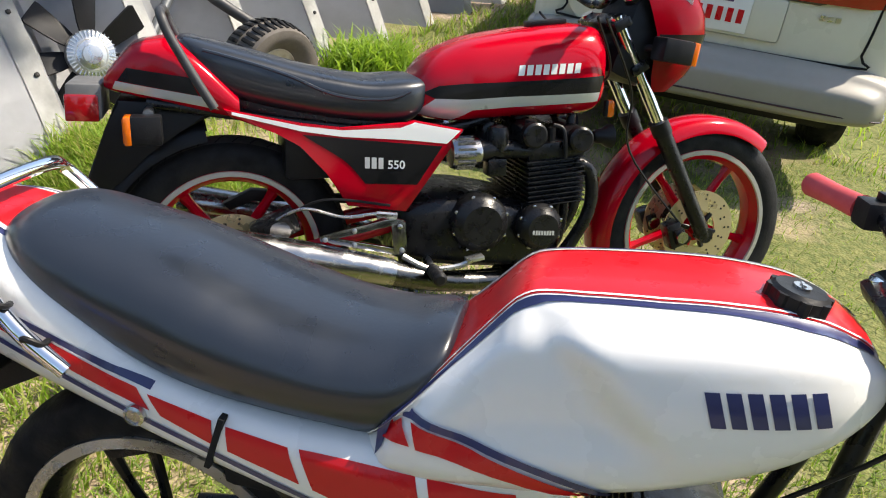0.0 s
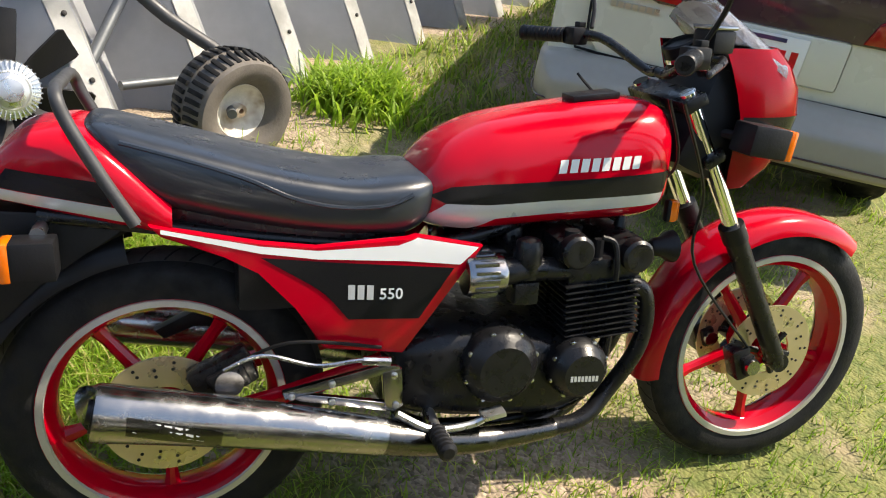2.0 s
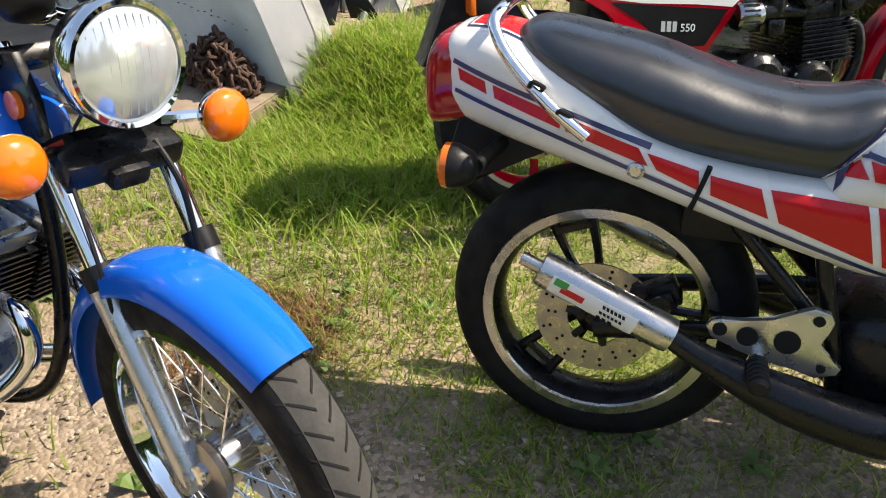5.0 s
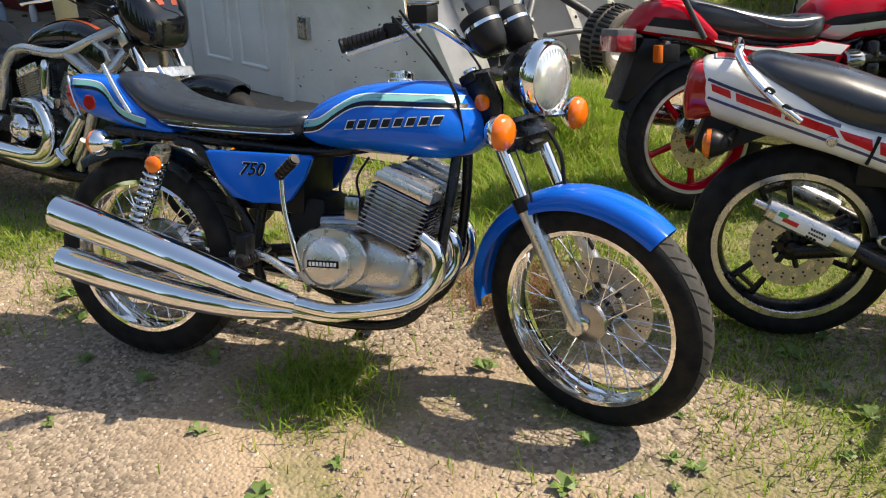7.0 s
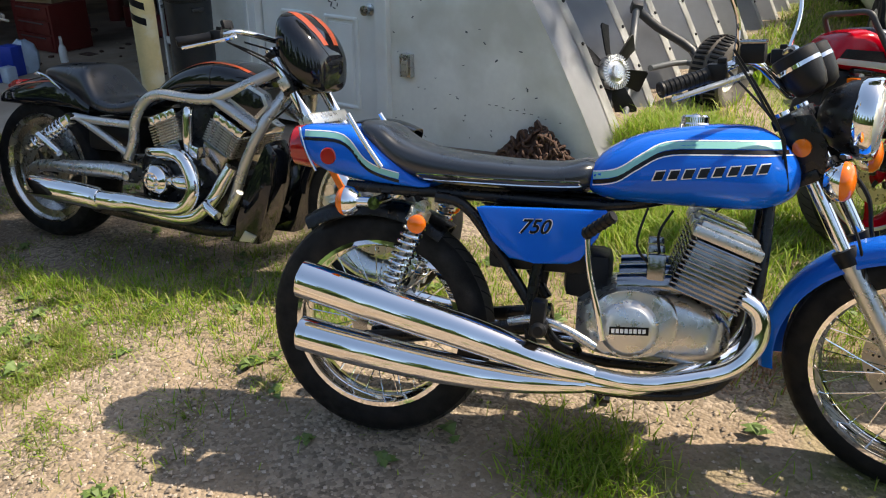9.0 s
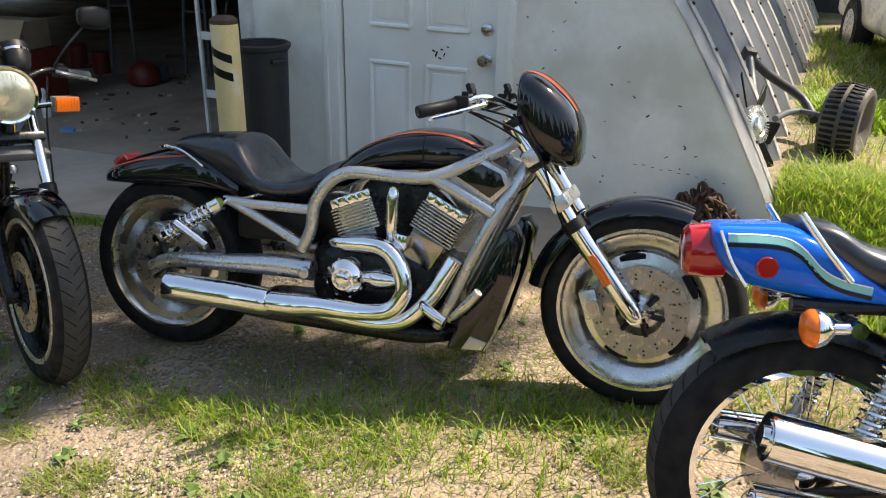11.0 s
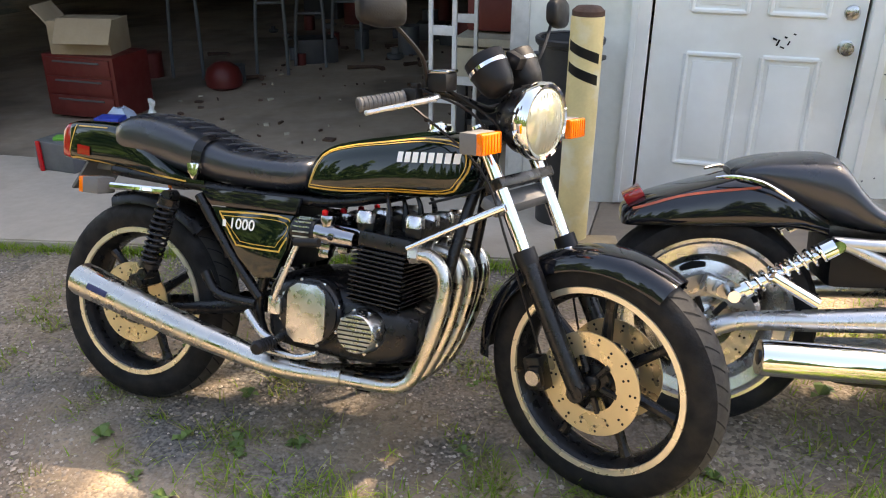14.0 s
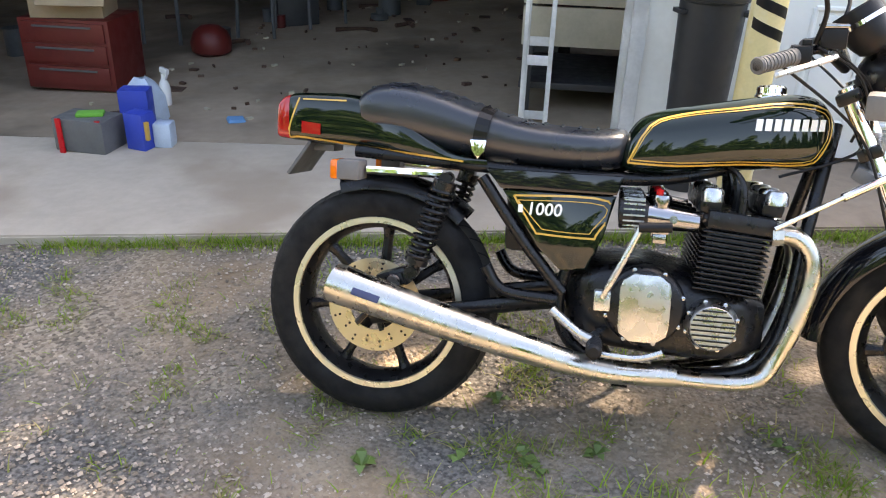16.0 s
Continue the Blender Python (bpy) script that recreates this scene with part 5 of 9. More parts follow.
    plate(bm, [(-0.04, 0.53), (0.34, 0.49), (0.34, 0.465), (0.02, 0.49), (-0.06, 0.48)], 0.06, 0.1, 0.004)
    part("chain_guard", bm, ALU, b)
    fork(b, (0.98, 0.95), (1.17, 0.60), (F - 0.01, 0.315), 0.09, CHROME, ENGBLK, 0.0175)
    bm = bmesh.new()
    arc_sheet(bm, F, 0.31, 0.345, 45, 165, 0.062, 0.04)
    part("front_mudguard", bm, WHITEP, b)
    body(b, "headlamp_fairing", [(1.04, 1.0, 0.84, 0.12), (1.1, 1.06, 0.80, 0.15), (1.2, 1.0, 0.78, 0.14), (1.27, 0.92, 0.82, 0.08)], WHITEP)
    gauges(b, (1.03, 1.03), -25)
    handlebar(b, (1.0, 0, 0.97), (0.93, 0.34, 0.998), REDGRIP, FRAMEB, FRAMEB, rise=(0.995, 0.19, 1.0), plain=True)
    bm = bmesh.new()
    box(bm, (0.3, 0, 0.6), (0.34, 0.2, 0.12), bevel=0.02)
    part("battery_box", bm, PLASTIC, b)
    cables(b, [[(0.9, -0.2, 0.99), (1.0, -0.12, 0.85), (0.8, -0.1, 0.64)]])
    stand(b, 0.5, 8.1)
    settle(b, 0, 0)
    return b


def blue_bike():
    b = thing("motorcycle", "blue classic motorcycle with teal and black stripe and chrome pipes", "motorcycle", bike_pose(*H_POSE), "parked motorcycles")
    F = 1.413
    wheel(b, "rear_wheel", 0, 0.33, 0.236, 0.115, "wire", CHROME, None)
    wheel(b, "front_wheel", F, 0.33, 0.247, 0.10, "wire", CHROME, [(0.055, 0.145, 0.07, DISCM)])
    for x, y0 in ((0, 0.05), (F, 0.04)):
        bm = bmesh.new()
        lathe(bm, [(0.03, -y0 - 0.02), (0.06, -y0 - 0.012), (0.062, -y0), (0.05, -y0 + 0.01), (0.045, 0.03), (0.06, 0.05), (0.03, 0.06)], (x, 0, 0.33), n=28)
        part("hub_shell", bm, PEWTER, b)
    bm = bmesh.new()
    lathe(bm, [(0.04, 0.02), (0.105, 0.025), (0.11, 0.05), (0.09, 0.075), (0.03, 0.08)], (0, 0, 0.33), n=36)
    part("drum_brake", bm, PEWTER, b)
    tank = body(b, "fuel_tank", [(0.582, 0.82, 0.785, 0.08), (0.60, 0.85, 0.765, 0.115), (0.645, 0.89, 0.75, 0.14), (0.73, 0.927, 0.744, 0.158), (0.86, 0.949, 0.742, 0.163), (0.98, 0.951, 0.742, 0.152), (1.04, 0.925, 0.752, 0.12), (1.08, 0.885, 0.775, 0.08), (1.10, 0.85, 0.80, 0.03)], BLUE, e=2.5, m=0.42)
    line = [(0.602, 0.806), (0.66, 0.818), (0.715, 0.855), (0.77, 0.885), (0.86, 0.893), (1.07, 0.898)]
    up = lambda d: [(x, z + d) for x, z in line]
    for s in (-1, 1):
        sticker(tank, ribbon(up(0.009), 0.016), TEALD, side=s)
        sticker(tank, ribbon(up(-0.006), 0.010), BLACKD, side=s)
        sticker(tank, ribbon(up(0.019), 0.0028), WHITED, side=s, lift=0.0018)
        sticker(tank, ribbon(up(-0.0135), 0.0028), WHITED, side=s, lift=0.0018)
    sticker(tank, bars(0.742, 0.812, 1.012, 0.842, 0.026, 8, 0.009), WHITED, "maker_mark", step=0.01)
    sticker(tank, bars(0.746, 0.8150, 1.016, 0.8450, 0.0205, 8, 0.007, 0.38), BLACKD, "maker_mark", step=0.01, lift=0.0024)
    cap(b, (0.84, 0, 0.945), 0.034, CHROME)
    seat = body(b, "seat", [(-0.03, 0.925, 0.905, 0.07), (-0.01, 0.93, 0.87, 0.105), (0.04, 0.922, 0.825, 0.125), (0.10, 0.885, 0.785, 0.132), (0.19, 0.858, 0.77, 0.138), (0.34, 0.842, 0.765, 0.142), (0.5, 0.838, 0.762, 0.138), (0.58, 0.852, 0.765, 0.122), (0.612, 0.845, 0.785, 0.09)], VINYL, "low black vinyl saddle with chrome trim", e=3.0, m=0.55)
    for s in (-1, 1):
        bm = bmesh.new()
        tree = hits(seat)
        pts = []
        for x, z in ((0.16, 0.783), (0.3, 0.782), (0.45, 0.782), (0.565, 0.785), (0.568, 0.793), (0.56, 0.797), (0.45, 0.796), (0.3, 0.796), (0.16, 0.799), (0.152, 0.791), (0.16, 0.783)):
            loc, nor, _, _ = tree.ray_cast(Vector((x, s * 0.8, z)), Vector((0, -s, 0)))
            pts.append(loc + Vector((0, s * 0.002, 0)))
        tube(bm, pts, 0.003, n=6, k=3)
        part("chrome_strip", bm, CHROME, seat)
        bm = bmesh.new()
        tube(bm, [(-0.045, s * 0.13, 0.945), (0.0, s * 0.137, 0.88), (0.055, s * 0.142, 0.81)], 0.0075, n=10)
        part("grab_strap", bm, CHROME, b)
    tail = body(b, "tail_cowl", [(-0.205, 0.905, 0.878, 0.085), (-0.188, 0.914, 0.835, 0.10), (-0.14, 0.916, 0.79, 0.115), (-0.03, 0.912, 0.764, 0.13), (0.05, 0.862, 0.757, 0.135), (0.14, 0.79, 0.755, 0.13), (0.18, 0.775, 0.76, 0.12)], BLUE, e=3.6)
    for s in (-1, 1):
        tl = [(-0.18, 0.888), (-0.085, 0.886), (-0.04, 0.868), (0.0, 0.825), (0.04, 0.803), (0.10, 0.788)]
        sticker(tail, ribbon([(x, z) for x, z in tl], 0.014), TEALD, side=s)
        sticker(tail, ribbon([(x, z - 0.013) for x, z in tl], 0.008), BLACKD, side=s)
        sticker(tail, ribbon([(x, z + 0.009) for x, z in tl], 0.0025), WHITED, side=s, lift=0.0018)
        bm = bmesh.new()
        lathe(bm, [(0.023, 0.012 * -s), (0.023, 0.004 * s), (0.02, 0.007 * s), (0.003, 0.007 * s)], (-0.104, s * 0.119, 0.832), n=24)
        part("side_reflector", bm, REDL, b)
        bm = bmesh.new()
        tube(bm, [(-0.196, s * 0.104, 0.905), (-0.172, s * 0.11, 0.84), (-0.142, s * 0.116, 0.79)], 0.0035, n=6)
        part("edge_trim", bm, CHROME, b)
    bm = bmesh.new()
    lathe(bm, [(0.06, 0.03), (0.062, -0.005), (0.056, -0.045), (0.045, -0.055), (0.003, -0.058)], (-0.20, 0, 0.85), n=28, axis="x")
    part("tail_lamp", bm, REDL, b)
    bm = bmesh.new()
    arc_sheet(bm, 0.0, 0.33, 0.385, 55, 122, 0.075, 0.04)
    part("rear_mudguard", bm, ENGBLK, b)
    for s in (-1, 1):
        bm = bmesh.new()
        plate(bm, [(0.315, 0.722), (0.33, 0.727), (0.64, 0.735), (0.648, 0.725), (0.625, 0.665), (0.585, 0.605), (0.555, 0.593), (0.47, 0.59), (0.405, 0.598), (0.36, 0.64)], s * 0.165, s * 0.14, 0.009)
        sp = part("side_panel", bm, BLUE, b)
        if s < 0:
            writing(sp, "750", 0.425, 0.665, 0.054, WHITED, tilt=2, shear=0.35, lift=0.0014)
            writing(sp, "750", 0.4275, 0.6655, 0.051, BLACKD, tilt=2, shear=0.35, lift=0.0022)
        lamp_dome(b, "rear_indicator", (-0.022, s * 0.185, 0.722), 0.04, 0.03, "x", AMBER, CHROME, -1)
        bm = bmesh.new()
        tube(bm, [(0.0, s * 0.185, 0.722), (0.055, s * 0.18, 0.722)], 0.013, n=10, k=1)
        tube(bm, [(0.055, s * 0.205, 0.722), (0.055, s * 0.1, 0.722)], 0.017, n=10, k=1)
        part("indicator_stem", bm, CHROME, b)
    # steering: lamps, bars, fork
    fork(b, (1.045, 1.0), (1.235, 0.635), (F - 0.015, 0.345), 0.095, CHROME, ALU, 0.0185)
    for s in (-1, 1):
        lamp_dome(b, "front_indicator", (1.21, s * 0.185, 0.86), 0.048, 0.034, "x", AMBER, CHROME, 1)
        bm = bmesh.new()
        tube(bm, [(1.16, s * 0.09, 0.865), (1.195, s * 0.175, 0.861)], 0.011, n=8, k=1)
        part("indicator_stem", bm, CHROME, b)
        bm = bmesh.new()
        plate(bm, [(1.03, 0.985), (1.12, 1.0), (1.16, 0.93), (1.16, 0.86), (1.10, 0.85)], s * 0.115, s * 0.098, 0.004)
        ear = part("lamp_bracket", bm, FRAMEB, b)
        bm = bmesh.new()
        lathe(bm, [(0.022, -0.002 * s), (0.022, 0.008 * s), (0.003, 0.011 * s)], (1.105, s * 0.116, 0.92), n=20)
        part("reflector", bm, AMBER, ear)
    bm = bmesh.new()
    box(bm, (1.165, 0, 0.825), (0.07, 0.21, 0.05), (0, 27, 0), 0.012)
    box(bm, (1.18, 0, 0.80), (0.05, 0.07, 0.04), (0, 27, 0), 0.012)
    part("fork_brace", bm, ENGBLK, b)
    pipe(b, "cable", [(1.19, 0.055, 0.84), (1.235, 0.065, 0.77), (1.25, 0.07, 0.68), (1.28, 0.07, 0.60), (1.34, 0.085, 0.50)], 0.006, PLASTIC, n=8)
    headlamp(b, (1.235, 0, 0.98), 0.098, GLASS, ENGBLK, 2)
    gauges(b, (1.06, 1.125), -32, 0.054, 0.066)
    handlebar(b, (1.045, 0, 1.04), (0.84, 0.37, 1.075), PLASTIC, CHROME, ALU, rise=(1.0, 0.21, 1.13), mirror=(0.95, 0.36, 1.36), mirror_mat=CHROME)
    bm = bmesh.new()
    arc_sheet(bm, F, 0.345, 0.372, 53, 187, 0.064, 0.045, ends=0.85)
    part("front_mudguard", bm, BLUE, b)
    # pipes
    up_m = pipe(b, "silencer", [(0.64, -0.22, 0.335), (0.5, -0.235, 0.365), (0.3, -0.245, 0.42), (0.05, -0.25, 0.478), (-0.10, -0.25, 0.513), (-0.122, -0.25, 0.518)], [0.022, 0.036, 0.046, 0.05, 0.05, 0.049], CHROME, n=28, label="long chrome tapered silencer")
    muffler_end(b, up_m, (-0.122, -0.25, 0.518), (-0.97, 0, 0.22), 0.0495, CHROME)
    lo_m = pipe(b, "silencer", [(0.62, -0.19, 0.297), (0.45, -0.205, 0.294), (0.25, -0.215, 0.308), (0.02, -0.22, 0.338), (-0.115, -0.22, 0.359), (-0.137, -0.22, 0.362)], [0.022, 0.034, 0.043, 0.047, 0.047, 0.046], CHROME, n=28, label="long chrome tapered silencer")
    muffler_end(b, lo_m, (-0.137, -0.22, 0.362), (-0.98, 0, 0.15), 0.0465, CHROME)
    lf_m = pipe(b, "silencer", [(0.62, 0.19, 0.30), (0.45, 0.205, 0.302), (0.25, 0.215, 0.325), (0.02, 0.22, 0.358), (-0.115, 0.22, 0.377)], [0.022, 0.034, 0.043, 0.047, 0.04], CHROME, n=24)
    muffler_end(b, lf_m, (-0.115, 0.22, 0.377), (-0.98, 0, 0.15), 0.042, PEWTER)
    for y, z, dy in ((-0.16, 0.33, -0.06), (0.0, 0.305, -0.19), (0.16, 0.30, 0.03)):
        pipe(b, "header_pipe", [(0.97, y, 0.545), (1.015, y, 0.51), (1.02, y, 0.44), (0.97, y + dy * 0.2, 0.375), (0.88, y + dy * 0.6, 0.345), (0.75, y + dy, 0.325 if y < -0.1 else 0.305), (0.62, y + dy, 0.335 if y < -0.1 else 0.30)], 0.0215, CHROME, n=18)
    # engine
    bm = bmesh.new()
    loft(bm, [(0.58, 0.50, 0.37, 0.1), (0.64, 0.53, 0.35, 0.15), (0.78, 0.55, 0.34, 0.16), (0.9, 0.52, 0.35, 0.15), (0.96, 0.46, 0.38, 0.1)], e=4)
    part("crankcase", bm, ALU, b)
    bm = bmesh.new()
    plate(bm, [(0.615, 0.46), (0.63, 0.51), (0.68, 0.54), (0.74, 0.545), (0.80, 0.53), (0.825, 0.50), (0.83, 0.45), (0.81, 0.41), (0.76, 0.385), (0.68, 0.375), (0.63, 0.40)], -0.195, -0.14, 0.012, k=3)
    cc = part("clutch_cover", bm, ALU, b)
    dome = cover(b, "clutch_dome", (0.715, -0.185, 0.453), 0.072, 0.035, ALU, flat=0.8)
    sticker(dome, [((0.670, 0.460), (0.763, 0.466), (0.763, 0.446), (0.670, 0.440))], BLACKD, "nameplate")
    sticker(dome, bars(0.675, 0.4445, 0.759, 0.450, 0.011, 8), WHITED, "maker_mark", lift=0.0022, step=0.008)
    for y in (-0.14, 0.0, 0.14):
        fins(b, "cylinder", (0.903, y, 0.596), (0.172, 0.125, 0.135), 11, 20, PEWTER)
        bm = bmesh.new()
        box(bm, (0.928, y, 0.678), (0.170, 0.120, 0.028), (0, 20, 0), 0.008)
        box(bm, (0.932, y, 0.694), (0.145, 0.10, 0.022), (0, 20, 0), 0.009)
        part("cylinder_head", bm, ALU, b)
        bm = bmesh.new()
        tube(bm, [(0.83, y, 0.56), (0.74, y, 0.555), (0.68, y, 0.55)], [0.024, 0.028, 0.026], n=12)
        box(bm, (0.77, y, 0.60), (0.045, 0.045, 0.07), bevel=0.008)
        part("carburettor", bm, PEWTER, b)
    bm = bmesh.new()
    tube(bm, [(0.655, -0.235, 0.43), (0.64, -0.245, 0.5), (0.615, -0.25, 0.6), (0.605, -0.25, 0.685)], [0.009, 0.008, 0.007, 0.007], n=10)
    ks = part("kick_start", bm, CHROME, b)
    bm = bmesh.new()
    tube(bm, [(0.6, -0.255, 0.685), (0.665, -0.29, 0.74)], 0.013, n=10, k=1)
    for i in range(6):
        p = Vector((0.605, -0.257, 0.69)).lerp(Vector((0.66, -0.287, 0.735)), i / 5)
        d = Vector((0.065, -0.035, 0.055)).normalized()
        tube(bm, [p - d * 0.003, p + d * 0.003], 0.0155, n=10, k=1)
    tiny(part("pedal_rubber", bm, PLASTIC, ks))
    bm = bmesh.new()
    tube(bm, [(0.42, -0.19, 0.44), (0.49, -0.215, 0.46), (0.56, -0.22, 0.445), (0.64, -0.22, 0.405)], 0.011, n=10)
    part("brake_pedal", bm, ALU, b)
    footpeg(b, (0.505, -0.2, 0.45))
    bm = bmesh.new()
    box(bm, (0.5, -0.255, 0.475), (0.035, 0.05, 0.09), (0, 4, 0), 0.008)
    part("pedal_rubber", bm, PLASTIC, b)
    for s in (-1, 1):
        shock(b, (0.06, 0.42), (0.175, 0.715), s * 0.165, CHROME, STEEL, 0.027, 12)
        bm = bmesh.new()
        lathe(bm, [(0.024, 0.006), (0.024, -0.004 * 1), (0.018, -0.009), (0.003, -0.01)], (0.17, -0.2 if s < 0 else 0.2, 0.675), n=20)
        part("fork_reflector", bm, AMBER, b)
    swingarm(b, 0.5, 0.41, 0.0, 0.33, FRAMEB, 0.1, 0.02)
    frame_tubes(b, [[(1.03, 0.03, 0.86), (1.02, 0.09, 0.6), (0.98, 0.11, 0.36), (0.85, 0.12, 0.27), (0.55, 0.12, 0.28), (0.46, 0.12, 0.42), (0.5, 0.11, 0.7)], [(1.03, 0.03, 0.84), (0.7, 0.08, 0.745), (0.4, 0.1, 0.745), (-0.05, 0.11, 0.755)], [(0.48, 0.11, 0.44), (0.3, 0.12, 0.7), (0.2, 0.125, 0.74)]], FRAMEB, 0.015)
    bm = bmesh.new()
    box(bm, (0.47, 0, 0.64), (0.26, 0.2, 0.17), bevel=0.02)
    box(bm, (0.6, 0, 0.55), (0.12, 0.18, 0.12), bevel=0.03)
    part("air_box", bm, PLASTIC, b)
    cables(b, [[(0.9, -0.25, 1.1), (0.98, -0.15, 1.0), (1.04, -0.11, 0.88), (0.9, -0.09, 0.74)], [(0.9, -0.2, 1.12), (1.02, -0.13, 0.95), (1.06, -0.1, 0.8)], [(0.92, 0.22, 1.1), (1.08, 0.12, 0.9), (0.98, 0.08, 0.74)], [(1.2, -0.1, 0.8), (1.25, -0.11, 0.7), (1.27, -0.11, 0.6)], [(0.8, -0.12, 0.74), (0.77, -0.13, 0.68), (0.78, -0.12, 0.62)], [(0.74, -0.1, 0.74), (0.72, -0.13, 0.65), (0.76, -0.14, 0.6)]])
    stand(b, 0.55, 17)
    settle(b, -0.018, -0.026, 1.12, (1.0, 0.98), (1.39, 0.3), -25, (0.03, 0.022), 5)
    return b


def cruiser_bike():
    b = thing("motorcycle", "black power cruiser motorcycle with silver frame and chrome exhausts", "motorcycle", bike_pose(-4.409, 0.378, 8.0, 11.0), "parked motorcycles")
    F = 1.706
    SILV = mat("silver_frame_paint", (0.52, 0.53, 0.53), 0.3, metal=0.75, coat=0.4, var=0.05, scale=6)
    wheel(b, "rear_wheel", 0, 0.327, 0.245, 0.18, "solid", POLISH, [(-0.085, 0.145, 0.08, DISCM)], POLISH, tread=False)
    wheel(b, "front_wheel", F, 0.325, 0.258, 0.12, "solid", POLISH, [(-0.07, 0.15, 0.075, DISCM), (0.07, 0.15, 0.075, DISCM)], POLISH, tread=False)
    fen = body(b, "rear_mudguard", [(-0.25, 0.645, 0.625, 0.07), (-0.235, 0.675, 0.62, 0.10), (-0.16, 0.712, 0.62, 0.12), (-0.02, 0.752, 0.62, 0.125), (0.1, 0.775, 0.62, 0.125), (0.22, 0.74, 0.62, 0.12), (0.31, 0.67, 0.60, 0.10)], BLACKP, e=3.2, m=0.25)
    for s in (-1, 1):
        sticker(fen, ribbon([(-0.22, 0.672), (-0.1, 0.71), (0.02, 0.73), (0.12, 0.74)], 0.006), ORANGED, side=s)
        bm = bmesh.new()
        tube(bm, [(0.0, s * 0.10, 0.765), (0.05, s * 0.125, 0.77), (0.12, s * 0.135, 0.755), (0.2, s * 0.14, 0.71)], [0.004, 0.007, 0.007, 0.004], n=8)
        part("fender_trim", bm, CHROME, b)
    bm = bmesh.new()
    box(bm, (-0.215, 0, 0.70), (0.06, 0.1, 0.03), (0, -30, 0), 0.01)
    part("tail_lamp", bm, REDL, b)
    seat = body(b, "seat", [(0.045, 0.785, 0.765, 0.06), (0.07, 0.80, 0.745, 0.10), (0.15, 0.818, 0.72, 0.125), (0.27, 0.826, 0.66, 0.145), (0.33, 0.815, 0.63, 0.155), (0.38, 0.75, 0.62, 0.165), (0.43, 0.70, 0.615, 0.168), (0.50, 0.685, 0.612, 0.162), (0.58, 0.70, 0.62, 0.145), (0.65, 0.74, 0.645, 0.115), (0.69, 0.75, 0.69, 0.08)], VINYL, "black stepped rider saddle", e=2.7, m=0.55)
    tank = body(b, "fuel_tank_cover", [(0.60, 0.655, 0.635, 0.06), (0.64, 0.70, 0.645, 0.095), (0.72, 0.775, 0.67, 0.12), (0.82, 0.835, 0.72, 0.13), (0.95, 0.872, 0.735, 0.136), (1.08, 0.868, 0.745, 0.135), (1.17, 0.835, 0.765, 0.115), (1.215, 0.80, 0.78, 0.08)], BLACKP, e=2.6, m=0.45)
    for s in (-1, 1):
        sticker(tank, ribbon([(0.70, 0.757), (0.80, 0.819), (0.94, 0.86), (1.08, 0.857), (1.18, 0.824)], 0.005), ORANGED, side=s)
    tree = hits(tank)
    for s in (-1, 1):
        pts = [tree.ray_cast(Vector((1.0, s * 0.8, z)), Vector((0, -s, 0)))[0] for z in (0.755, 0.78, 0.81, 0.84, 0.86)]
        bm = bmesh.new()
        tube(bm, [p for p in pts if p], 0.002, n=6, k=2)
        part("cover_seam", bm, TREAD, b)
    for s in (-1, 1):
        y = 0.17 * s
        for pts, r in (([(1.30, y * 0.45, 0.86), (1.2, y * 0.85, 0.80), (1.05, y, 0.733), (0.92, y, 0.725), (0.78, y, 0.73), (0.70, y, 0.70), (0.64, y, 0.62), (0.625, y, 0.53), (0.59, y, 0.455)], 0.021), ([(1.05, y, 0.73), (1.15, y, 0.68), (1.245, y, 0.63)], 0.021), ([(1.33, y * 0.5, 0.78), (1.27, y * 0.9, 0.66), (1.2, y, 0.52), (1.13, y * 0.95, 0.36), (1.07, y * 0.9, 0.24)], 0.021), ([(0.30, y, 0.605), (0.42, y, 0.598), (0.63, y, 0.595)], 0.017), ([(0.33, y, 0.60), (0.47, y, 0.535), (0.61, y, 0.465)], 0.017)):
            bm = bmesh.new()
            tube(bm, pts, r, n=14)
            part("frame_tube", bm, SILV, b)
        bm = bmesh.new()
        plate(bm, [(1.085, 0.742), (1.2, 0.80), (1.275, 0.765), (1.295, 0.72), (1.235, 0.655), (1.2, 0.66)], s * 0.165, s * 0.12, 0.012)
        ab = part("airbox_cover", bm, SILV, b)
        bm = bmesh.new()
        plate(bm, [(1.115, 0.742), (1.2, 0.782), (1.262, 0.755), (1.277, 0.72), (1.23, 0.677)], s * 0.17, s * 0.15, 0.006)
        part("cover_inset", bm, BLACKP, ab)
        pipe(b, "swingarm_leg", [(0.635, y * 1.02, 0.39), (0.5, y * 1.02, 0.395), (0.3, y, 0.385), (0.08, y * 0.95, 0.372), (-0.01, y * 0.9, 0.335)], [0.036, 0.038, 0.032, 0.026, 0.026], ALU, label="polished aluminium swingarm")
        bm = bmesh.new()
        lathe(bm, [(0.02, 0.01 * s), (0.02, 0.026 * s), (0.012, 0.03 * s), (0.003, 0.03 * s)], (0.62, s * 0.195, 0.39), n=18)
        part("pivot_cap", bm, STEEL, b)
        shock(b, (0.05, 0.455), (0.305, 0.60), s * 0.19, CHROME, CHROME, 0.026, 9)
        bm = bmesh.new()
        tube(bm, [(0.14, s * 0.225, 0.52), (0.26, s * 0.225, 0.45)], 0.016, n=12, k=1)
        part("shock_reservoir", bm, CHROME, b)
    # engine
    bm = bmesh.new()
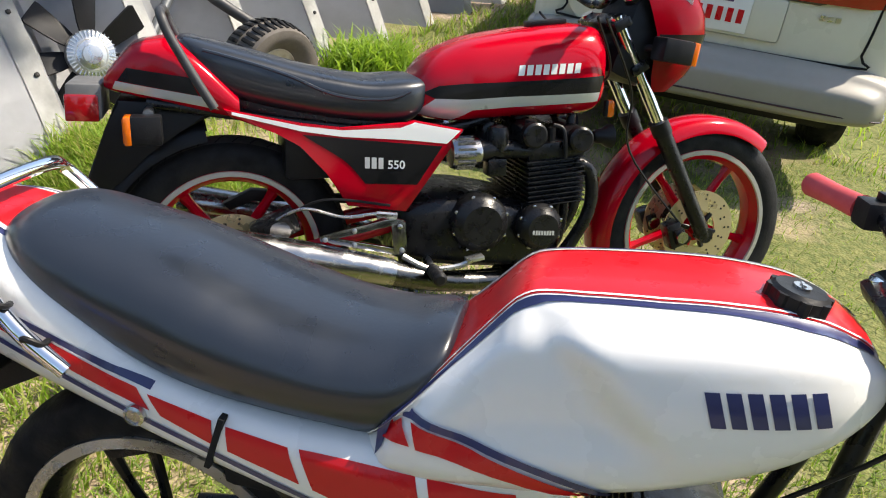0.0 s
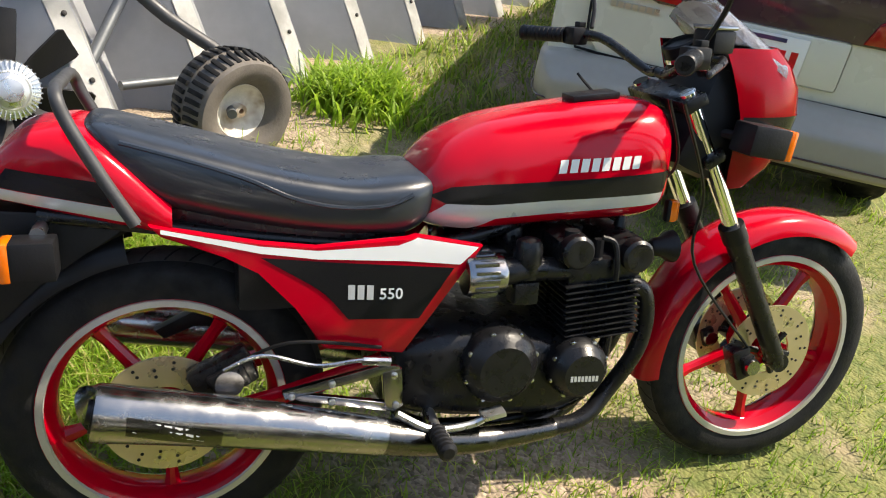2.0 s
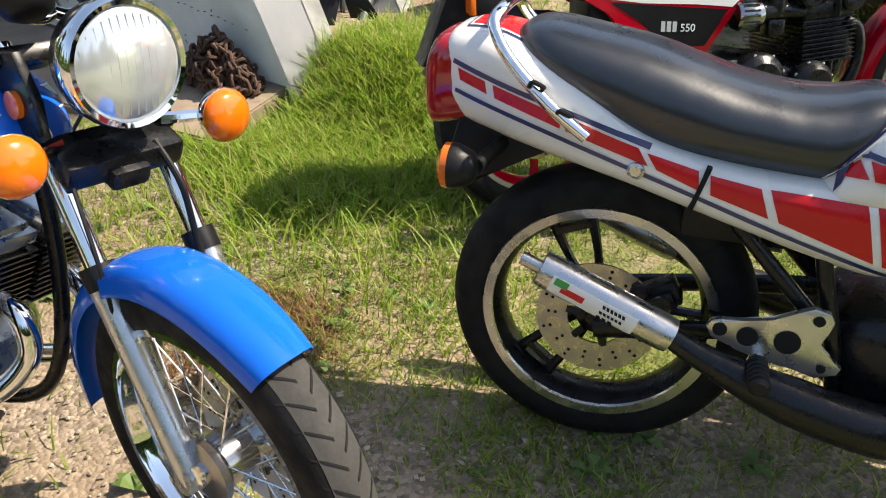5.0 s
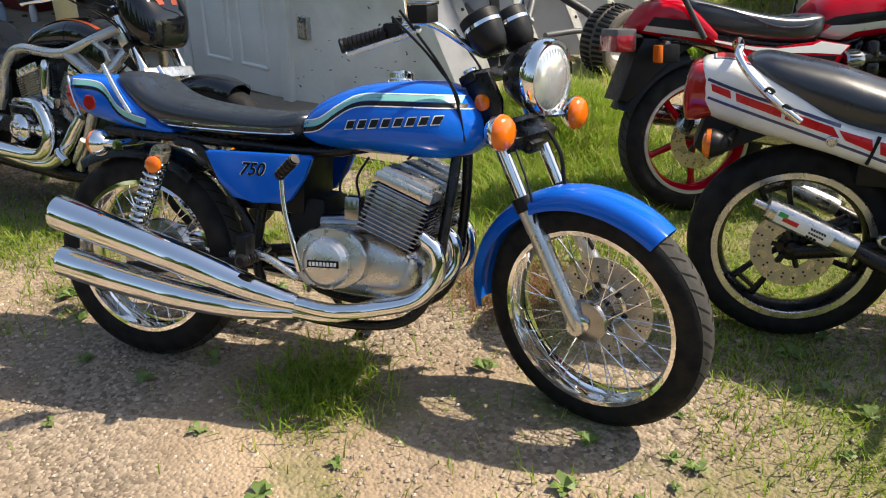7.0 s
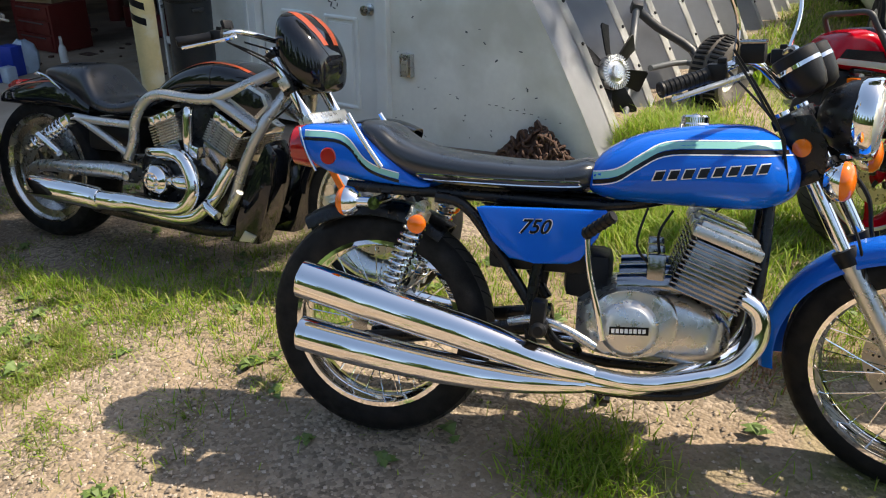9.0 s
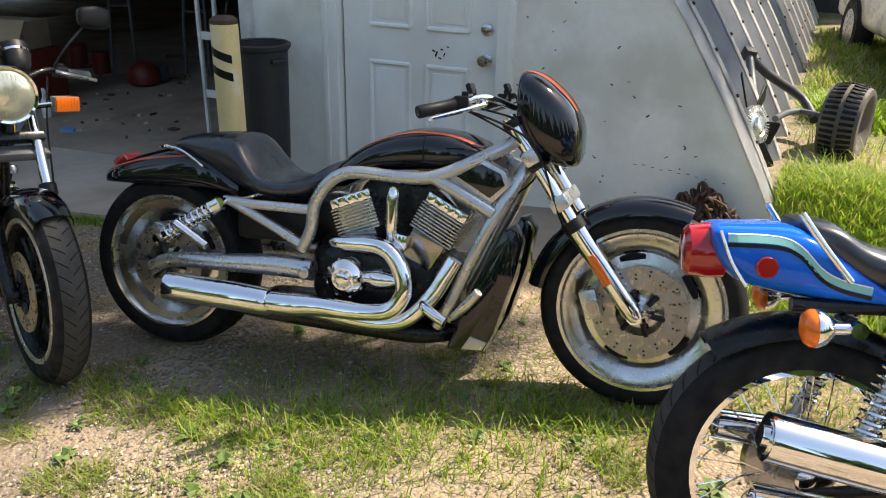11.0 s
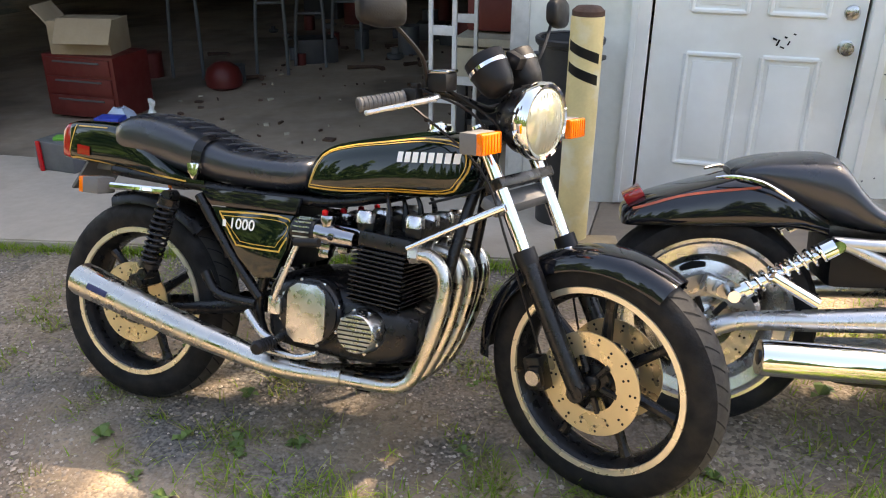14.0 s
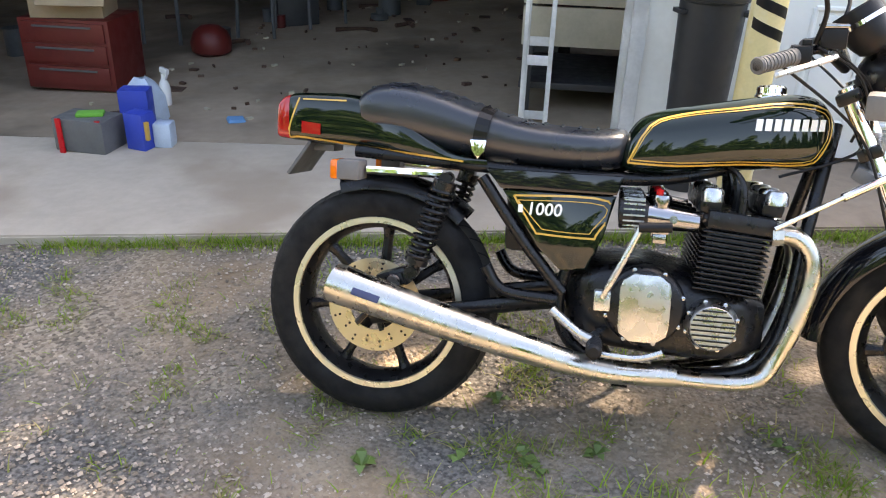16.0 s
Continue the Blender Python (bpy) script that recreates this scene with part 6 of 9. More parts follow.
    loft(bm, [(0.60, 0.46, 0.28, 0.1), (0.66, 0.5, 0.24, 0.15), (0.85, 0.5, 0.22, 0.16), (1.02, 0.48, 0.23, 0.14), (1.1, 0.42, 0.26, 0.1)], e=4)
    box(bm, (0.91, 0, 0.55), (0.26, 0.16, 0.3), bevel=0.03)
    part("crankcase", bm, ENGBLK, b)
    for x, z, t in ((0.775, 0.575, -20), (1.055, 0.575, 28)):
        fins(b, "cylinder", (x, 0, z), (0.155, 0.30, 0.10), 9, t, STEEL, rib=0.005)
        d = Vector((math.sin(radians(t)), 0, math.cos(radians(t))))
        c = Vector((x, 0, z)) + d * 0.065
        bm = bmesh.new()
        box(bm, c, (0.15, 0.29, 0.035), (0, t, 0), 0.008)
        for i in range(4):
            q = c + Vector((math.cos(radians(t)), 0, -math.sin(radians(t)))) * (-0.055 + 0.037 * i) + Vector((0, -0.143, 0))
            box(bm, q, (0.022, 0.012, 0.03), (0, t, 0), 0.004)
        part("cylinder_head", bm, CHROME, b)
        c = Vector((x, 0, z)) - d * 0.10
        bm = bmesh.new()
        box(bm, c, (0.11, 0.28, 0.11), (0, t, 0), 0.014, taper=1.15)
        part("cylinder_base", bm, PEWTER, b)
    pipe(b, "chrome_canister", [(0.915, -0.165, 0.69), (0.915, -0.17, 0.66), (0.912, -0.17, 0.56), (0.905, -0.165, 0.50)], [0.014, 0.022, 0.022, 0.012], CHROME)
    bm = bmesh.new()
    box(bm, (0.945, -0.165, 0.515), (0.045, 0.04, 0.055), (0, 10, 0), 0.01)
    part("pump_housing", bm, CHROME, b)
    c = cover(b, "clutch_cover", (0.765, -0.185, 0.385), 0.066, 0.045, CHROME, flat=0.6)
    cover(b, "cover_boss", (0.765, -0.225, 0.385), 0.028, 0.012, CHROME)
    bm = bmesh.new()
    loft(bm, [(0.83, 0.425, 0.34, 0.19), (0.87, 0.43, 0.335, 0.2), (0.93, 0.42, 0.345, 0.19), (0.97, 0.395, 0.36, 0.17)], e=3.2)
    part("cam_cover", bm, CHROME, b)
    # exhaust
    mf = pipe(b, "silencer", [(0.125, -0.25, 0.30), (0.14, -0.25, 0.30), (0.38, -0.25, 0.292), (0.50, -0.25, 0.286), (0.515, -0.25, 0.286)], [0.045, 0.05, 0.05, 0.047, 0.037], CHROME, n=30, k=4, label="chrome slash silencer")
    muffler_end(b, mf, (0.125, -0.25, 0.30), (-1, 0, 0.02), 0.048, ENGBLK)
    pipe(b, "header_pipe", [(0.50, -0.25, 0.286), (0.6, -0.25, 0.286), (0.68, -0.245, 0.29), (0.84, -0.235, 0.285), (0.93, -0.23, 0.30), (0.975, -0.225, 0.36), (0.965, -0.22, 0.43), (0.92, -0.215, 0.49), (0.85, -0.205, 0.505), (0.75, -0.19, 0.497), (0.71, -0.17, 0.495)], [0.038, 0.04, 0.034, 0.03, 0.03, 0.03, 0.03, 0.029, 0.027, 0.025, 0.022], CHROME, n=22, k=7)
    pipe(b, "header_pipe", [(0.62, -0.215, 0.27), (0.72, -0.225, 0.262), (0.88, -0.22, 0.25), (0.98, -0.21, 0.27), (1.06, -0.2, 0.35), (1.10, -0.19, 0.42), (1.13, -0.18, 0.475)], [0.03, 0.028, 0.028, 0.028, 0.028, 0.028, 0.026], CHROME, n=20, k=6)
    bm = bmesh.new()
    loft(bm, [(0.33, 0.235, 0.20, 0.14), (0.4, 0.24, 0.185, 0.16), (0.8, 0.24, 0.17, 0.17), (1.0, 0.23, 0.165, 0.16), (1.12, 0.22, 0.175, 0.1)], e=5)
    part("belly_pan", bm, FRAMEB, b)
    for s in (-1, 1):
        bm = bmesh.new()
        plate(bm, [(1.10, 0.17), (1.235, 0.175), (1.265, 0.25), (1.315, 0.42), (1.335, 0.54), (1.31, 0.59), (1.28, 0.58), (1.21, 0.42), (1.15, 0.27)], s * 0.18, s * 0.06, 0.026)
        sh = part("radiator_shroud", bm, BLACKP, b)
        bm = bmesh.new()
        plate(bm, [(1.16, 0.182), (1.23, 0.186), (1.245, 0.215), (1.19, 0.23)], s * 0.184, s * 0.165, 0.004)
        part("shroud_tip", bm, SILV, sh)
    pipe(b, "footpeg", [(1.03, -0.17, 0.33), (1.06, -0.25, 0.325), (1.13, -0.27, 0.295)], [0.016, 0.018, 0.018], CHROME)
    pipe(b, "brake_pedal", [(1.13, -0.23, 0.29), (1.19, -0.25, 0.35), (1.23, -0.26, 0.40)], [0.01, 0.016, 0.014], ALU)
    # front
    fork(b, (1.265, 0.925), (1.50, 0.585), (F - 0.015, 0.335), 0.105, CHROME, CHROME, 0.023)
    bm = bmesh.new()
    box(bm, (1.345, 0, 0.805), (0.05, 0.28, 0.05), (0, -34, 0), 0.012)
    box(bm, (1.44, 0, 0.67), (0.06, 0.27, 0.05), (0, -34, 0), 0.012)
    part("fork_clamp", bm, ALU, b)
    lamp_box(b, "fork_reflector", (1.57, -0.135, 0.47), (0.012, 0.012, 0.11), AMBER, AMBER, 1, (0, -34, 0))
    bm = bmesh.new()
    arc_sheet(bm, F, 0.325, 0.372, 68, 170, 0.075, 0.05, ends=0.85)
    part("front_mudguard", bm, BLACKP, b)
    cowl = body(b, "headlamp_cowl", [(1.285, 1.045, 0.91, 0.09), (1.30, 1.068, 0.86, 0.12), (1.36, 1.055, 0.805, 0.14), (1.43, 1.0, 0.775, 0.13), (1.475, 0.935, 0.78, 0.10), (1.488, 0.895, 0.81, 0.06)], BLACKP, "glossy black bikini cowl with orange stripes", e=3.2)
    for s in (-1, 1):
        sticker_top(cowl, [(1.295, s * 0.055, s * 0.02), (1.36, s * 0.075, s * 0.03), (1.42, s * 0.07, s * 0.03), (1.465, s * 0.05, s * 0.02)], ORANGED, nv=4)
    headlamp(b, (1.425, 0, 0.845), 0.068, GLASS, ENGBLK, 25)
    handlebar(b, (1.265, 0, 0.955), (1.06, 0.38, 0.94), PLASTIC, CHROME, CHROME, rise=(1.22, 0.22, 0.985), reservoir=False, plain=True)
    for s in (-1, 1):
        bm = bmesh.new()
        tube(bm, [(1.19, s * 0.25, 0.965), (1.19, s * 0.24, 0.995), (1.185, s * 0.245, 1.005)], 0.006, n=8)
        box(bm, (1.18, s * 0.25, 1.01), (0.018, 0.055, 0.032), (0, -20, 0), 0.008)
        part("small_mirror", bm, PLASTIC, b)
    cables(b, [[(1.15, -0.22, 0.95), (1.3, -0.13, 0.86), (1.36, -0.1, 0.75), (1.25, -0.1, 0.65)], [(1.15, -0.22, 0.95), (1.35, -0.14, 0.85), (1.46, -0.13, 0.6), (F - 0.1, -0.1, 0.42)], [(1.2, -0.18, 0.95), (1.33, -0.1, 0.9), (1.3, -0.06, 0.8)]])
    bm = bmesh.new()
    box(bm, (0.46, 0, 0.53), (0.3, 0.24, 0.14), bevel=0.03)
    part("battery_box", bm, PLASTIC, b)
    caliper(b, (0.02, -0.12, 0.46), 1.0, 20, ALU)
    caliper(b, (F - 0.15, -0.10, 0.36), 1.1, 70, ALU)
    stand(b, 0.7, 12)
    settle(b, 0.0, -0.012)
    return b


def green_bike():
    b = thing("motorcycle", "black-green motorcycle with gold pinstripes and four chrome header pipes", "motorcycle", bike_pose(-6.157, 0.067, -4.7, 17.0), "parked motorcycles")
    F = 1.498
    wheel(b, "rear_wheel", 0, 0.33, 0.235, 0.135, "cast", ENGBLK, [(-0.075, 0.13, 0.07, BRASSD)], ENGBLK, 7)
    wheel(b, "front_wheel", F, 0.335, 0.248, 0.115, "cast", ENGBLK, [(-0.065, 0.14, 0.075, BRASSD), (0.065, 0.14, 0.075, BRASSD)], ENGBLK, 7)
    for x, r, rm, w in ((0, 0.33, 0.235, 0.135), (F, 0.335, 0.248, 0.115)):
        for s in (-1, 1):
            y = s * (w * 0.42 + 0.006)
            bm = bmesh.new()
            lathe(bm, [(rm + 0.007, y - 0.002 * s), (rm + 0.006, y + 0.002 * s), (rm - 0.009, y + 0.002 * s), (rm - 0.011, y - 0.004 * s)], (x, 0, r), n=56, closed=True)
            part("rim_band", bm, GOLDM, b, "gold polished rim edge")
    tank = body(b, "fuel_tank", [(0.625, 0.80, 0.77, 0.09), (0.64, 0.85, 0.757, 0.125), (0.68, 0.90, 0.753, 0.145), (0.76, 0.925, 0.757, 0.16), (0.88, 0.947, 0.775, 0.165), (1.0, 0.967, 0.783, 0.155), (1.075, 0.96, 0.79, 0.125), (1.115, 0.92, 0.82, 0.08), (1.13, 0.89, 0.85, 0.03)], GREENP, e=3.4, m=0.42)
    for s in (-1, 1):
        out = [(0.645, 0.785), (0.76, 0.785), (0.9, 0.797), (1.05, 0.803), (1.085, 0.83), (1.105, 0.88), (1.09, 0.93), (1.0, 0.942), (0.88, 0.925), (0.76, 0.905), (0.69, 0.875), (0.645, 0.785)]
        sticker(tank, ribbon(out, 0.0045, 3), GOLDD, side=s)
        sticker(tank, ribbon([(x + (0.87 - x) * 0.035, z + (0.86 - z) * 0.10) for x, z in out], 0.0022, 3), GOLDD, side=s)
    sticker(tank, bars(0.925, 0.876, 1.09, 0.882, 0.027, 8, 0.002), WHITED, "maker_mark", step=0.01)
    cap(b, (0.98, 0, 0.96), 0.036, CHROME)
    seat = body(b, "seat", [(-0.085, 0.865, 0.84, 0.07), (-0.06, 0.91, 0.825, 0.115), (-0.02, 0.945, 0.812, 0.138), (0.05, 0.957, 0.80, 0.146), (0.15, 0.943, 0.785, 0.148), (0.26, 0.908, 0.768, 0.148), (0.40, 0.872, 0.757, 0.15), (0.55, 0.862, 0.752, 0.145), (0.625, 0.865, 0.765, 0.125), (0.645, 0.85, 0.79, 0.09)], VINYL, "black vinyl saddle with chrome buckled strap", e=3.0, m=0.6)
    bm = bmesh.new()
    for i in range(14):
        x = -0.02 + 0.045 * i
        tube(bm, [(x, -0.09, seat_top(seat, x, -0.09)), (x, 0, seat_top(seat, x, 0) + 0.001), (x, 0.09, seat_top(seat, x, 0.09))], 0.004, n=6, k=4)
    tiny(part("seat_piping", bm, VINYL, seat))
    sticker(seat, ribbon([(0.275, 0.775), (0.28, 0.83), (0.29, 0.88), (0.30, 0.9)], 0.034), BLACKD, "seat_strap", lift=0.009)
    bm = bmesh.new()
    plate(bm, [(0.257, 0.822), (0.300, 0.822), (0.296, 0.795), (0.279, 0.774), (0.262, 0.795)], -0.168, -0.148, 0.004)
    part("strap_buckle", bm, CHROME, b)
    tail = body(b, "tail_cowl", [(-0.256, 0.905, 0.795, 0.10), (-0.25, 0.912, 0.793, 0.105), (-0.22, 0.92, 0.79, 0.112), (-0.06, 0.918, 0.783, 0.128), (0.05, 0.88, 0.772, 0.14), (0.2, 0.79, 0.758, 0.145), (0.30, 0.775, 0.755, 0.14)], GREENP, e=6, m=0.5)
    for s in (-1, 1):
        sticker(tail, ribbon([(-0.215, 0.905), (-0.245, 0.81), (-0.2, 0.803), (0.0, 0.786), (0.24, 0.765)], 0.005, 6), GOLDD, side=s)
        sticker(tail, ribbon([(-0.205, 0.902), (-0.08, 0.902)], 0.0035), GOLDD, side=s)
        sticker(tail, [((-0.205, 0.845), (-0.15, 0.84), (-0.15, 0.812), (-0.205, 0.815))], REDL, "side_reflector", side=s, lift=0.004)
    bm = bmesh.new()
    loft(bm, [(-0.283, 0.875, 0.80, 0.095), (-0.278, 0.895, 0.796, 0.102), (-0.262, 0.91, 0.794, 0.106), (-0.245, 0.914, 0.793, 0.108)], e=7)
    part("tail_lamp", bm, REDL, b)
    bm = bmesh.new()
    box(bm, (-0.225, 0, 0.745), (0.01, 0.17, 0.11), (0, 35, 0), 0.003)
    box(bm, (-0.17, 0, 0.775), (0.06, 0.08, 0.02), bevel=0.004)
    part("plate_holder", bm, GREYPIPE, b)
    for s in (-1, 1):
        bm = bmesh.new()
        plate(bm, [(0.30, 0.752), (0.64, 0.752), (0.625, 0.705), (0.34, 0.705)], s * 0.16, s * 0.14, 0.006)
        part("upper_panel", bm, BLACKP, b)
        bm = bmesh.new()
        plate(bm, [(0.345, 0.702), (0.625, 0.702), (0.60, 0.60), (0.565, 0.515), (0.50, 0.51), (0.44, 0.565)], s * 0.162, s * 0.14, 0.007)
        sp = part("side_panel", bm, GREENP, b)
        for d, w in ((0.0, 0.005), (0.011, 0.0022)):
            sticker(sp, ribbon([(0.375 + d, 0.69 - d), (0.606 - d, 0.69 - d), (0.583 - d, 0.605 + d), (0.565 - d, 0.595 + d), (0.45 + d, 0.598 + d), (0.43 + d, 0.608 + d), (0.375 + d, 0.69 - d)], w, 5), GOLDD, side=s)
        if s < 0:
            sticker(sp, bars(0.372, 0.650, 0.404, 0.648, 0.02, 2), WHITED, "model_mark", lift=0.002)
            writing(sp, "1000", 0.408, 0.645, 0.044, WHITED, shear=0.1, lift=0.002)
        lamp_box(b, "rear_indicator", (-0.035, s * 0.2, 0.732), (0.06, 0.075, 0.05), AMBER, GREYPL, -1)
        bm = bmesh.new()
        tube(bm, [(0.0, s * 0.19, 0.732), (0.10, s * 0.165, 0.73), (0.19, s * 0.155, 0.73)], 0.011, n=8)
        part("indicator_stem", bm, CHROME, b)
        shock(b, (0.125, 0.475), (0.205, 0.72), s * 0.17, ENGBLK, ENGBLK, 0.029, 11)
        lamp_box(b, "front_indicator", (1.235, s * 0.205, 0.975), (0.055, 0.085, 0.055), AMBER, GREYPL, 1)
        bm = bmesh.new()
        tube(bm, [(1.225, s * 0.09, 0.965), (1.23, s * 0.17, 0.973)], 0.010, n=8, k=1)
        part("indicator_stem", bm, CHROME, b)
    # engine
    bm = bmesh.new()
    loft(bm, [(0.52, 0.5, 0.34, 0.1), (0.58, 0.53, 0.32, 0.16), (0.72, 0.54, 0.31, 0.18), (0.9, 0.5, 0.31, 0.18), (1.0, 0.46, 0.33, 0.12)], e=5)
    part("crankcase", bm, ENGBLK, b)
    cv = cover(b, "clutch_cover", (0.71, -0.18, 0.445), 0.098, 0.035, ENGBLK, flat=0.9)
    bm = bmesh.new()
    plate(bm, [(0.65, 0.40), (0.655, 0.38), (0.68, 0.362), (0.74, 0.362), (0.765, 0.38), (0.77, 0.40), (0.77, 0.49), (0.765, 0.51), (0.74, 0.528), (0.68, 0.528), (0.655, 0.51), (0.65, 0.49)], -0.224, -0.205, 0.004)
    part("polished_lid", bm, STEEL, cv, "polished metal clutch lid")
    ac = cover(b, "alternator_cover", (0.868, -0.175, 0.415), 0.063, 0.06, STEEL, flat=0.86)
    bm = bmesh.new()
    for i in range(8):
        z = -0.042 + 0.012 * i
        box(bm, (0.868, -0.236, 0.415 + z), (2 * math.sqrt(0.05 ** 2 - z * z), 0.003, 0.004))
    tiny(part("cover_groove", bm, ENGBLK, ac))
    fins(b, "cylinder_block", (0.90, 0, 0.565), (0.155, 0.40, 0.15), 12, 5, ENGBLK)
    bm = bmesh.new()
    box(bm, (0.915, 0, 0.66), (0.155, 0.38, 0.045), (0, 5, 0), 0.01)
    box(bm, (0.845, 0, 0.70), (0.055, 0.33, 0.05), (0, 5, 0), 0.018)
    box(bm, (0.985, 0, 0.70), (0.055, 0.33, 0.05), (0, 5, 0), 0.018)
    head = part("cylinder_head", bm, ENGBLK, b)
    for y in (-0.165, -0.055, 0.055, 0.165):
        for x in (0.846, 0.99):
            bm = bmesh.new()
            lathe(bm, [(0.026, -0.02), (0.026, 0.004), (0.021, 0.012), (0.003, 0.014)], (x, y, 0.727), n=18, axis="z")
            part("cam_cap", bm, STEEL, head)
        bm = bmesh.new()
        tube(bm, [(0.915, y, 0.675), (0.915, y, 0.735), (0.90, y * 0.9, 0.775), (0.86, y * 0.6, 0.80)], [0.011, 0.009, 0.005, 0.005], n=8)
        part("plug_lead", bm, FRAMEB, b)
        bm = bmesh.new()
        tube(bm, [(0.82, y, 0.655), (0.75, y, 0.66), (0.70, y, 0.665)], [0.024, 0.03, 0.028], n=12)
        lathe(bm, [(0.003, 0.715), (0.02, 0.714), (0.023, 0.705), (0.019, 0.69), (0.019, 0.655)], (0.732, y, 0), n=18, axis="z")
        box(bm, (0.732, y, 0.632), (0.042, 0.042, 0.022), bevel=0.005)
        box(bm, (0.732, y, 0.612), (0.034, 0.036, 0.03), bevel=0.009)
        tube(bm, [(0.76, y - 0.02, 0.66), (0.76, y - 0.034, 0.66)], 0.010, n=10, k=1)
        carb = part("carburettor", bm, PEWTER, b)
        bm = bmesh.new()
        lathe(bm, [(0.008, 0.712), (0.009, 0.726), (0.003, 0.73)], (0.725, y - 0.006, 0), n=12, axis="z")
        part("choke_knob", bm, REDD, carb)
        bm = bmesh.new()
        tube(bm, [(0.70, y, 0.665), (0.695, y, 0.665), (0.64, y, 0.665), (0.635, y, 0.665)], [0.028, 0.034, 0.038, 0.032], n=16, k=2)
        af = part("air_filter", bm, ENGBLK, b)
        bm = bmesh.new()
        for i in range(16):
            a = 2 * math.pi * i / 16
            box(bm, (0.668, y + 0.0365 * math.cos(a), 0.665 + 0.0365 * math.sin(a)), (0.05, 0.004, 0.004))
        tiny(part("filter_pleat", bm, STEEL, af))
        pipe(b, "header_pipe", [(0.99, y, 0.64), (1.05, y, 0.63), (1.085, y, 0.57), (1.07, y, 0.46), (1.03, y * 0.9 - 0.01, 0.34), (0.98, y * 0.8 - 0.03, 0.275), (0.85, y * 0.4 - 0.09, 0.262), (0.74, -0.15 + y * 0.1, 0.27)], 0.0205, TITAN, n=16, label="heat-tinted chrome header pipe")
        bm = bmesh.new()
        tube(bm, [(0.985, y, 0.638), (1.01, y, 0.64)], 0.028, n=8, k=1)
        part("header_flange", bm, ALU, b)
    mf = pipe(b, "silencer", [(0.80, -0.16, 0.268), (0.62, -0.185, 0.272), (0.45, -0.205, 0.31), (0.25, -0.22, 0.36), (-0.035, -0.225, 0.434), (-0.065, -0.225, 0.442)], [0.027, 0.03, 0.036, 0.043, 0.052, 0.05], TITAN, n=28, label="conical polished megaphone silencer")
    muffler_end(b, mf, (-0.065, -0.225, 0.442), (-0.96, 0, 0.28), 0.05, ENGBLK)
    sticker(mf, [((0.0, 0.444), (0.07, 0.425), (0.064, 0.408), (-0.006, 0.427))], NAVY, "badge")
    bm = bmesh.new()
    tube(bm, [(0.61, -0.225, 0.465), (0.625, -0.235, 0.5), (0.66, -0.24, 0.58), (0.685, -0.24, 0.64)], 0.008, n=10)
    box(bm, (0.61, -0.21, 0.455), (0.04, 0.03, 0.05), bevel=0.006)
    ks = part("kick_start", bm, ALU, b)
    bm = bmesh.new()
    tube(bm, [(0.68, -0.245, 0.642), (0.755, -0.25, 0.648)], 0.012, n=10, k=1)
    tiny(part("pedal_rubber", bm, PLASTIC, ks))
    footpeg(b, (0.60, -0.2, 0.345))
    pipe(b, "footpeg_bracket", [(0.49, -0.17, 0.41), (0.56, -0.2, 0.365), (0.61, -0.21, 0.35)], 0.012, ALU)
    pipe(b, "brake_pedal", [(0.60, -0.225, 0.325), (0.70, -0.235, 0.325), (0.76, -0.235, 0.345)], 0.008, ALU)
    fork(b, (1.155, 1.0), (1.325, 0.655), (F - 0.015, 0.345), 0.1, CHROME, ENGBLK, 0.019)
    bm = bmesh.new()
    box(bm, (1.225, 0, 0.80), (0.06, 0.28, 0.035), (0, 26, 0), 0.01)
    part("fork_brace", bm, GREYPL, b)
    bm = bmesh.new()
    tube(bm, [(1.225, -0.15, 0.785), (1.13, -0.17, 0.735)], 0.0105, n=10, k=1)
    tube(bm, [(1.13, -0.17, 0.735), (0.985, -0.2, 0.655)], 0.006, n=10, k=1)
    part("steering_damper", bm, CHROME, b)
    headlamp(b, (1.29, 0, 1.012), 0.099, YELLOWL, ENGBLK, 3)
    gauges(b, (1.155, 1.16), -35, 0.055, 0.068)
    bm = bmesh.new()
    box(bm, (1.2, 0, 1.165), (0.05, 0.035, 0.035), (0, 25, 0), 0.006)
    part("warning_lamps", bm, PLASTIC, b)
    handlebar(b, (1.14, 0, 1.04), (1.0, 0.38, 1.065), GREYGRIP, FRAMEB, ALU, rise=(1.10, 0.19, 1.09), mirror=(1.09, 0.35, 1.26), mirror_mat=PLASTIC)
    bm = bmesh.new()
    arc_sheet(bm, F, 0.335, 0.378, 58, 178, 0.075, 0.05, ends=0.85)
    part("front_mudguard", bm, BLACKP, b)
    caliper(b, (F - 0.145, -0.085, 0.36), 1.1, 75)
    caliper(b, (F - 0.145, 0.085, 0.36), 1.1, 75)
    caliper(b, (0.06, -0.1, 0.44), 1.0, -20)
    swingarm(b, 0.5, 0.42, 0.0, 0.33, FRAMEB, 0.105, 0.021)
    frame_tubes(b, [[(1.13, 0.03, 0.9), (1.08, 0.09, 0.65), (1.03, 0.12, 0.36), (0.9, 0.12, 0.27), (0.6, 0.12, 0.28), (0.5, 0.13, 0.42), (0.58, 0.12, 0.7)], [(1.13, 0.03, 0.88), (0.8, 0.09, 0.76), (0.5, 0.12, 0.745), (-0.05, 0.12, 0.775)], [(0.51, 0.14, 0.45), (0.40, 0.145, 0.58), (0.29, 0.145, 0.73)], [(0.5, 0.14, 0.43), (0.36, 0.13, 0.44), (0.31, 0.13, 0.5)]], FRAMEB, 0.016)
    bm = bmesh.new()
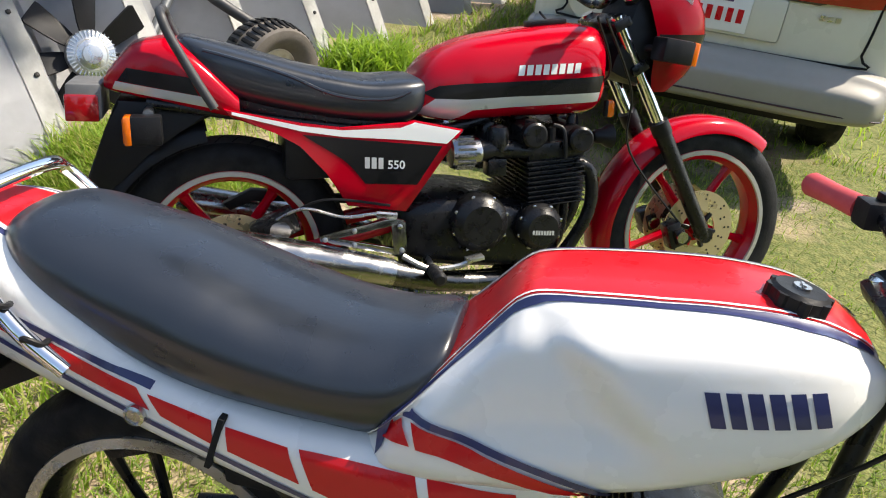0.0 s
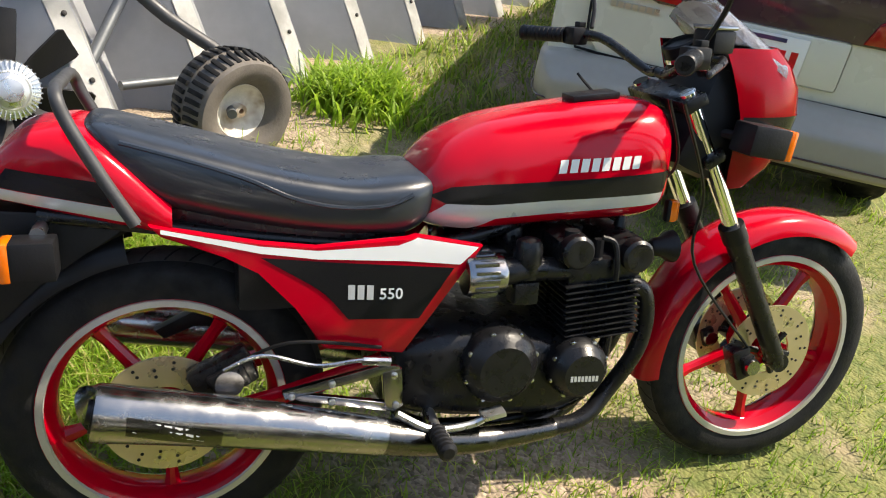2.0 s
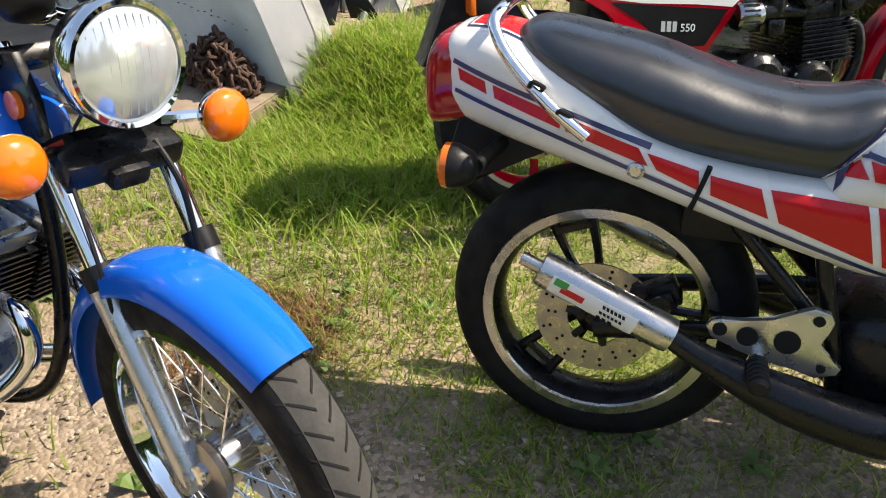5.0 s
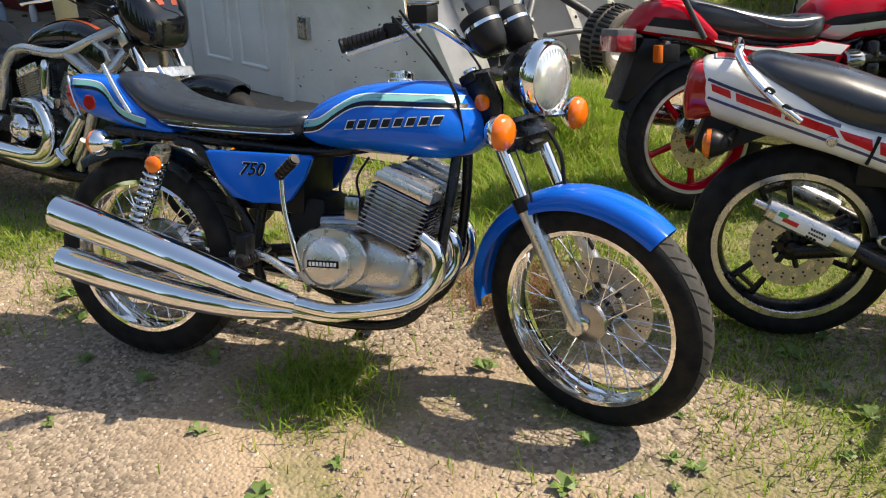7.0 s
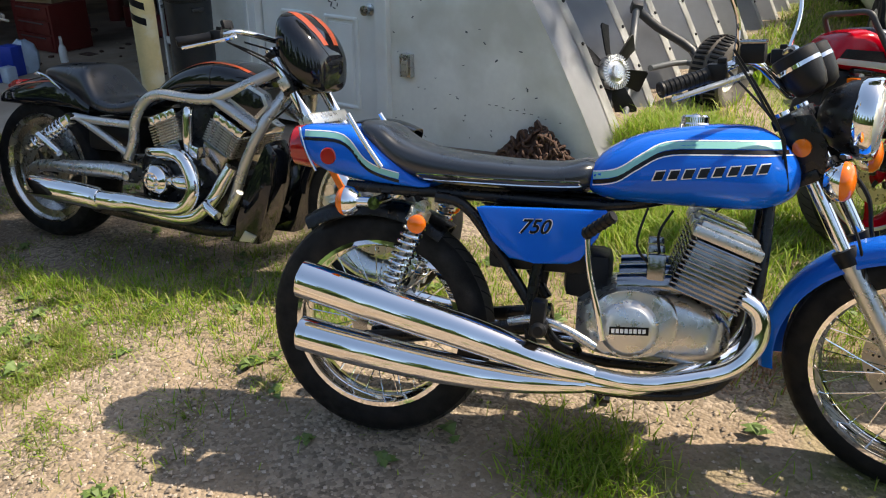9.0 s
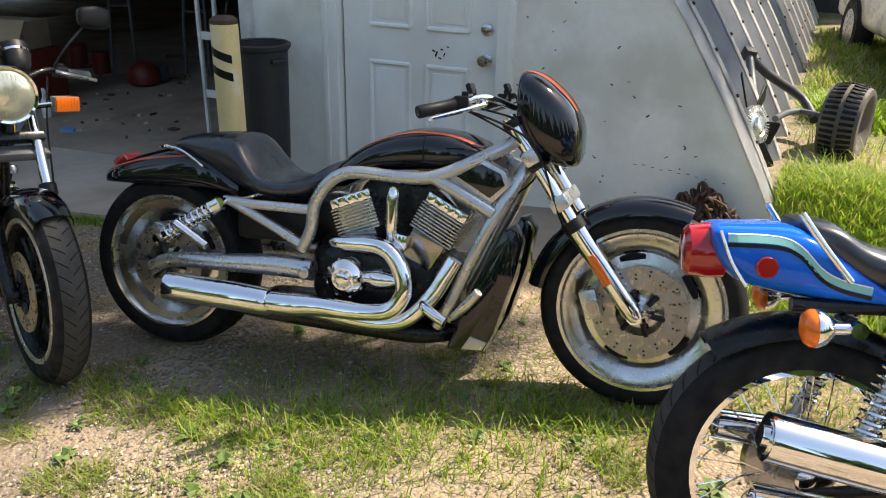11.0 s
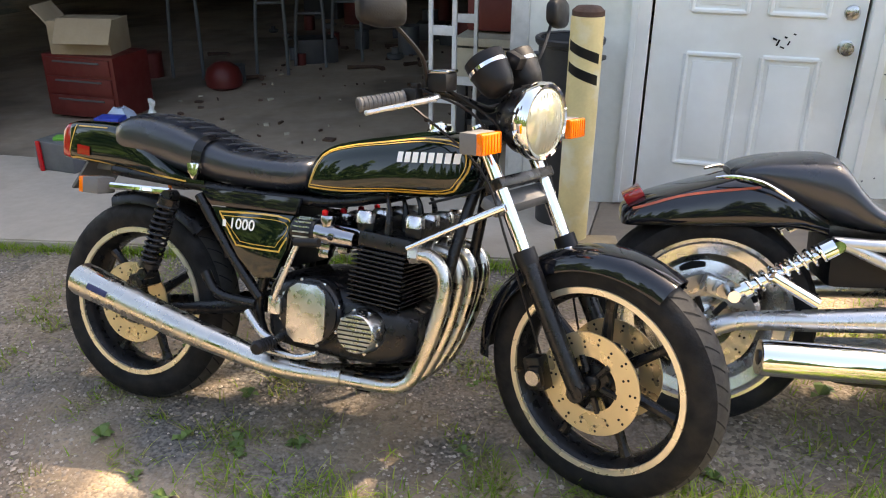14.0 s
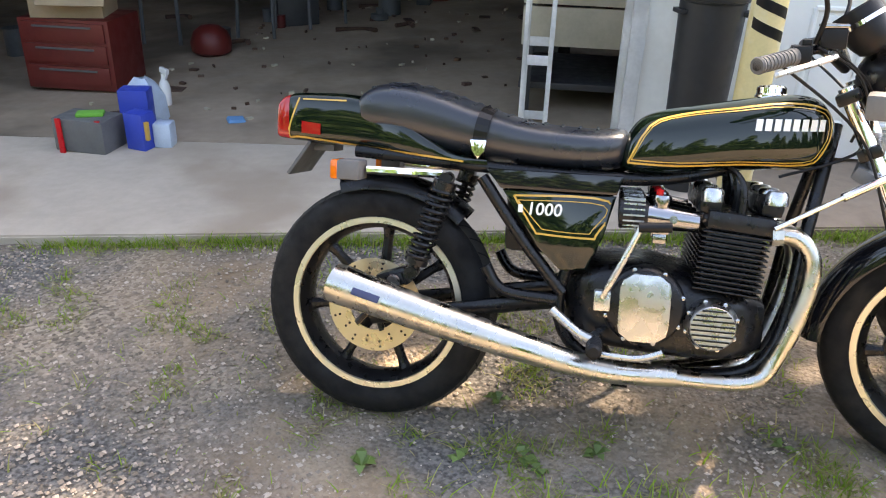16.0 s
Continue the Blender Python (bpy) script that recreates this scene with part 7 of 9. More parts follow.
    box(bm, (0.47, 0, 0.64), (0.24, 0.22, 0.2), bevel=0.02)
    part("battery_box", bm, PLASTIC, b)
    bm = bmesh.new()
    arc_sheet(bm, 0.0, 0.33, 0.385, 50, 108, 0.07, 0.04)
    part("rear_mudguard", bm, ENGBLK, b)
    cables(b, [[(1.02, -0.25, 1.06), (1.14, -0.16, 1.0), (1.18, -0.1, 0.85), (1.0, -0.1, 0.77)], [(1.02, -0.22, 1.06), (1.2, -0.15, 0.9), (1.28, -0.13, 0.7), (F - 0.13, -0.1, 0.42)], [(1.02, 0.22, 1.06), (1.2, 0.15, 0.9), (1.28, 0.13, 0.7), (F - 0.13, 0.1, 0.42)], [(1.06, -0.18, 1.07), (1.18, -0.1, 0.98), (1.16, -0.06, 0.86)]])
    stand(b, 0.6, 17)
    settle(b, 0.0, -0.025, 1.18, (1.11, 0.98), (1.44, 0.3), -20)
    return b


def seat_top(ob, x, y):
    loc, _, _, _ = hits(ob).ray_cast(Vector((x, y, 2)), Vector((0, 0, -1)))
    return loc.z if loc else 0.8


H_POSE = (-2.209, -0.088, 18.0, 15.5)
REDGRIP = mat("faded_red_grip", (0.5, 0.06, 0.07), 0.6, var=0.1, scale=20)
GREYGRIP = mat("grey_grip_rubber", (0.10, 0.10, 0.10), 0.65, var=0.1, scale=20, bump=0.2)
red_bike()
white_bike()
blue_bike()
cruiser_bike()
green_bike()


# ---- ground and building ----
def ground_material():
    m = bpy.data.materials.new("worn_ground")
    m.use_nodes = True
    nt = m.node_tree
    b = nt.nodes["Principled BSDF"]
    b.inputs["Roughness"].default_value = 0.95
    co = nt.nodes.new("ShaderNodeTexCoord").outputs["Object"]

    def tex(s, d=8, kind="ShaderNodeTexNoise"):
        n = nt.nodes.new(kind)
        n.inputs["Scale"].default_value = s
        if kind == "ShaderNodeTexNoise":
            n.inputs["Detail"].default_value = d
        nt.links.new(co, n.inputs["Vector"])
        return n.outputs[0]

    def ramp(src, a, c):
        r = nt.nodes.new("ShaderNodeMapRange")
        r.inputs["From Min"].default_value, r.inputs["From Max"].default_value = a, c
        nt.links.new(src, r.inputs["Value"])
        return r.outputs["Result"]

    def mix(fac, a, c):
        x = nt.nodes.new("ShaderNodeMix")
        x.data_type = "RGBA"
        nt.links.new(fac, x.inputs["Factor"])
        for i, v in ((6, a), (7, c)):
            if isinstance(v, tuple):
                x.inputs[i].default_value = (*v, 1)
            else:
                nt.links.new(v, x.inputs[i])
        return x.outputs[2]

    dirt = mix(ramp(tex(3.0), 0.35, 0.65), (0.22, 0.155, 0.098), (0.38, 0.285, 0.195))
    vor = nt.nodes.new("ShaderNodeTexVoronoi")
    vor.inputs["Scale"].default_value = 78
    nt.links.new(co, vor.inputs["Vector"])
    cell = nt.nodes.new("ShaderNodeSeparateColor")
    nt.links.new(vor.outputs["Color"], cell.inputs[0])
    gravel = mix(ramp(cell.outputs[0], 0.0, 1.0), (0.12, 0.092, 0.066), (0.39, 0.31, 0.23))
    base = mix(ramp(tex(1.1), 0.42, 0.6), dirt, gravel)
    # oil-dark patches on the gravel before the garage
    sp = nt.nodes.new("ShaderNodeSeparateXYZ")
    nt.links.new(co, sp.inputs[0])
    far = nt.nodes.new("ShaderNodeMapRange")
    far.inputs["From Min"].default_value, far.inputs["From Max"].default_value = -3.4, -5.6
    nt.links.new(sp.outputs[0], far.inputs["Value"])
    both = nt.nodes.new("ShaderNodeMath")
    both.operation = "MULTIPLY"
    nt.links.new(far.outputs["Result"], both.inputs[0])
    nt.links.new(ramp(tex(1.6, 10), 0.42, 0.58), both.inputs[1])
    base = mix(both.outputs[0], base, mix(ramp(tex(70, 4), 0.4, 0.6), (0.075, 0.068, 0.06), (0.20, 0.18, 0.16)))
    green = mix(ramp(tex(26), 0.35, 0.65), (0.078, 0.10, 0.02), (0.165, 0.165, 0.05))
    # more green to the back and right, bare gravel by the garage
    sep = nt.nodes.new("ShaderNodeSeparateXYZ")
    nt.links.new(co, sep.inputs[0])
    ad = nt.nodes.new("ShaderNodeMath")
    ad.operation = "MULTIPLY_ADD"
    nt.links.new(sep.outputs[0], ad.inputs[0])
    ad.inputs[1].default_value = 0.055
    nt.links.new(tex(1.7), ad.inputs[2])
    ay = nt.nodes.new("ShaderNodeMath")
    ay.operation = "MULTIPLY_ADD"
    nt.links.new(sep.outputs[1], ay.inputs[0])
    ay.inputs[1].default_value = 0.03
    nt.links.new(ad.outputs[0], ay.inputs[2])
    col = mix(ramp(ay.outputs[0], 0.50, 0.62), base, green)
    nt.links.new(col, b.inputs["Base Color"])
    n = nt.nodes.new("ShaderNodeBump")
    n.inputs["Strength"].default_value, n.inputs["Distance"].default_value = 0.7, 0.012
    hgt = nt.nodes.new("ShaderNodeMath")
    hgt.operation = "MULTIPLY_ADD"
    nt.links.new(vor.outputs["Distance"], hgt.inputs[0])
    hgt.inputs[1].default_value = -0.7
    nt.links.new(tex(45, 6), hgt.inputs[2])
    nt.links.new(hgt.outputs[0], n.inputs["Height"])
    nt.links.new(n.outputs[0], b.inputs["Normal"])
    return m


def axis_points(lo, hi, near_lo, near_hi, fine):
    out, v = [], near_lo
    while v < near_hi:
        out.append(v)
        v += fine
    out.append(near_hi)
    d, v = fine, near_hi
    while v < hi:
        d *= 1.5
        v = min(v + d, hi)
        out.append(v)
    d, v = fine, near_lo
    while v > lo:
        d *= 1.5
        v = max(v - d, lo)
        out.insert(0, v)
    return out


def ground():
    xs, ys = axis_points(-400, 400, -10, 3, 0.1), axis_points(-400, 400, -3, 8, 0.1)
    verts, faces = [], []
    for y in ys:
        for x in xs:
            near = max(0.0, 1 - max(abs(x + 3.5) / 12, abs(y - 2) / 9))
            z = ground_z(x, y) + near * 0.014 * noise.fractal(Vector((x * 1.7, y * 1.7, 3)), 1.0, 2.0, 4)
            verts.append((x, y, z if max(abs(x), abs(y)) < 300 else z))
    w = len(xs)
    for j in range(len(ys) - 1):
        for i in range(w - 1):
            a = j * w + i
            faces.append((a, a + 1, a + w + 1, a + w))
    data = bpy.data.meshes.new("ground")
    data.from_pydata(verts, [], faces)
    data.materials.append(ground_material())
    data.shade_smooth()
    ob = new("ground", data)
    return tagged(ob, "patchy ground of sandy dirt, gravel and rough grass", "ground", kind="structure")


ground()
WALL_Y, FLOOR_SLOPE = 2.125, 0.042
ARC_R = 8.55
ARC_C = (-2.42 - ARC_R * math.cos(radians(27)), 0.22 - ARC_R * math.sin(radians(27)))


def floor_z(x):
    return 0.03 + FLOOR_SLOPE * (x + 4)


def arc_x(z):
    return ARC_C[0] + math.sqrt(ARC_R ** 2 - (z - ARC_C[1]) ** 2)


def sheet(bm, corners, depth):
    """A slab with the given top corners."""
    a = [bm.verts.new(c) for c in corners]
    b = [bm.verts.new((c[0], c[1], c[2] - depth)) for c in corners]
    bm.faces.new(a)
    bm.faces.new(b[::-1])
    for i in range(len(a)):
        bm.faces.new((a[i], b[i], b[(i + 1) % len(a)], a[(i + 1) % len(a)]))


def slab():
    for x0, x1 in ((-14, -9.2), (-9.195, -4.9), (-4.895, -2.45)):
        bm = bmesh.new()
        y1 = WALL_Y + 0.12
        sheet(bm, [(x0, apron_edge(x0), floor_z(x0)), (x1, apron_edge(x1), floor_z(x1)), (x1, y1, floor_z(x1) + (0.10 if x1 > -3 else 0)), (x0, y1, floor_z(x0))], 0.25)
        bmesh.ops.bevel(bm, geom=bm.edges[:], offset=0.008, segments=2, affect="EDGES")
        tagged(part("pavement", bm, DIRTCON if x1 > -3 else CONCRETE), "worn concrete apron before the garage wall", "apron", kind="structure")
    bm = bmesh.new()
    sheet(bm, [(-18, WALL_Y + 0.12, floor_z(-18)), (-3.2, WALL_Y + 0.12, floor_z(-3.2)), (-3.2, 10.5, floor_z(-3.2)), (-18, 10.5, floor_z(-18))], 0.2)
    tagged(part("floor", bm, FLOORM), "dark oil-stained concrete garage floor", "floor", kind="structure")


def end_wall():
    """The hut's end wall with its door and wide garage opening."""
    y0, y1 = WALL_Y, WALL_Y + 0.12
    dl, dr, dt = -4.765, -3.80, 2.03
    gl, gr, gt = -9.6, -5.36, 2.9
    bm = bmesh.new()

    def piece(o):
        a = [bm.verts.new((p[0], y0, p[1])) for p in o]
        c = [bm.verts.new((p[0], y1, p[1])) for p in o]
        bm.faces.new(a)
        bm.faces.new(c[::-1])
        for i in range(len(o)):
            bm.faces.new((a[i], c[i], c[(i + 1) % len(o)], a[(i + 1) % len(o)]))

    piece([(gr, floor_z(gr)), (dl, floor_z(dl)), (dl, dt), (gr, dt)])
    piece([(dr, floor_z(dr)), (arc_x(0.08), 0.08)] + [(arc_x(z) - 0.012, z) for z in (0.3, 0.7, 1.1, 1.5, dt)] + [(dr, dt)])
    top = [(arc_x(z) - 0.012, z) for z in (dt, 2.4, 2.8, 3.2, 3.6, 4.0, 4.3, 4.5)]
    mirror = [(2 * ARC_C[0] - x, z) for x, z in top[::-1]]
    piece([(gr, dt)] + top + [(gr, 4.5)])
    piece([(gl, gt), (gr, gt), (gr, 4.5), (gl, 4.5)])
    piece([(gl, 4.5)] + mirror + [(-17.0, 0.1), (-17.0, -0.4), (gl, -0.4)])
    wall = tagged(part("wall_south", bm, WALLM, smooth=False), "off-white weathered end wall of the arched hut", "wall", kind="structure")
    bm = bmesh.new()
    box(bm, (gr + 0.02, WALL_Y - 0.02, 1.3), (0.07, 0.05, 2.9), bevel=0.006)
    box(bm, (gr - 0.02, WALL_Y + 0.05, 1.3), (0.05, 0.05, 2.9), bevel=0.004)
    tagged(part("trim", bm, RIDGEM), "white door track beside the garage opening", "trim", kind="structure")
    d = thing("door_1", "closed off-white six-panel door with two round locks", "door", kind="structure")
    zb = floor_z(-4.3)
    bm = bmesh.new()
    box(bm, ((dl + dr) / 2, WALL_Y + 0.045, (zb + dt) / 2 + 0.02), (dr - dl - 0.07, 0.045, dt - zb - 0.06), bevel=0.003)
    leaf = part("door_leaf", bm, DOORM, d)
    for x in (-4.445, -4.11):
        for z0, z1 in ((0.24, 0.765), (0.96, 1.42), (1.54, 1.82)):
            bm = bmesh.new()
            w = 0.118
            for a, c in (((x - w, z0), (x + w, z0)), ((x + w, z0), (x + w, z1)), ((x + w, z1), (x - w, z1)), ((x - w, z1), (x - w, z0))):
                tube(bm, [(a[0], WALL_Y + 0.021, a[1]), (c[0], WALL_Y + 0.021, c[1])], 0.013, n=8, k=1)
            box(bm, (x, WALL_Y + 0.021, (z0 + z1) / 2), (2 * w - 0.06, 0.012, z1 - z0 - 0.06), bevel=0.005)
            part("door_panel", bm, DOORM, leaf)
    for z in (0.98, 0.83):
        bm = bmesh.new()
        lathe(bm, [(0.03, 0.02), (0.034, 0.0), (0.033, -0.006), (0.018, -0.012), (0.018, -0.03), (0.03, -0.04), (0.028, -0.055), (0.003, -0.058)] if z < 0.9 else [(0.033, 0.02), (0.034, 0.0), (0.03, -0.012), (0.02, -0.018), (0.003, -0.018)], (-3.895, WALL_Y + 0.02, z), n=22)
        part("door_knob" if z < 0.9 else "door_lock", bm, STEEL, d)
    bm = bmesh.new()
    for x, z, w, h in ((-4.19, 0.85, 0.02, 0.008), (-4.175, 0.835, 0.008, 0.03), (-4.145, 0.86, 0.012, 0.008), (-4.13, 0.835, 0.006, 0.02), (-4.155, 0.815, 0.02, 0.006), (-4.11, 0.875, 0.012, 0.006)):
        box(bm, (x, WALL_Y + 0.0215, z), (w, 0.002, h), (0, 20, 0))
    part("paint_scratch", bm, TREAD, leaf)
    for x in (dl - 0.02, dr + 0.02):
        bm = bmesh.new()
        box(bm, (x, WALL_Y + 0.02, (zb + dt) / 2), (0.085, 0.11, dt - zb), bevel=0.006)
        box(bm, (x + (0.03 if x > -4.3 else -0.03), WALL_Y - 0.03, (zb + dt) / 2), (0.03, 0.03, dt - zb), bevel=0.004)
        part("door_frame", bm, DOORM, d)
    bm = bmesh.new()
    box(bm, ((dl + dr) / 2, WALL_Y + 0.02, dt + 0.03), (dr - dl + 0.12, 0.11, 0.07), bevel=0.006)
    part("door_frame", bm, DOORM, d)
    bm = bmesh.new()
    rnd = random.Random(4)
    for i in range(22):
        if rnd.random() < 0.75:
            box(bm, (-3.55 + 0.042 * i, WALL_Y - 0.001, 0.44 + rnd.uniform(-0.005, 0.005) - 0.003 * i), (rnd.uniform(0.005, 0.018), 0.003, 0.0028))
    tiny(part("crack", bm, INNER, wall, "dark broken crack line"))
    bm = bmesh.new()
    for i in range(70):
        x, z = rnd.uniform(-3.72, -2.75), rnd.uniform(0.15, 2.0)
        if x < arc_x(z) - 0.15:
            box(bm, (x, WALL_Y - 0.001, z), (rnd.uniform(0.004, 0.02), 0.003, rnd.uniform(0.003, 0.009)), (0, rnd.uniform(-50, 50), 0))
    tiny(part("paint_chip", bm, GREYPIPE, wall, "small dark chips in the paint"))
    o = thing("wall_outlet", "weathered grey electrical outlet box on the wall", "outlet")
    bm = bmesh.new()
    box(bm, (-3.615, WALL_Y - 0.018, 0.555), (0.075, 0.045, 0.13), bevel=0.006)
    part("box", bm, STEEL, o)
    bm = bmesh.new()
    box(bm, (-3.615, WALL_Y - 0.043, 0.545), (0.045, 0.008, 0.08), bevel=0.003)
    f = part("socket_face", bm, CREAM, o)
    bm = bmesh.new()
    for z in (0.525, 0.565):
        for x in (-0.007, 0.007):
            box(bm, (-3.615 + x, WALL_Y - 0.0475, z), (0.003, 0.002, 0.010))
    part("socket_slot", bm, TREAD, f)


def shell():
    """The hut's arched steel shell: deep ribs, bolted along their crests."""
    depth, y0 = 0.24, 2.10
    prof = [(y0, 0.0), (y0 + 0.33, 0.0), (y0 + 0.53, -depth)]
    crests = [y0 + 0.27]
    chalky = set()
    for k in range(13):
        c = 2.92 + 0.565 * k
        crests.append(c + 0.03)
        prof += [(c - 0.21, -depth), (c, 0.0), (c + 0.11, 0.0), (c + 0.185, -0.09), (c + 0.31, -depth)]
        chalky.add(len(prof) - 3)
    angles = [math.asin((z - ARC_C[1]) / ARC_R) for z in (-0.05, 0.2, 0.45, 0.7, 1.0, 1.4, 1.8, 2.3, 2.8, 3.3, 3.8, 4.2, 4.5)]
    angles += [math.pi / 2] + [math.pi - a for a in angles[::-1]]
    bm = bmesh.new()
    rows = []
    for a in angles:
        rows.append([bm.verts.new((ARC_C[0] + (ARC_R + d) * math.cos(a), y, ARC_C[1] + (ARC_R + d) * math.sin(a))) for y, d in prof])
    for p, q in zip(rows, rows[1:]):
        for j in range(len(prof) - 1):
            bm.faces.new((p[j], p[j + 1], q[j + 1], q[j])).material_index = int(j in chalky)
    bmesh.ops.solidify(bm, geom=bm.faces[:], thickness=0.004)
    sh = tagged(part("roof", bm, SHELLM, smooth=False), "grey ribbed steel arch shell of the hut", "shell", kind="structure")
    sh.data.materials.append(RIDGEM)
    r = ARC_R + 0.005
    for y in crests:
        bm = bmesh.new()
        for a, c in zip(angles[:8], angles[1:8]):
            pts = []
            for ang in (a, c):
                for dy in (-0.028, 0.068):
                    pts.append(bm.verts.new((ARC_C[0] + r * math.cos(ang), y + dy, ARC_C[1] + r * math.sin(ang))))
            bm.faces.new((pts[0], pts[1], pts[3], pts[2]))
        bmesh.ops.solidify(bm, geom=bm.faces[:], thickness=-0.003)
        strip = part("seam_strip", bm, RIDGEM, sh, "chalky white bolted seam")
        first = None
        for i in range(9):
            ang = angles[0] + (angles[6] - angles[0]) * (i + 0.6) / 9
            m = Matrix.Translation((ARC_C[0] + (r + 0.004) * math.cos(ang), y + 0.03, ARC_C[1] + (r + 0.004) * math.sin(ang))) @ pose(0, 0, 0, 0, 90 - math.degrees(ang), 0)
            if first is None:
                q = bmesh.new()
                lathe(q, [(0.010, -0.003), (0.010, 0.004), (0.005, 0.008)], n=8, axis="z")
                first = part("bolt", q, INNER, strip, m=m)
            else:
                o = first.copy()
                scene.collection.objects.link(o)
                o.matrix_basis = m


def garage_inside():
    # Added lining under the shell: its near-black colour imitates shade and cuts bounced light.
    bm = bmesh.new()
    rows = []
    for i in range(25):
        a = math.asin((0.0 - ARC_C[1]) / ARC_R) + (math.pi - 2 * math.asin((0.0 - ARC_C[1]) / ARC_R)) * i / 24
        rows.append([bm.verts.new((ARC_C[0] + (ARC_R - 0.30) * math.cos(a), y, ARC_C[1] + (ARC_R - 0.30) * math.sin(a))) for y in (WALL_Y + 0.13, 10.5)])
    for p, q in zip(rows, rows[1:]):
        bm.faces.new((p[0], p[1], q[1], q[0]))
    bmesh.ops.solidify(bm, geom=bm.faces[:], thickness=0.01)
    tagged(part("ceiling", bm, INNER), "added lining of the arched garage, shade put into its near-black colour", "ceiling", kind="structure")
    # The back wall's depth of shade is likewise put into its colour.
    bm = bmesh.new()
    box(bm, (-9.0, 10.55, 2.0), (16, 0.1, 5.6))
    tagged(part("wall_north", bm, INNER, smooth=False), "back wall of the garage, coloured near black for its shade", "wall", kind="structure")


slab()
end_wall()
shell()
garage_inside()


# ---- things round the motorcycles ----
def bollard():
    x, y = -4.95, 1.43
    z0 = floor_z(x)
    t = thing("bollard", "chipped yellow steel bollard with black arrow bands on concrete", "bollard")
    bm = bmesh.new()
    lathe(bm, [(0.066, z0), (0.066, 1.0), (0.062, 1.03), (0.045, 1.045), (0.004, 1.05)], (x, y, 0), n=28, axis="z")
    p = part("post", bm, YELLOW, t)
    for z in (0.885, 0.80):
        bm = bmesh.new()
        for s in (0, 1):
            rows = []
            for i in range(9):
                a = radians(-150 + 15 * i)
                up = 0.022 - 0.0065 * i if i > 0 else 0.022
                rows.append((bm.verts.new((x + 0.0672 * math.cos(a), y + 0.0672 * math.sin(a), z + up + 0.02)), bm.verts.new((x + 0.0672 * math.cos(a), y + 0.0672 * math.sin(a), z + up - 0.02))))
            if s == 0:
                for a, b in zip(rows, rows[1:]):
                    bm.faces.new((a[0], b[0], b[1], a[1]))
        part("band", bm, PLASTIC, p, "black slanted band")
    bm = bmesh.new()
    lathe(bm, [(0.064, 1.012), (0.064, 1.034), (0.046, 1.049), (0.004, 1.054)], (x, y, 0), n=28, axis="z")
    part("worn_cap", bm, RUST, t)


def bin_and_board():
    t = thing("trash_can", "tall dark grey plastic bin against the wall", "bin")
    x, y = -5.07, 1.86
    z0 = floor_z(x)
    bm = bmesh.new()
    lathe(bm, [(0.11, z0), (0.125, z0 + 0.3), (0.14, 0.82), (0.148, 0.825), (0.148, 0.85), (0.13, 0.85), (0.125, 0.8), (0.09, z0 + 0.03), (0.003, z0 + 0.03)], (x, y, 0), n=30, axis="z")
    body_ = part("body", bm, BINM, t)
    bm = bmesh.new()
    lathe(bm, [(0.145, 0.83), (0.156, 0.835), (0.158, 0.855), (0.148, 0.862), (0.135, 0.856)], (x, y, 0), n=30, axis="z", closed=True)
    part("rim", bm, BINM, t)
    for a in (200, 340):
        bm = bmesh.new()
        box(bm, (x + 0.15 * math.cos(radians(a)), y + 0.15 * math.sin(radians(a)), 0.78), (0.03, 0.08, 0.02), (0, 0, a), 0.005)
        part("handle", bm, BINM, t)
    t = thing("wooden_block", "pale offcut of squared timber on the apron", "wood block")
    bm = bmesh.new()
    box(bm, (-4.85, 1.42, floor_z(-4.85) + 0.045), (0.2, 0.09, 0.09), (0, 0, 14), 0.004)
    part("beam", bm, WOOD, t)


def chain_pile():
    t = thing("chain_pile", "heap of rusty iron chain on the concrete apron", "chain")
    rnd = random.Random(7)
    cx, cy = -2.74, 2.02
    base = floor_z(cx) + 0.062
    link = None
    for i in range(230):
        a, q = rnd.uniform(0, 2 * math.pi), math.sqrt(rnd.random())
        x, y = cx + 0.22 * q * math.cos(a), cy + 0.10 * q * math.sin(a)
        h = 0.22 * (1 - q) ** 0.8 * rnd.uniform(0.3, 1.0) if i % 3 else 0.22 * (1 - q) ** 0.8
        m = pose(x, y, base + 0.016 + h, rnd.uniform(-80, 80), rnd.uniform(-80, 80), rnd.uniform(0, 360))
        if link is None:
            bm = bmesh.new()
            pts = [(0.032 * math.cos(v), 0.018 * math.sin(v), 0) for v in [2 * math.pi * k / 10 for k in range(11)]]
            tube(bm, pts, 0.0075, n=6, k=1)
            link = part("link", bm, RUST, t, m=m)
        else:
            o = link.copy()
            scene.collection.objects.link(o)
            o.matrix_basis = m
    bm = bmesh.new()
    lathe(bm, [(0.19, base - 0.02), (0.13, base + 0.08), (0.06, base + 0.15), (0.01, base + 0.18)], (0, 0, 0), n=18, axis="z")
    bmesh.ops.transform(bm, matrix=Matrix.Translation((cx, cy, 0)) @ Matrix.Diagonal((1, 0.45, 1, 1)), verts=bm.verts)
    for v in bm.verts:
        v.co += Vector((rnd.uniform(-1, 1), rnd.uniform(-1, 1), rnd.uniform(-1, 0))) * 0.012
    part("chain_core", bm, RUST, t)


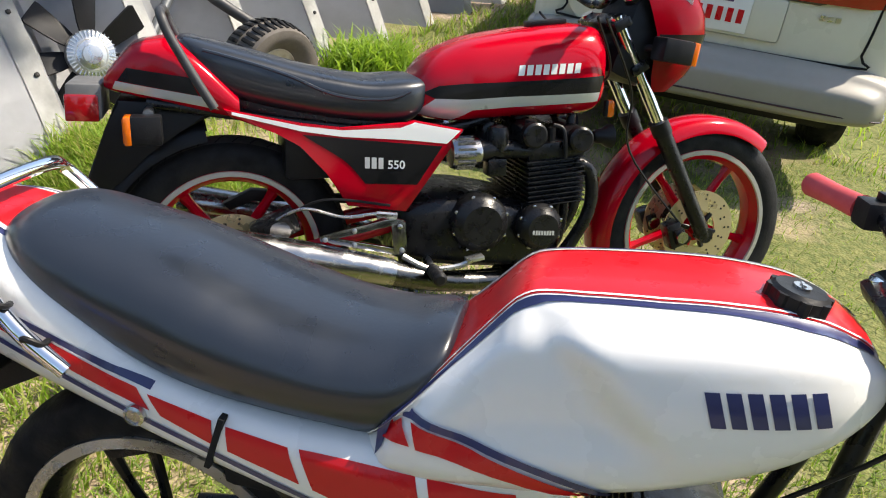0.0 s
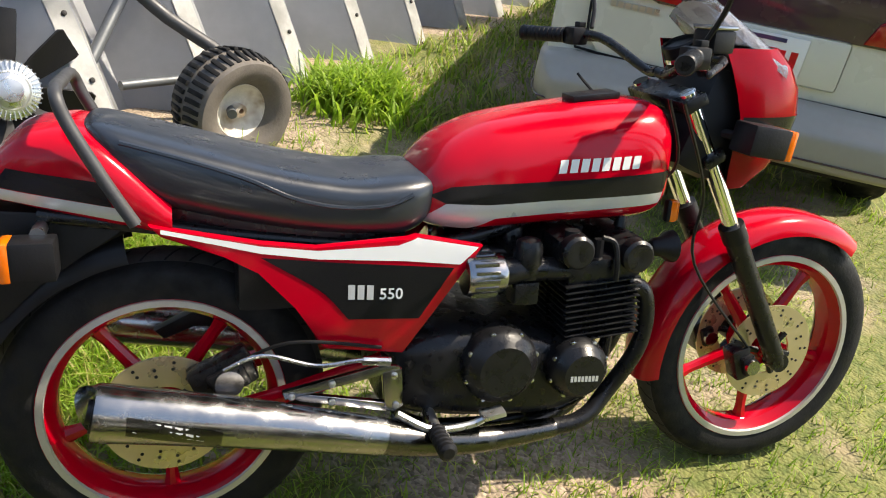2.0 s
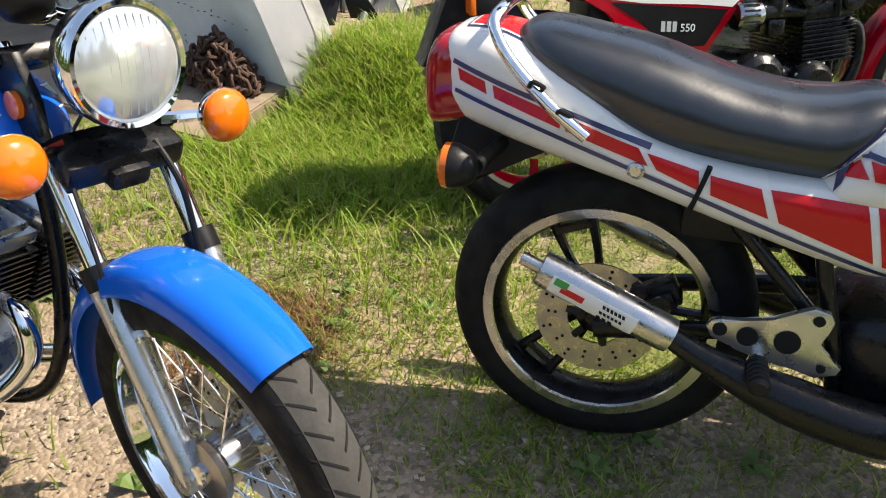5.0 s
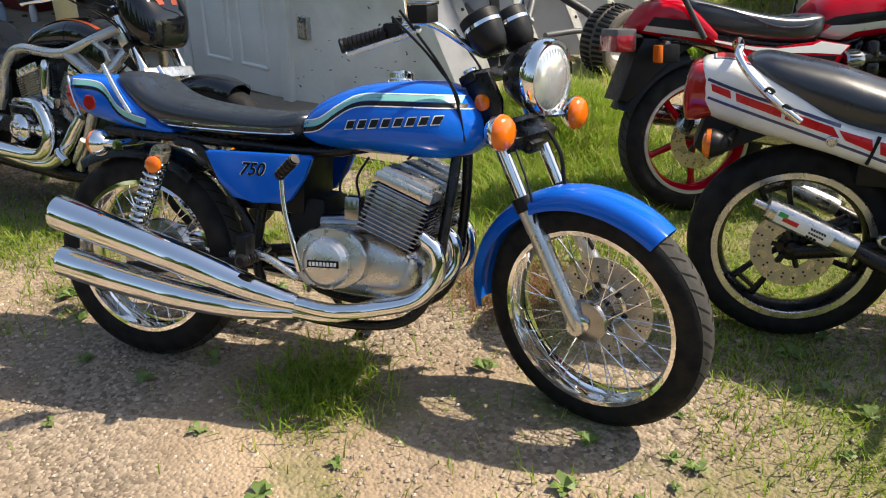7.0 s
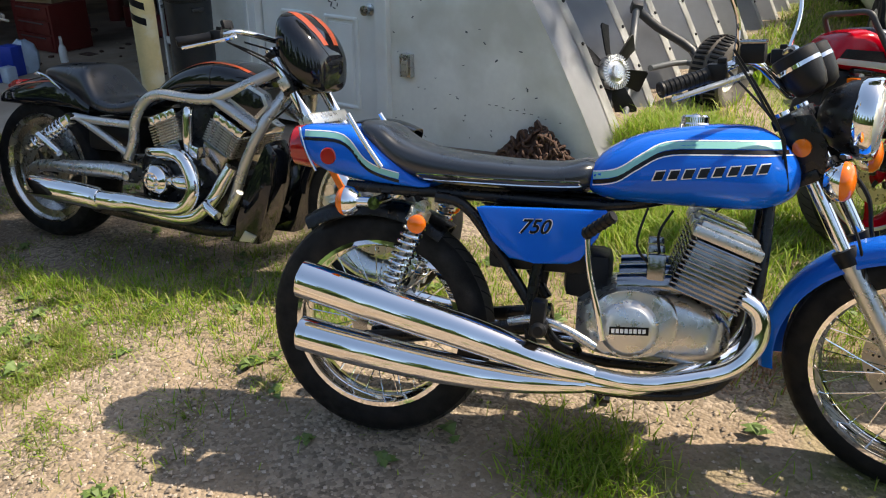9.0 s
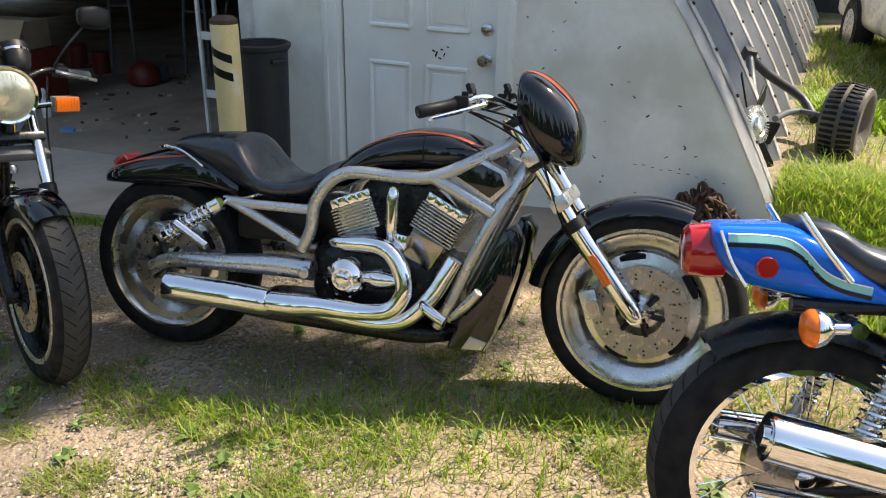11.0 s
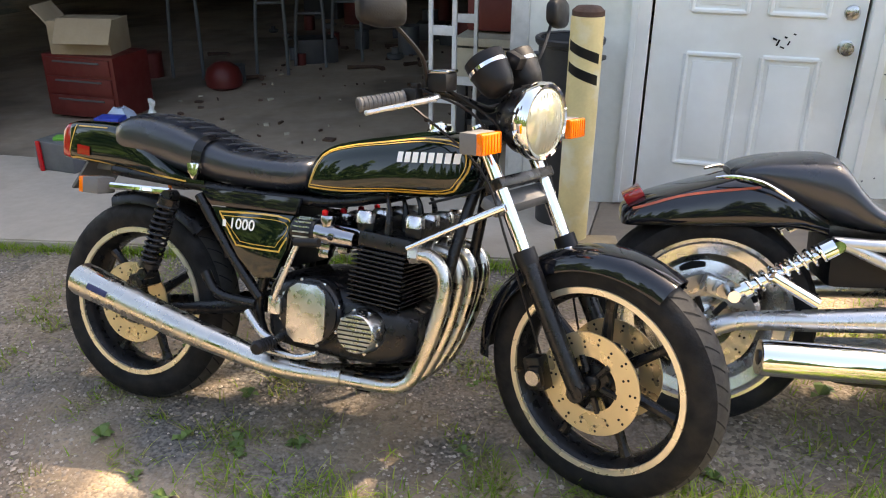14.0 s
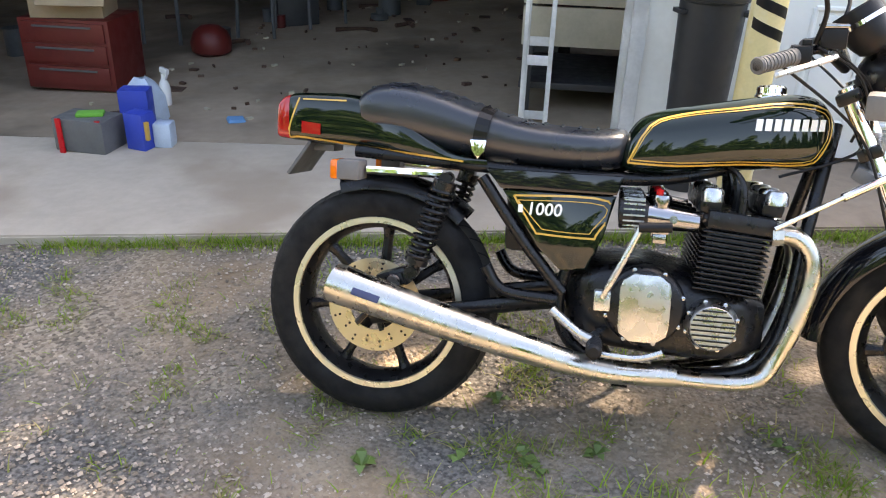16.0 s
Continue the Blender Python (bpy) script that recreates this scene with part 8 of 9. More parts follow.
def dolly():
    t = thing("tow_dolly", "grey pipe tow dolly with one worn turf tyre on grass", "dolly")
    zg = 0.28
    c = Vector((-2.17, 3.27, zg + 0.19))
    yaw = 76
    m = Matrix.Translation(c) @ pose(0, 0, 0, 0, 0, yaw) @ Matrix.Diagonal((0.88, 1.05, 0.88, 1))
    w = part("wheel", lathe(bmesh.new(), [(0.12, -0.02), (0.125, -0.05), (0.115, -0.052), (0.10, -0.035), (0.06, -0.02), (0.03, -0.022), (0.028, -0.05), (0.012, -0.052), (0.012, 0.05), (0.1, 0.06), (0.12, 0.06)], n=32), HUBM, t, "dirty white steel rim", m=m)
    bm = bmesh.new()
    lathe(bm, [(0.118, -0.05), (0.15, -0.085), (0.19, -0.1), (0.222, -0.095), (0.235, -0.07), (0.238, 0), (0.235, 0.07), (0.222, 0.095), (0.19, 0.1), (0.15, 0.085), (0.118, 0.05)], n=44, closed=True)
    tyre = part("tyre", bm, RUBD, w, "dusty turf tyre")
    first = None
    for i in range(40):
        for s in (-1, 1):
            mm = pose(0, 0, 0, 0, 9 * i + (4.5 if s > 0 else 0), 0) @ pose(0.2385, s * 0.045, 0, 0, 0, s * 14)
            if first is None:
                q = bmesh.new()
                box(q, (0, 0, 0), (0.012, 0.07, 0.02), bevel=0.003)
                first = part("tread_block", q, RUBBER, tyre, m=mm)
            else:
                o = first.copy()
                scene.collection.objects.link(o)
                o.matrix_basis = mm
    apex = Vector((-2.74, 3.32, 0.79))
    foot = Vector((-2.52, 2.68, zg - 0.02))
    for nm, pts, r, mt in (("leg", [apex, foot], 0.023, GREYPIPE), ("arm", [apex + Vector((0, 0, -0.01)), Vector((-2.62, 3.40, 0.67)), Vector((-2.42, 3.52, 0.53)), c + Vector((-0.16, 0.11, -0.03))], 0.027, DARKPIPE), ("axle", [c + Vector((0.05, -0.06, 0)), c + Vector((-0.25, 0.16, 0)), c + Vector((-0.36, -0.2, 0.02))], 0.018, GREYPIPE)):
        bm = bmesh.new()
        tube(bm, pts, r, n=14, k=3)
        part(nm, bm, mt, t)
    bm = bmesh.new()
    box(bm, apex, (0.07, 0.07, 0.07), (20, 10, 30), 0.015)
    part("pivot", bm, DARKPIPE, t)


def engine_fan():
    t = thing("engine_fan", "discarded engine cooling fan with black blades and finned clutch", "fan")
    c = Vector((-2.61, 2.68, 0.535))
    m = Matrix.Translation(c) @ pose(0, 0, 0, -20, 0, 66) @ Matrix.Scale(1.28, 4)
    bm = bmesh.new()
    lathe(bm, [(0.075, 0.02), (0.078, 0.0), (0.074, -0.012), (0.05, -0.02), (0.046, -0.016), (0.032, -0.02), (0.03, -0.032), (0.012, -0.034), (0.003, -0.034)], n=36)
    hub = part("fan_clutch", bm, ALU, t, "finned aluminium hub", m=m)
    bm = bmesh.new()
    for i in range(36):
        a = 2 * math.pi * i / 36
        box(bm, (0.066 * math.cos(a), -0.016, 0.066 * math.sin(a)), (0.022, 0.012, 0.003), (0, -math.degrees(a), 0))
    tiny(part("clutch_fin", bm, ALU, hub))
    for i in range(7):
        bm = bmesh.new()
        plate(bm, [(0.06, -0.026), (0.10, -0.036), (0.20, -0.05), (0.212, -0.044), (0.212, 0.044), (0.20, 0.05), (0.10, 0.036), (0.06, 0.026)], -0.003, 0.003, 0.001)
        for v in bm.verts:
            v.co.y += 0.02 + 6.0 * v.co.z ** 2
        bmesh.ops.rotate(bm, cent=(0, 0.02, 0), matrix=Matrix.Rotation(radians(30), 3, "X"), verts=bm.verts)
        blade = part("blade", bm, PLASTIC, hub, m=pose(0, 0, 0, 0, 360 / 7 * i + 20, 0))
    bm = bmesh.new()
    tube(bm, [c + Vector((-0.02, 0.03, 0)), c + Vector((-0.06, 0.06, -0.1)), c + Vector((-0.05, 0.05, -0.27))], 0.012, n=8)
    part("prop_rod", bm, GREYPIPE, t)


def car():
    m = pose(-0.526, 4.31, ground_z(-0.52, 4.28), 0, 0, 103)
    t = thing("car", "cream station wagon with taupe bumper, seen from behind", "car", m)
    hw = 0.85

    def hull(name, secs, material, e=5, mm=0.5, label="", par=None):
        bm = bmesh.new()
        loft(bm, secs, n=36, k=4, e=e, m=mm)
        return part(name, bm, material, par or t, label)

    hull("body", [(0.05, 0.92, 0.46, 0.74), (0.07, 0.98, 0.44, 0.79), (0.16, 1.03, 0.42, 0.82), (0.8, 1.0, 0.33, 0.83), (2.6, 0.96, 0.31, 0.83), (3.3, 0.92, 0.31, 0.82), (4.3, 0.74, 0.33, 0.8), (4.55, 0.62, 0.38, 0.72)], CARW, e=7)
    hull("cabin", [(0.10, 1.12, 0.93, 0.745), (0.2, 1.27, 0.93, 0.73), (0.34, 1.44, 0.93, 0.67), (0.5, 1.505, 0.93, 0.63), (1.6, 1.52, 0.93, 0.63), (2.5, 1.46, 0.93, 0.65), (3.2, 1.0, 0.93, 0.73)], CARD, e=6, mm=0.2)
    bm = bmesh.new()
    sheet(bm, [(0.086, -0.66, 1.14), (0.086, 0.66, 1.14), (0.27, 0.56, 1.42), (0.27, -0.56, 1.42)], -0.006)
    part("rear_window", bm, CARGL, t)
    bm = bmesh.new()
    tube(bm, [(0.07, -0.68, 1.125), (0.05, -0.4, 1.125), (0.045, 0, 1.125), (0.05, 0.4, 1.125), (0.07, 0.68, 1.125)], 0.012, n=8, k=4)
    part("window_ledge", bm, CARD, t)
    bump = hull("bumper", [(-0.115, 0.525, 0.455, 0.68), (-0.105, 0.56, 0.42, 0.75), (-0.05, 0.60, 0.40, 0.80), (0.0, 0.638, 0.40, 0.825), (0.15, 0.64, 0.40, 0.842), (0.42, 0.63, 0.40, 0.842), (0.46, 0.60, 0.42, 0.83)], CARG, e=6)
    bm = bmesh.new()
    tube(bm, [(0.30, -0.845, 0.455), (-0.02, -0.822, 0.455), (-0.108, -0.68, 0.455), (-0.117, 0, 0.455), (-0.108, 0.68, 0.455), (-0.02, 0.822, 0.455), (0.30, 0.845, 0.455)], 0.004, n=6, k=6)
    part("bumper_groove", bm, CARD, bump)
    bm = bmesh.new()
    box(bm, (0.6, 0, 0.36), (0.9, 1.3, 0.1), bevel=0.03)
    tube(bm, [(0.02, 0.45, 0.36), (0.6, 0.45, 0.33)], 0.03, n=12, k=1)
    part("underbody", bm, PLASTIC, t)
    bm = bmesh.new()
    plate(bm, [(-0.60, 0.64), (0.60, 0.64), (0.655, 0.70), (0.68, 0.93), (-0.68, 0.93), (-0.655, 0.70)], -0.02, 0.02, 0.012)
    for v in bm.verts:
        v.co = Vector((v.co.y + 0.047, v.co.x, v.co.z))
    gate = part("tailgate", bm, CARW, t)
    bm = bmesh.new()
    tube(bm, [(0.03, -0.675, 0.93), (0.028, -0.655, 0.70), (0.028, -0.6, 0.642), (0.028, 0.6, 0.642), (0.028, 0.655, 0.70), (0.03, 0.675, 0.93)], 0.006, n=6, k=4)
    part("shut_line", bm, TREAD, gate)
    bm = bmesh.new()
    plate(bm, [(-0.50, 0.90), (-0.42, 0.875), (0.42, 0.875), (0.50, 0.90), (0.50, 1.10), (-0.50, 1.10)], -0.03, 0.03, 0.014)
    for v in bm.verts:
        v.co = Vector((v.co.y + 0.045, v.co.x, v.co.z))
    part("lamp_band", bm, CARD, t, "dark plum garnish between the tail lamps")
    for s in (-1, 1):
        def slab_lens(outline, x0, x1, bev):
            q = bmesh.new()
            plate(q, [(s * y, z) for y, z in outline], x0, x1, bev)
            for v in q.verts:
                y = v.co.x
                v.co = Vector((v.co.y + 0.9 * max(0.0, abs(y) - 0.62) ** 1.6, y, v.co.z))
            return q
        lamp = part("tail_lamp", slab_lens([(0.33, 0.885), (0.36, 0.965), (0.44, 1.02), (0.46, 1.10), (0.64, 1.115), (0.80, 1.115), (0.815, 0.91), (0.60, 0.895)], 0.004, 0.09, 0.01), REDL, t)
        part("reversing_lens", slab_lens([(0.45, 1.025), (0.465, 1.095), (0.635, 1.108), (0.635, 1.012)], -0.002, 0.02, 0.005), GLASS, lamp)
        part("indicator_lens", slab_lens([(0.65, 1.01), (0.65, 1.108), (0.795, 1.108), (0.805, 1.0)], -0.002, 0.02, 0.005), AMBER, lamp)
    bm = bmesh.new()
    box(bm, (0.02, 0, 0.785), (0.024, 0.60, 0.19), bevel=0.02)
    rec = part("plate_recess", bm, CARW, gate)
    bm = bmesh.new()
    box(bm, (0.002, 0, 0.785), (0.008, 0.305, 0.155), bevel=0.006)
    pl = part("number_plate", bm, WHITED, gate, "white plate with red bars")
    for i in range(6):
        bm = bmesh.new()
        box(bm, (-0.003, 0.113 - 0.045 * i, 0.78), (0.003, 0.026, 0.06))
        part("plate_bar", bm, REDD, pl)
    bm = bmesh.new()
    box(bm, (-0.003, 0, 0.845), (0.003, 0.14, 0.015))
    part("plate_bar", bm, NAVY, pl)
    for y0, n, w in ((0.585, 7, 0.028), (-0.45, 3, 0.032)):
        bm = bmesh.new()
        for i in range(n):
            box(bm, (0.022, y0 - w * i, 0.845 if y0 > 0 else 0.83), (0.006, w * 0.7, 0.022))
        part("model_mark", bm, GOLDM if y0 > 0 else STEEL, gate)
    bm = bmesh.new()
    tube(bm, [(0.085, 0.25, 1.15), (0.075, 0.0, 1.155), (0.08, -0.2, 1.165)], 0.009, n=8)
    part("wiper", bm, PLASTIC, t)
    for x, s in ((0.95, -1), (0.95, 1), (3.6, -1), (3.6, 1)):
        bm = bmesh.new()
        lathe(bm, [(0.19, -0.09), (0.24, -0.10), (0.29, -0.09), (0.31, -0.06), (0.312, 0.06), (0.29, 0.09), (0.19, 0.09)], (x, s * 0.76, 0.31), n=40)
        w = part("wheel", bm, RUBBER, t)
        bm = bmesh.new()
        lathe(bm, [(0.19, 0.091 * s), (0.17, 0.095 * s), (0.05, 0.08 * s), (0.003, 0.08 * s)], (x, s * 0.76, 0.31), n=28)
        part("rim", bm, ALU, w)


def garage_clutter():
    rnd = random.Random(12)
    t = thing("shelf_rack", "tall bare metal upright rack at the garage mouth", "rack")
    x, y = -5.86, 2.30
    for dx, dy in ((0, 0), (0.13, 0), (0.13, 0.45), (0.0, 0.45)):
        bm = bmesh.new()
        box(bm, (x + dx, y + dy, 1.0), (0.022, 0.022, 2.3), bevel=0.003)
        part("upright", bm, RIDGEM, t)
    for z in (0.0, 0.42, 0.78, 1.2, 1.7):
        bm = bmesh.new()
        rail = part("rail", box(bm, (0.065, 0, 0), (0.13, 0.01, 0.05), bevel=0.002), RIDGEM, t, m=pose(x, y, z))
        again(rail, pose(x, y + 0.45, z))
    t = thing("work_bench", "long low bench with cream side and dark shelves inside the garage", "bench")
    for nm, c, s, mt in (("top", (-5.35, 3.35, 0.62), (1.1, 0.9, 0.05), CREAM), ("side", (-5.35, 2.93, 0.47), (1.1, 0.03, 0.22), CREAM), ("shelf", (-5.35, 3.35, 0.12), (1.1, 0.8, 0.04), DARKPIPE), ("leg", (-5.86, 2.95, 0.28), (0.06, 0.06, 0.7), DARKPIPE), ("leg", (-5.86, 3.75, 0.28), (0.06, 0.06, 0.7), DARKPIPE)):
        bm = bmesh.new()
        box(bm, c, s, bevel=0.006)
        part(nm, bm, mt, t)
    t = thing("toolbox", "red steel toolbox on the bench", "toolbox")
    bm = bmesh.new()
    box(bm, (-5.62, 3.2, 0.76), (0.5, 0.25, 0.2), bevel=0.012)
    part("case", bm, REDCAB, t)
    bm = bmesh.new()
    box(bm, (-5.62, 3.2, 0.873), (0.51, 0.26, 0.03), bevel=0.008)
    part("lid", bm, DARKPIPE, t)
    t = thing("tool_cabinet", "faded red steel tool chest in the dark garage", "cabinet")
    cx, cy = -8.85, 3.35
    z0 = floor_z(cx)
    bm = bmesh.new()
    box(bm, (cx, cy, z0 + 0.25), (0.62, 0.42, 0.46), bevel=0.01)
    part("case", bm, REDCAB, t)
    for i in range(3):
        bm = bmesh.new()
        box(bm, (cx, cy - 0.215, z0 + 0.12 + 0.14 * i), (0.56, 0.02, 0.12), bevel=0.005)
        d = part("drawer", bm, REDCAB, t)
        bm = bmesh.new()
        box(bm, (cx, cy - 0.23, z0 + 0.155 + 0.14 * i), (0.4, 0.015, 0.012), bevel=0.003)
        part("handle", bm, GREYPIPE, d)
    t = thing("cardboard_box", "open pale cardboard box on the tool chest", "carton")
    for c, s, r in (((cx - 0.02, cy, z0 + 0.60), (0.46, 0.34, 0.24), (0, 0, 12)), ((cx + 0.1, cy - 0.22, z0 + 0.66), (0.42, 0.012, 0.2), (-35, 0, 12)), ((cx - 0.3, cy - 0.05, z0 + 0.74), (0.012, 0.3, 0.2), (0, -40, 12))):
        bm = bmesh.new()
        box(bm, c, s, r, 0.003)
        part("flap" if s[0] < 0.1 or s[1] < 0.1 else "carton", bm, CARDB, t)
    t = thing("helmet_shell", "glossy red round shell lying among the clutter", "helmet")
    bm = bmesh.new()
    lathe(bm, [(0.1, 0.0), (0.15, 0.03), (0.16, 0.1), (0.13, 0.18), (0.07, 0.225), (0.005, 0.235)], (-8.35, 4.3, floor_z(-8.35)), n=24, axis="z")
    part("shell", bm, REDCAB, t)
    for k, (x, y, hh, tilt) in enumerate(((-8.2, 4.9, 0.9, 6), (-8.0, 5.3, 0.7, -8), (-7.75, 5.6, 0.8, 12), (-8.9, 4.6, 1.0, -5))):
        t = thing("pipe_stand", "dark bent metal frame standing in the clutter", "scrap")
        zf = floor_z(x)
        for dx in (-0.16, 0.16):
            bm = bmesh.new()
            tube(bm, [(x + dx, y, zf), (x + dx * 0.9, y + 0.02, zf + hh * 0.6), (x + dx * 0.7, y + 0.05, zf + hh)], 0.016, n=8)
            part("post", bm, GREYPIPE, t)
        bm = bmesh.new()
        tube(bm, [(x - 0.14, y + 0.03, zf + hh * 0.7), (x + 0.14, y + 0.03, zf + hh * 0.72)], 0.013, n=8, k=1)
        part("crossbar", bm, GREYPIPE, t)
    # jugs, carton, bag and spray bottle by the entrance
    def spot(x, y):
        return Vector((x, y, floor_z(x)))
    p = spot(-7.87, 2.12)
    t = thing("oil_carton", "bright blue oil carton with orange label on the apron", "carton")
    bm = bmesh.new()
    box(bm, p + Vector((0, 0, 0.1)), (0.12, 0.1, 0.2), (0, 0, -15), 0.006)
    c = part("carton", bm, BLUEBOX, t)
    bm = bmesh.new()
    box(bm, p + Vector((0.045, -0.04, 0.11)), (0.05, 0.02, 0.1), (0, 0, -15), 0.001)
    part("label", bm, GOLDD, c)
    t = thing("clear_jug", "small clear plastic jug beside the blue carton", "jug")
    bm = bmesh.new()
    box(bm, p + Vector((0.11, 0.05, 0.07)), (0.1, 0.1, 0.14), (0, 0, 5), 0.02)
    part("jug", bm, BAGM, t)
    t = thing("shopping_bag", "crumpled white and blue plastic shopping bag", "bag")
    bm = bmesh.new()
    lathe(bm, [(0.003, 0), (0.09, 0.0), (0.11, 0.06), (0.1, 0.15), (0.08, 0.22), (0.03, 0.27), (0.004, 0.26)], n=16, axis="z")
    for v in bm.verts:
        v.co += Vector((rnd.uniform(-1, 1), rnd.uniform(-1, 1), rnd.uniform(-1, 1))) * 0.018
    part("bag", bm, BAGM, t, m=Matrix.Translation(spot(-8.02, 2.5) + Vector((0, 0, 0.01))))
    t = thing("oil_carton", "blue oil carton standing behind the plastic bag", "carton")
    bm = bmesh.new()
    box(bm, spot(-8.0, 2.36) + Vector((0, 0, 0.13)), (0.16, 0.12, 0.26), (0, 0, 10), 0.006)
    part("carton", bm, BLUEBOX, t)
    t = thing("spray_bottle", "white trigger spray bottle on the garage floor", "bottle")
    q = spot(-8.1, 2.92)
    bm = bmesh.new()
    lathe(bm, [(0.035, 0), (0.037, 0.1), (0.03, 0.14), (0.014, 0.17), (0.014, 0.2)], q, n=18, axis="z")
    b = part("bottle", bm, WHITED, t)
    bm = bmesh.new()
    box(bm, q + Vector((0.015, -0.01, 0.22)), (0.07, 0.025, 0.035), (0, 8, -30), 0.006)
    box(bm, q + Vector((0.03, -0.02, 0.19)), (0.012, 0.015, 0.05), (0, 25, -30), 0.003)
    part("trigger", bm, WHITED, b)
    t = thing("grey_crate", "grey tote with red straps on the concrete apron", "crate")
    w = spot(-8.15, 2.1)
    bm = bmesh.new()
    box(bm, w + Vector((0, 0, 0.09)), (0.3, 0.2, 0.18), (0, 0, -6), 0.012)
    c = part("tote", bm, GREYPL, t)
    for dx in (-0.11, 0.11):
        bm = bmesh.new()
        box(bm, w + Vector((dx, -0.1, 0.09)), (0.03, 0.012, 0.19), (0, 0, -6), 0.003)
        part("strap", bm, REDD, c)
    t = thing("green_glove", "bright green work glove lying on the tote", "glove")
    bm = bmesh.new()
    box(bm, w + Vector((0.02, 0, 0.19)), (0.14, 0.08, 0.02), (0, 0, 20), 0.008)
    part("glove", bm, mat("green_cloth", (0.12, 0.4, 0.05), 0.8, var=0.2), t)
    t = thing("blue_rag", "small blue shop rag on the concrete floor", "rag")
    bm = bmesh.new()
    box(bm, spot(-7.53, 2.62) + Vector((0, 0, 0.012)), (0.11, 0.09, 0.02), (3, 4, 30), 0.006, 0.8)
    part("rag", bm, mat("blue_cloth", (0.10, 0.28, 0.5), 0.9, var=0.2), t)
    # litter on the garage floor
    for nm, lab, mt, n in (("floor_litter", "rusty scraps and shavings on the garage floor", RUST, 90), ("wood_scraps", "pale chips and offcuts on the garage floor", CREAM, 35)):
        bm = bmesh.new()
        for _ in range(n):
            x, y = rnd.uniform(-8.6, -5.9), 2.6 + 5.5 * rnd.random() ** 1.3
            l = rnd.uniform(0.012, 0.045) * (1 + 2.5 * (rnd.random() < 0.15))
            box(bm, (x, y, floor_z(x) + 0.006), (l, l * rnd.uniform(0.2, 0.8), rnd.uniform(0.008, 0.03)), (rnd.uniform(-6, 6), rnd.uniform(-6, 6), rnd.uniform(0, 180)))
        tagged(part(nm, bm, mt, smooth=False), lab, "litter", kind="stuff")
    # far heaps of parts in the dark
    kinds = (("machine_part", "dark machine part on the garage floor", GREYPIPE), ("scrap_tool", "rusty scrap tool on the garage floor", RUST), ("storage_box", "dusty dark storage box in the garage", DARKPIPE), ("paint_can", "dull metal can on the garage floor", GREYPIPE), ("red_can", "faded red can in the dark garage", REDCAB))
    for i in range(70):
        nm, lab, mt = kinds[rnd.randrange(5)]
        x = rnd.uniform(-9.5, -5.0)
        y = rnd.uniform(4.0, 9.5)
        if -7.9 < x < -5.9 and y < 5.2:
            x -= 2.2
        t = thing(nm, lab, nm.replace("_", " "))
        bm = bmesh.new()
        z = floor_z(x)
        s = rnd.uniform(0.07, 0.3) if y < 8 else rnd.uniform(0.2, 0.6)
        if nm in ("paint_can", "red_can"):
            lathe(bm, [(s * 0.4, 0), (s * 0.4, s), (s * 0.42, s), (s * 0.42, s * 1.04), (s * 0.36, s * 1.04)], (x, y, z), n=18, axis="z")
        elif nm == "scrap_tool":
            tube(bm, [(x, y, z + 0.025), (x + s, y + 0.1, z + 0.025), (x + s * 1.6, y + 0.02, z + 0.03)], [0.02, 0.014, 0.024], n=8)
        elif nm == "machine_part":
            lathe(bm, [(s * 0.3, 0), (s * 0.45, s * 0.1), (s * 0.45, s * 0.3), (s * 0.2, s * 0.35), (s * 0.2, s * 0.6), (0.01, s * 0.6)], (x, y, z), n=16, axis="z")
        else:
            box(bm, (x, y, z + s * 0.4), (s * 1.3, s, s * 0.8), (0, 0, rnd.uniform(0, 90)), 0.01)
        part("body", bm, mt, t)


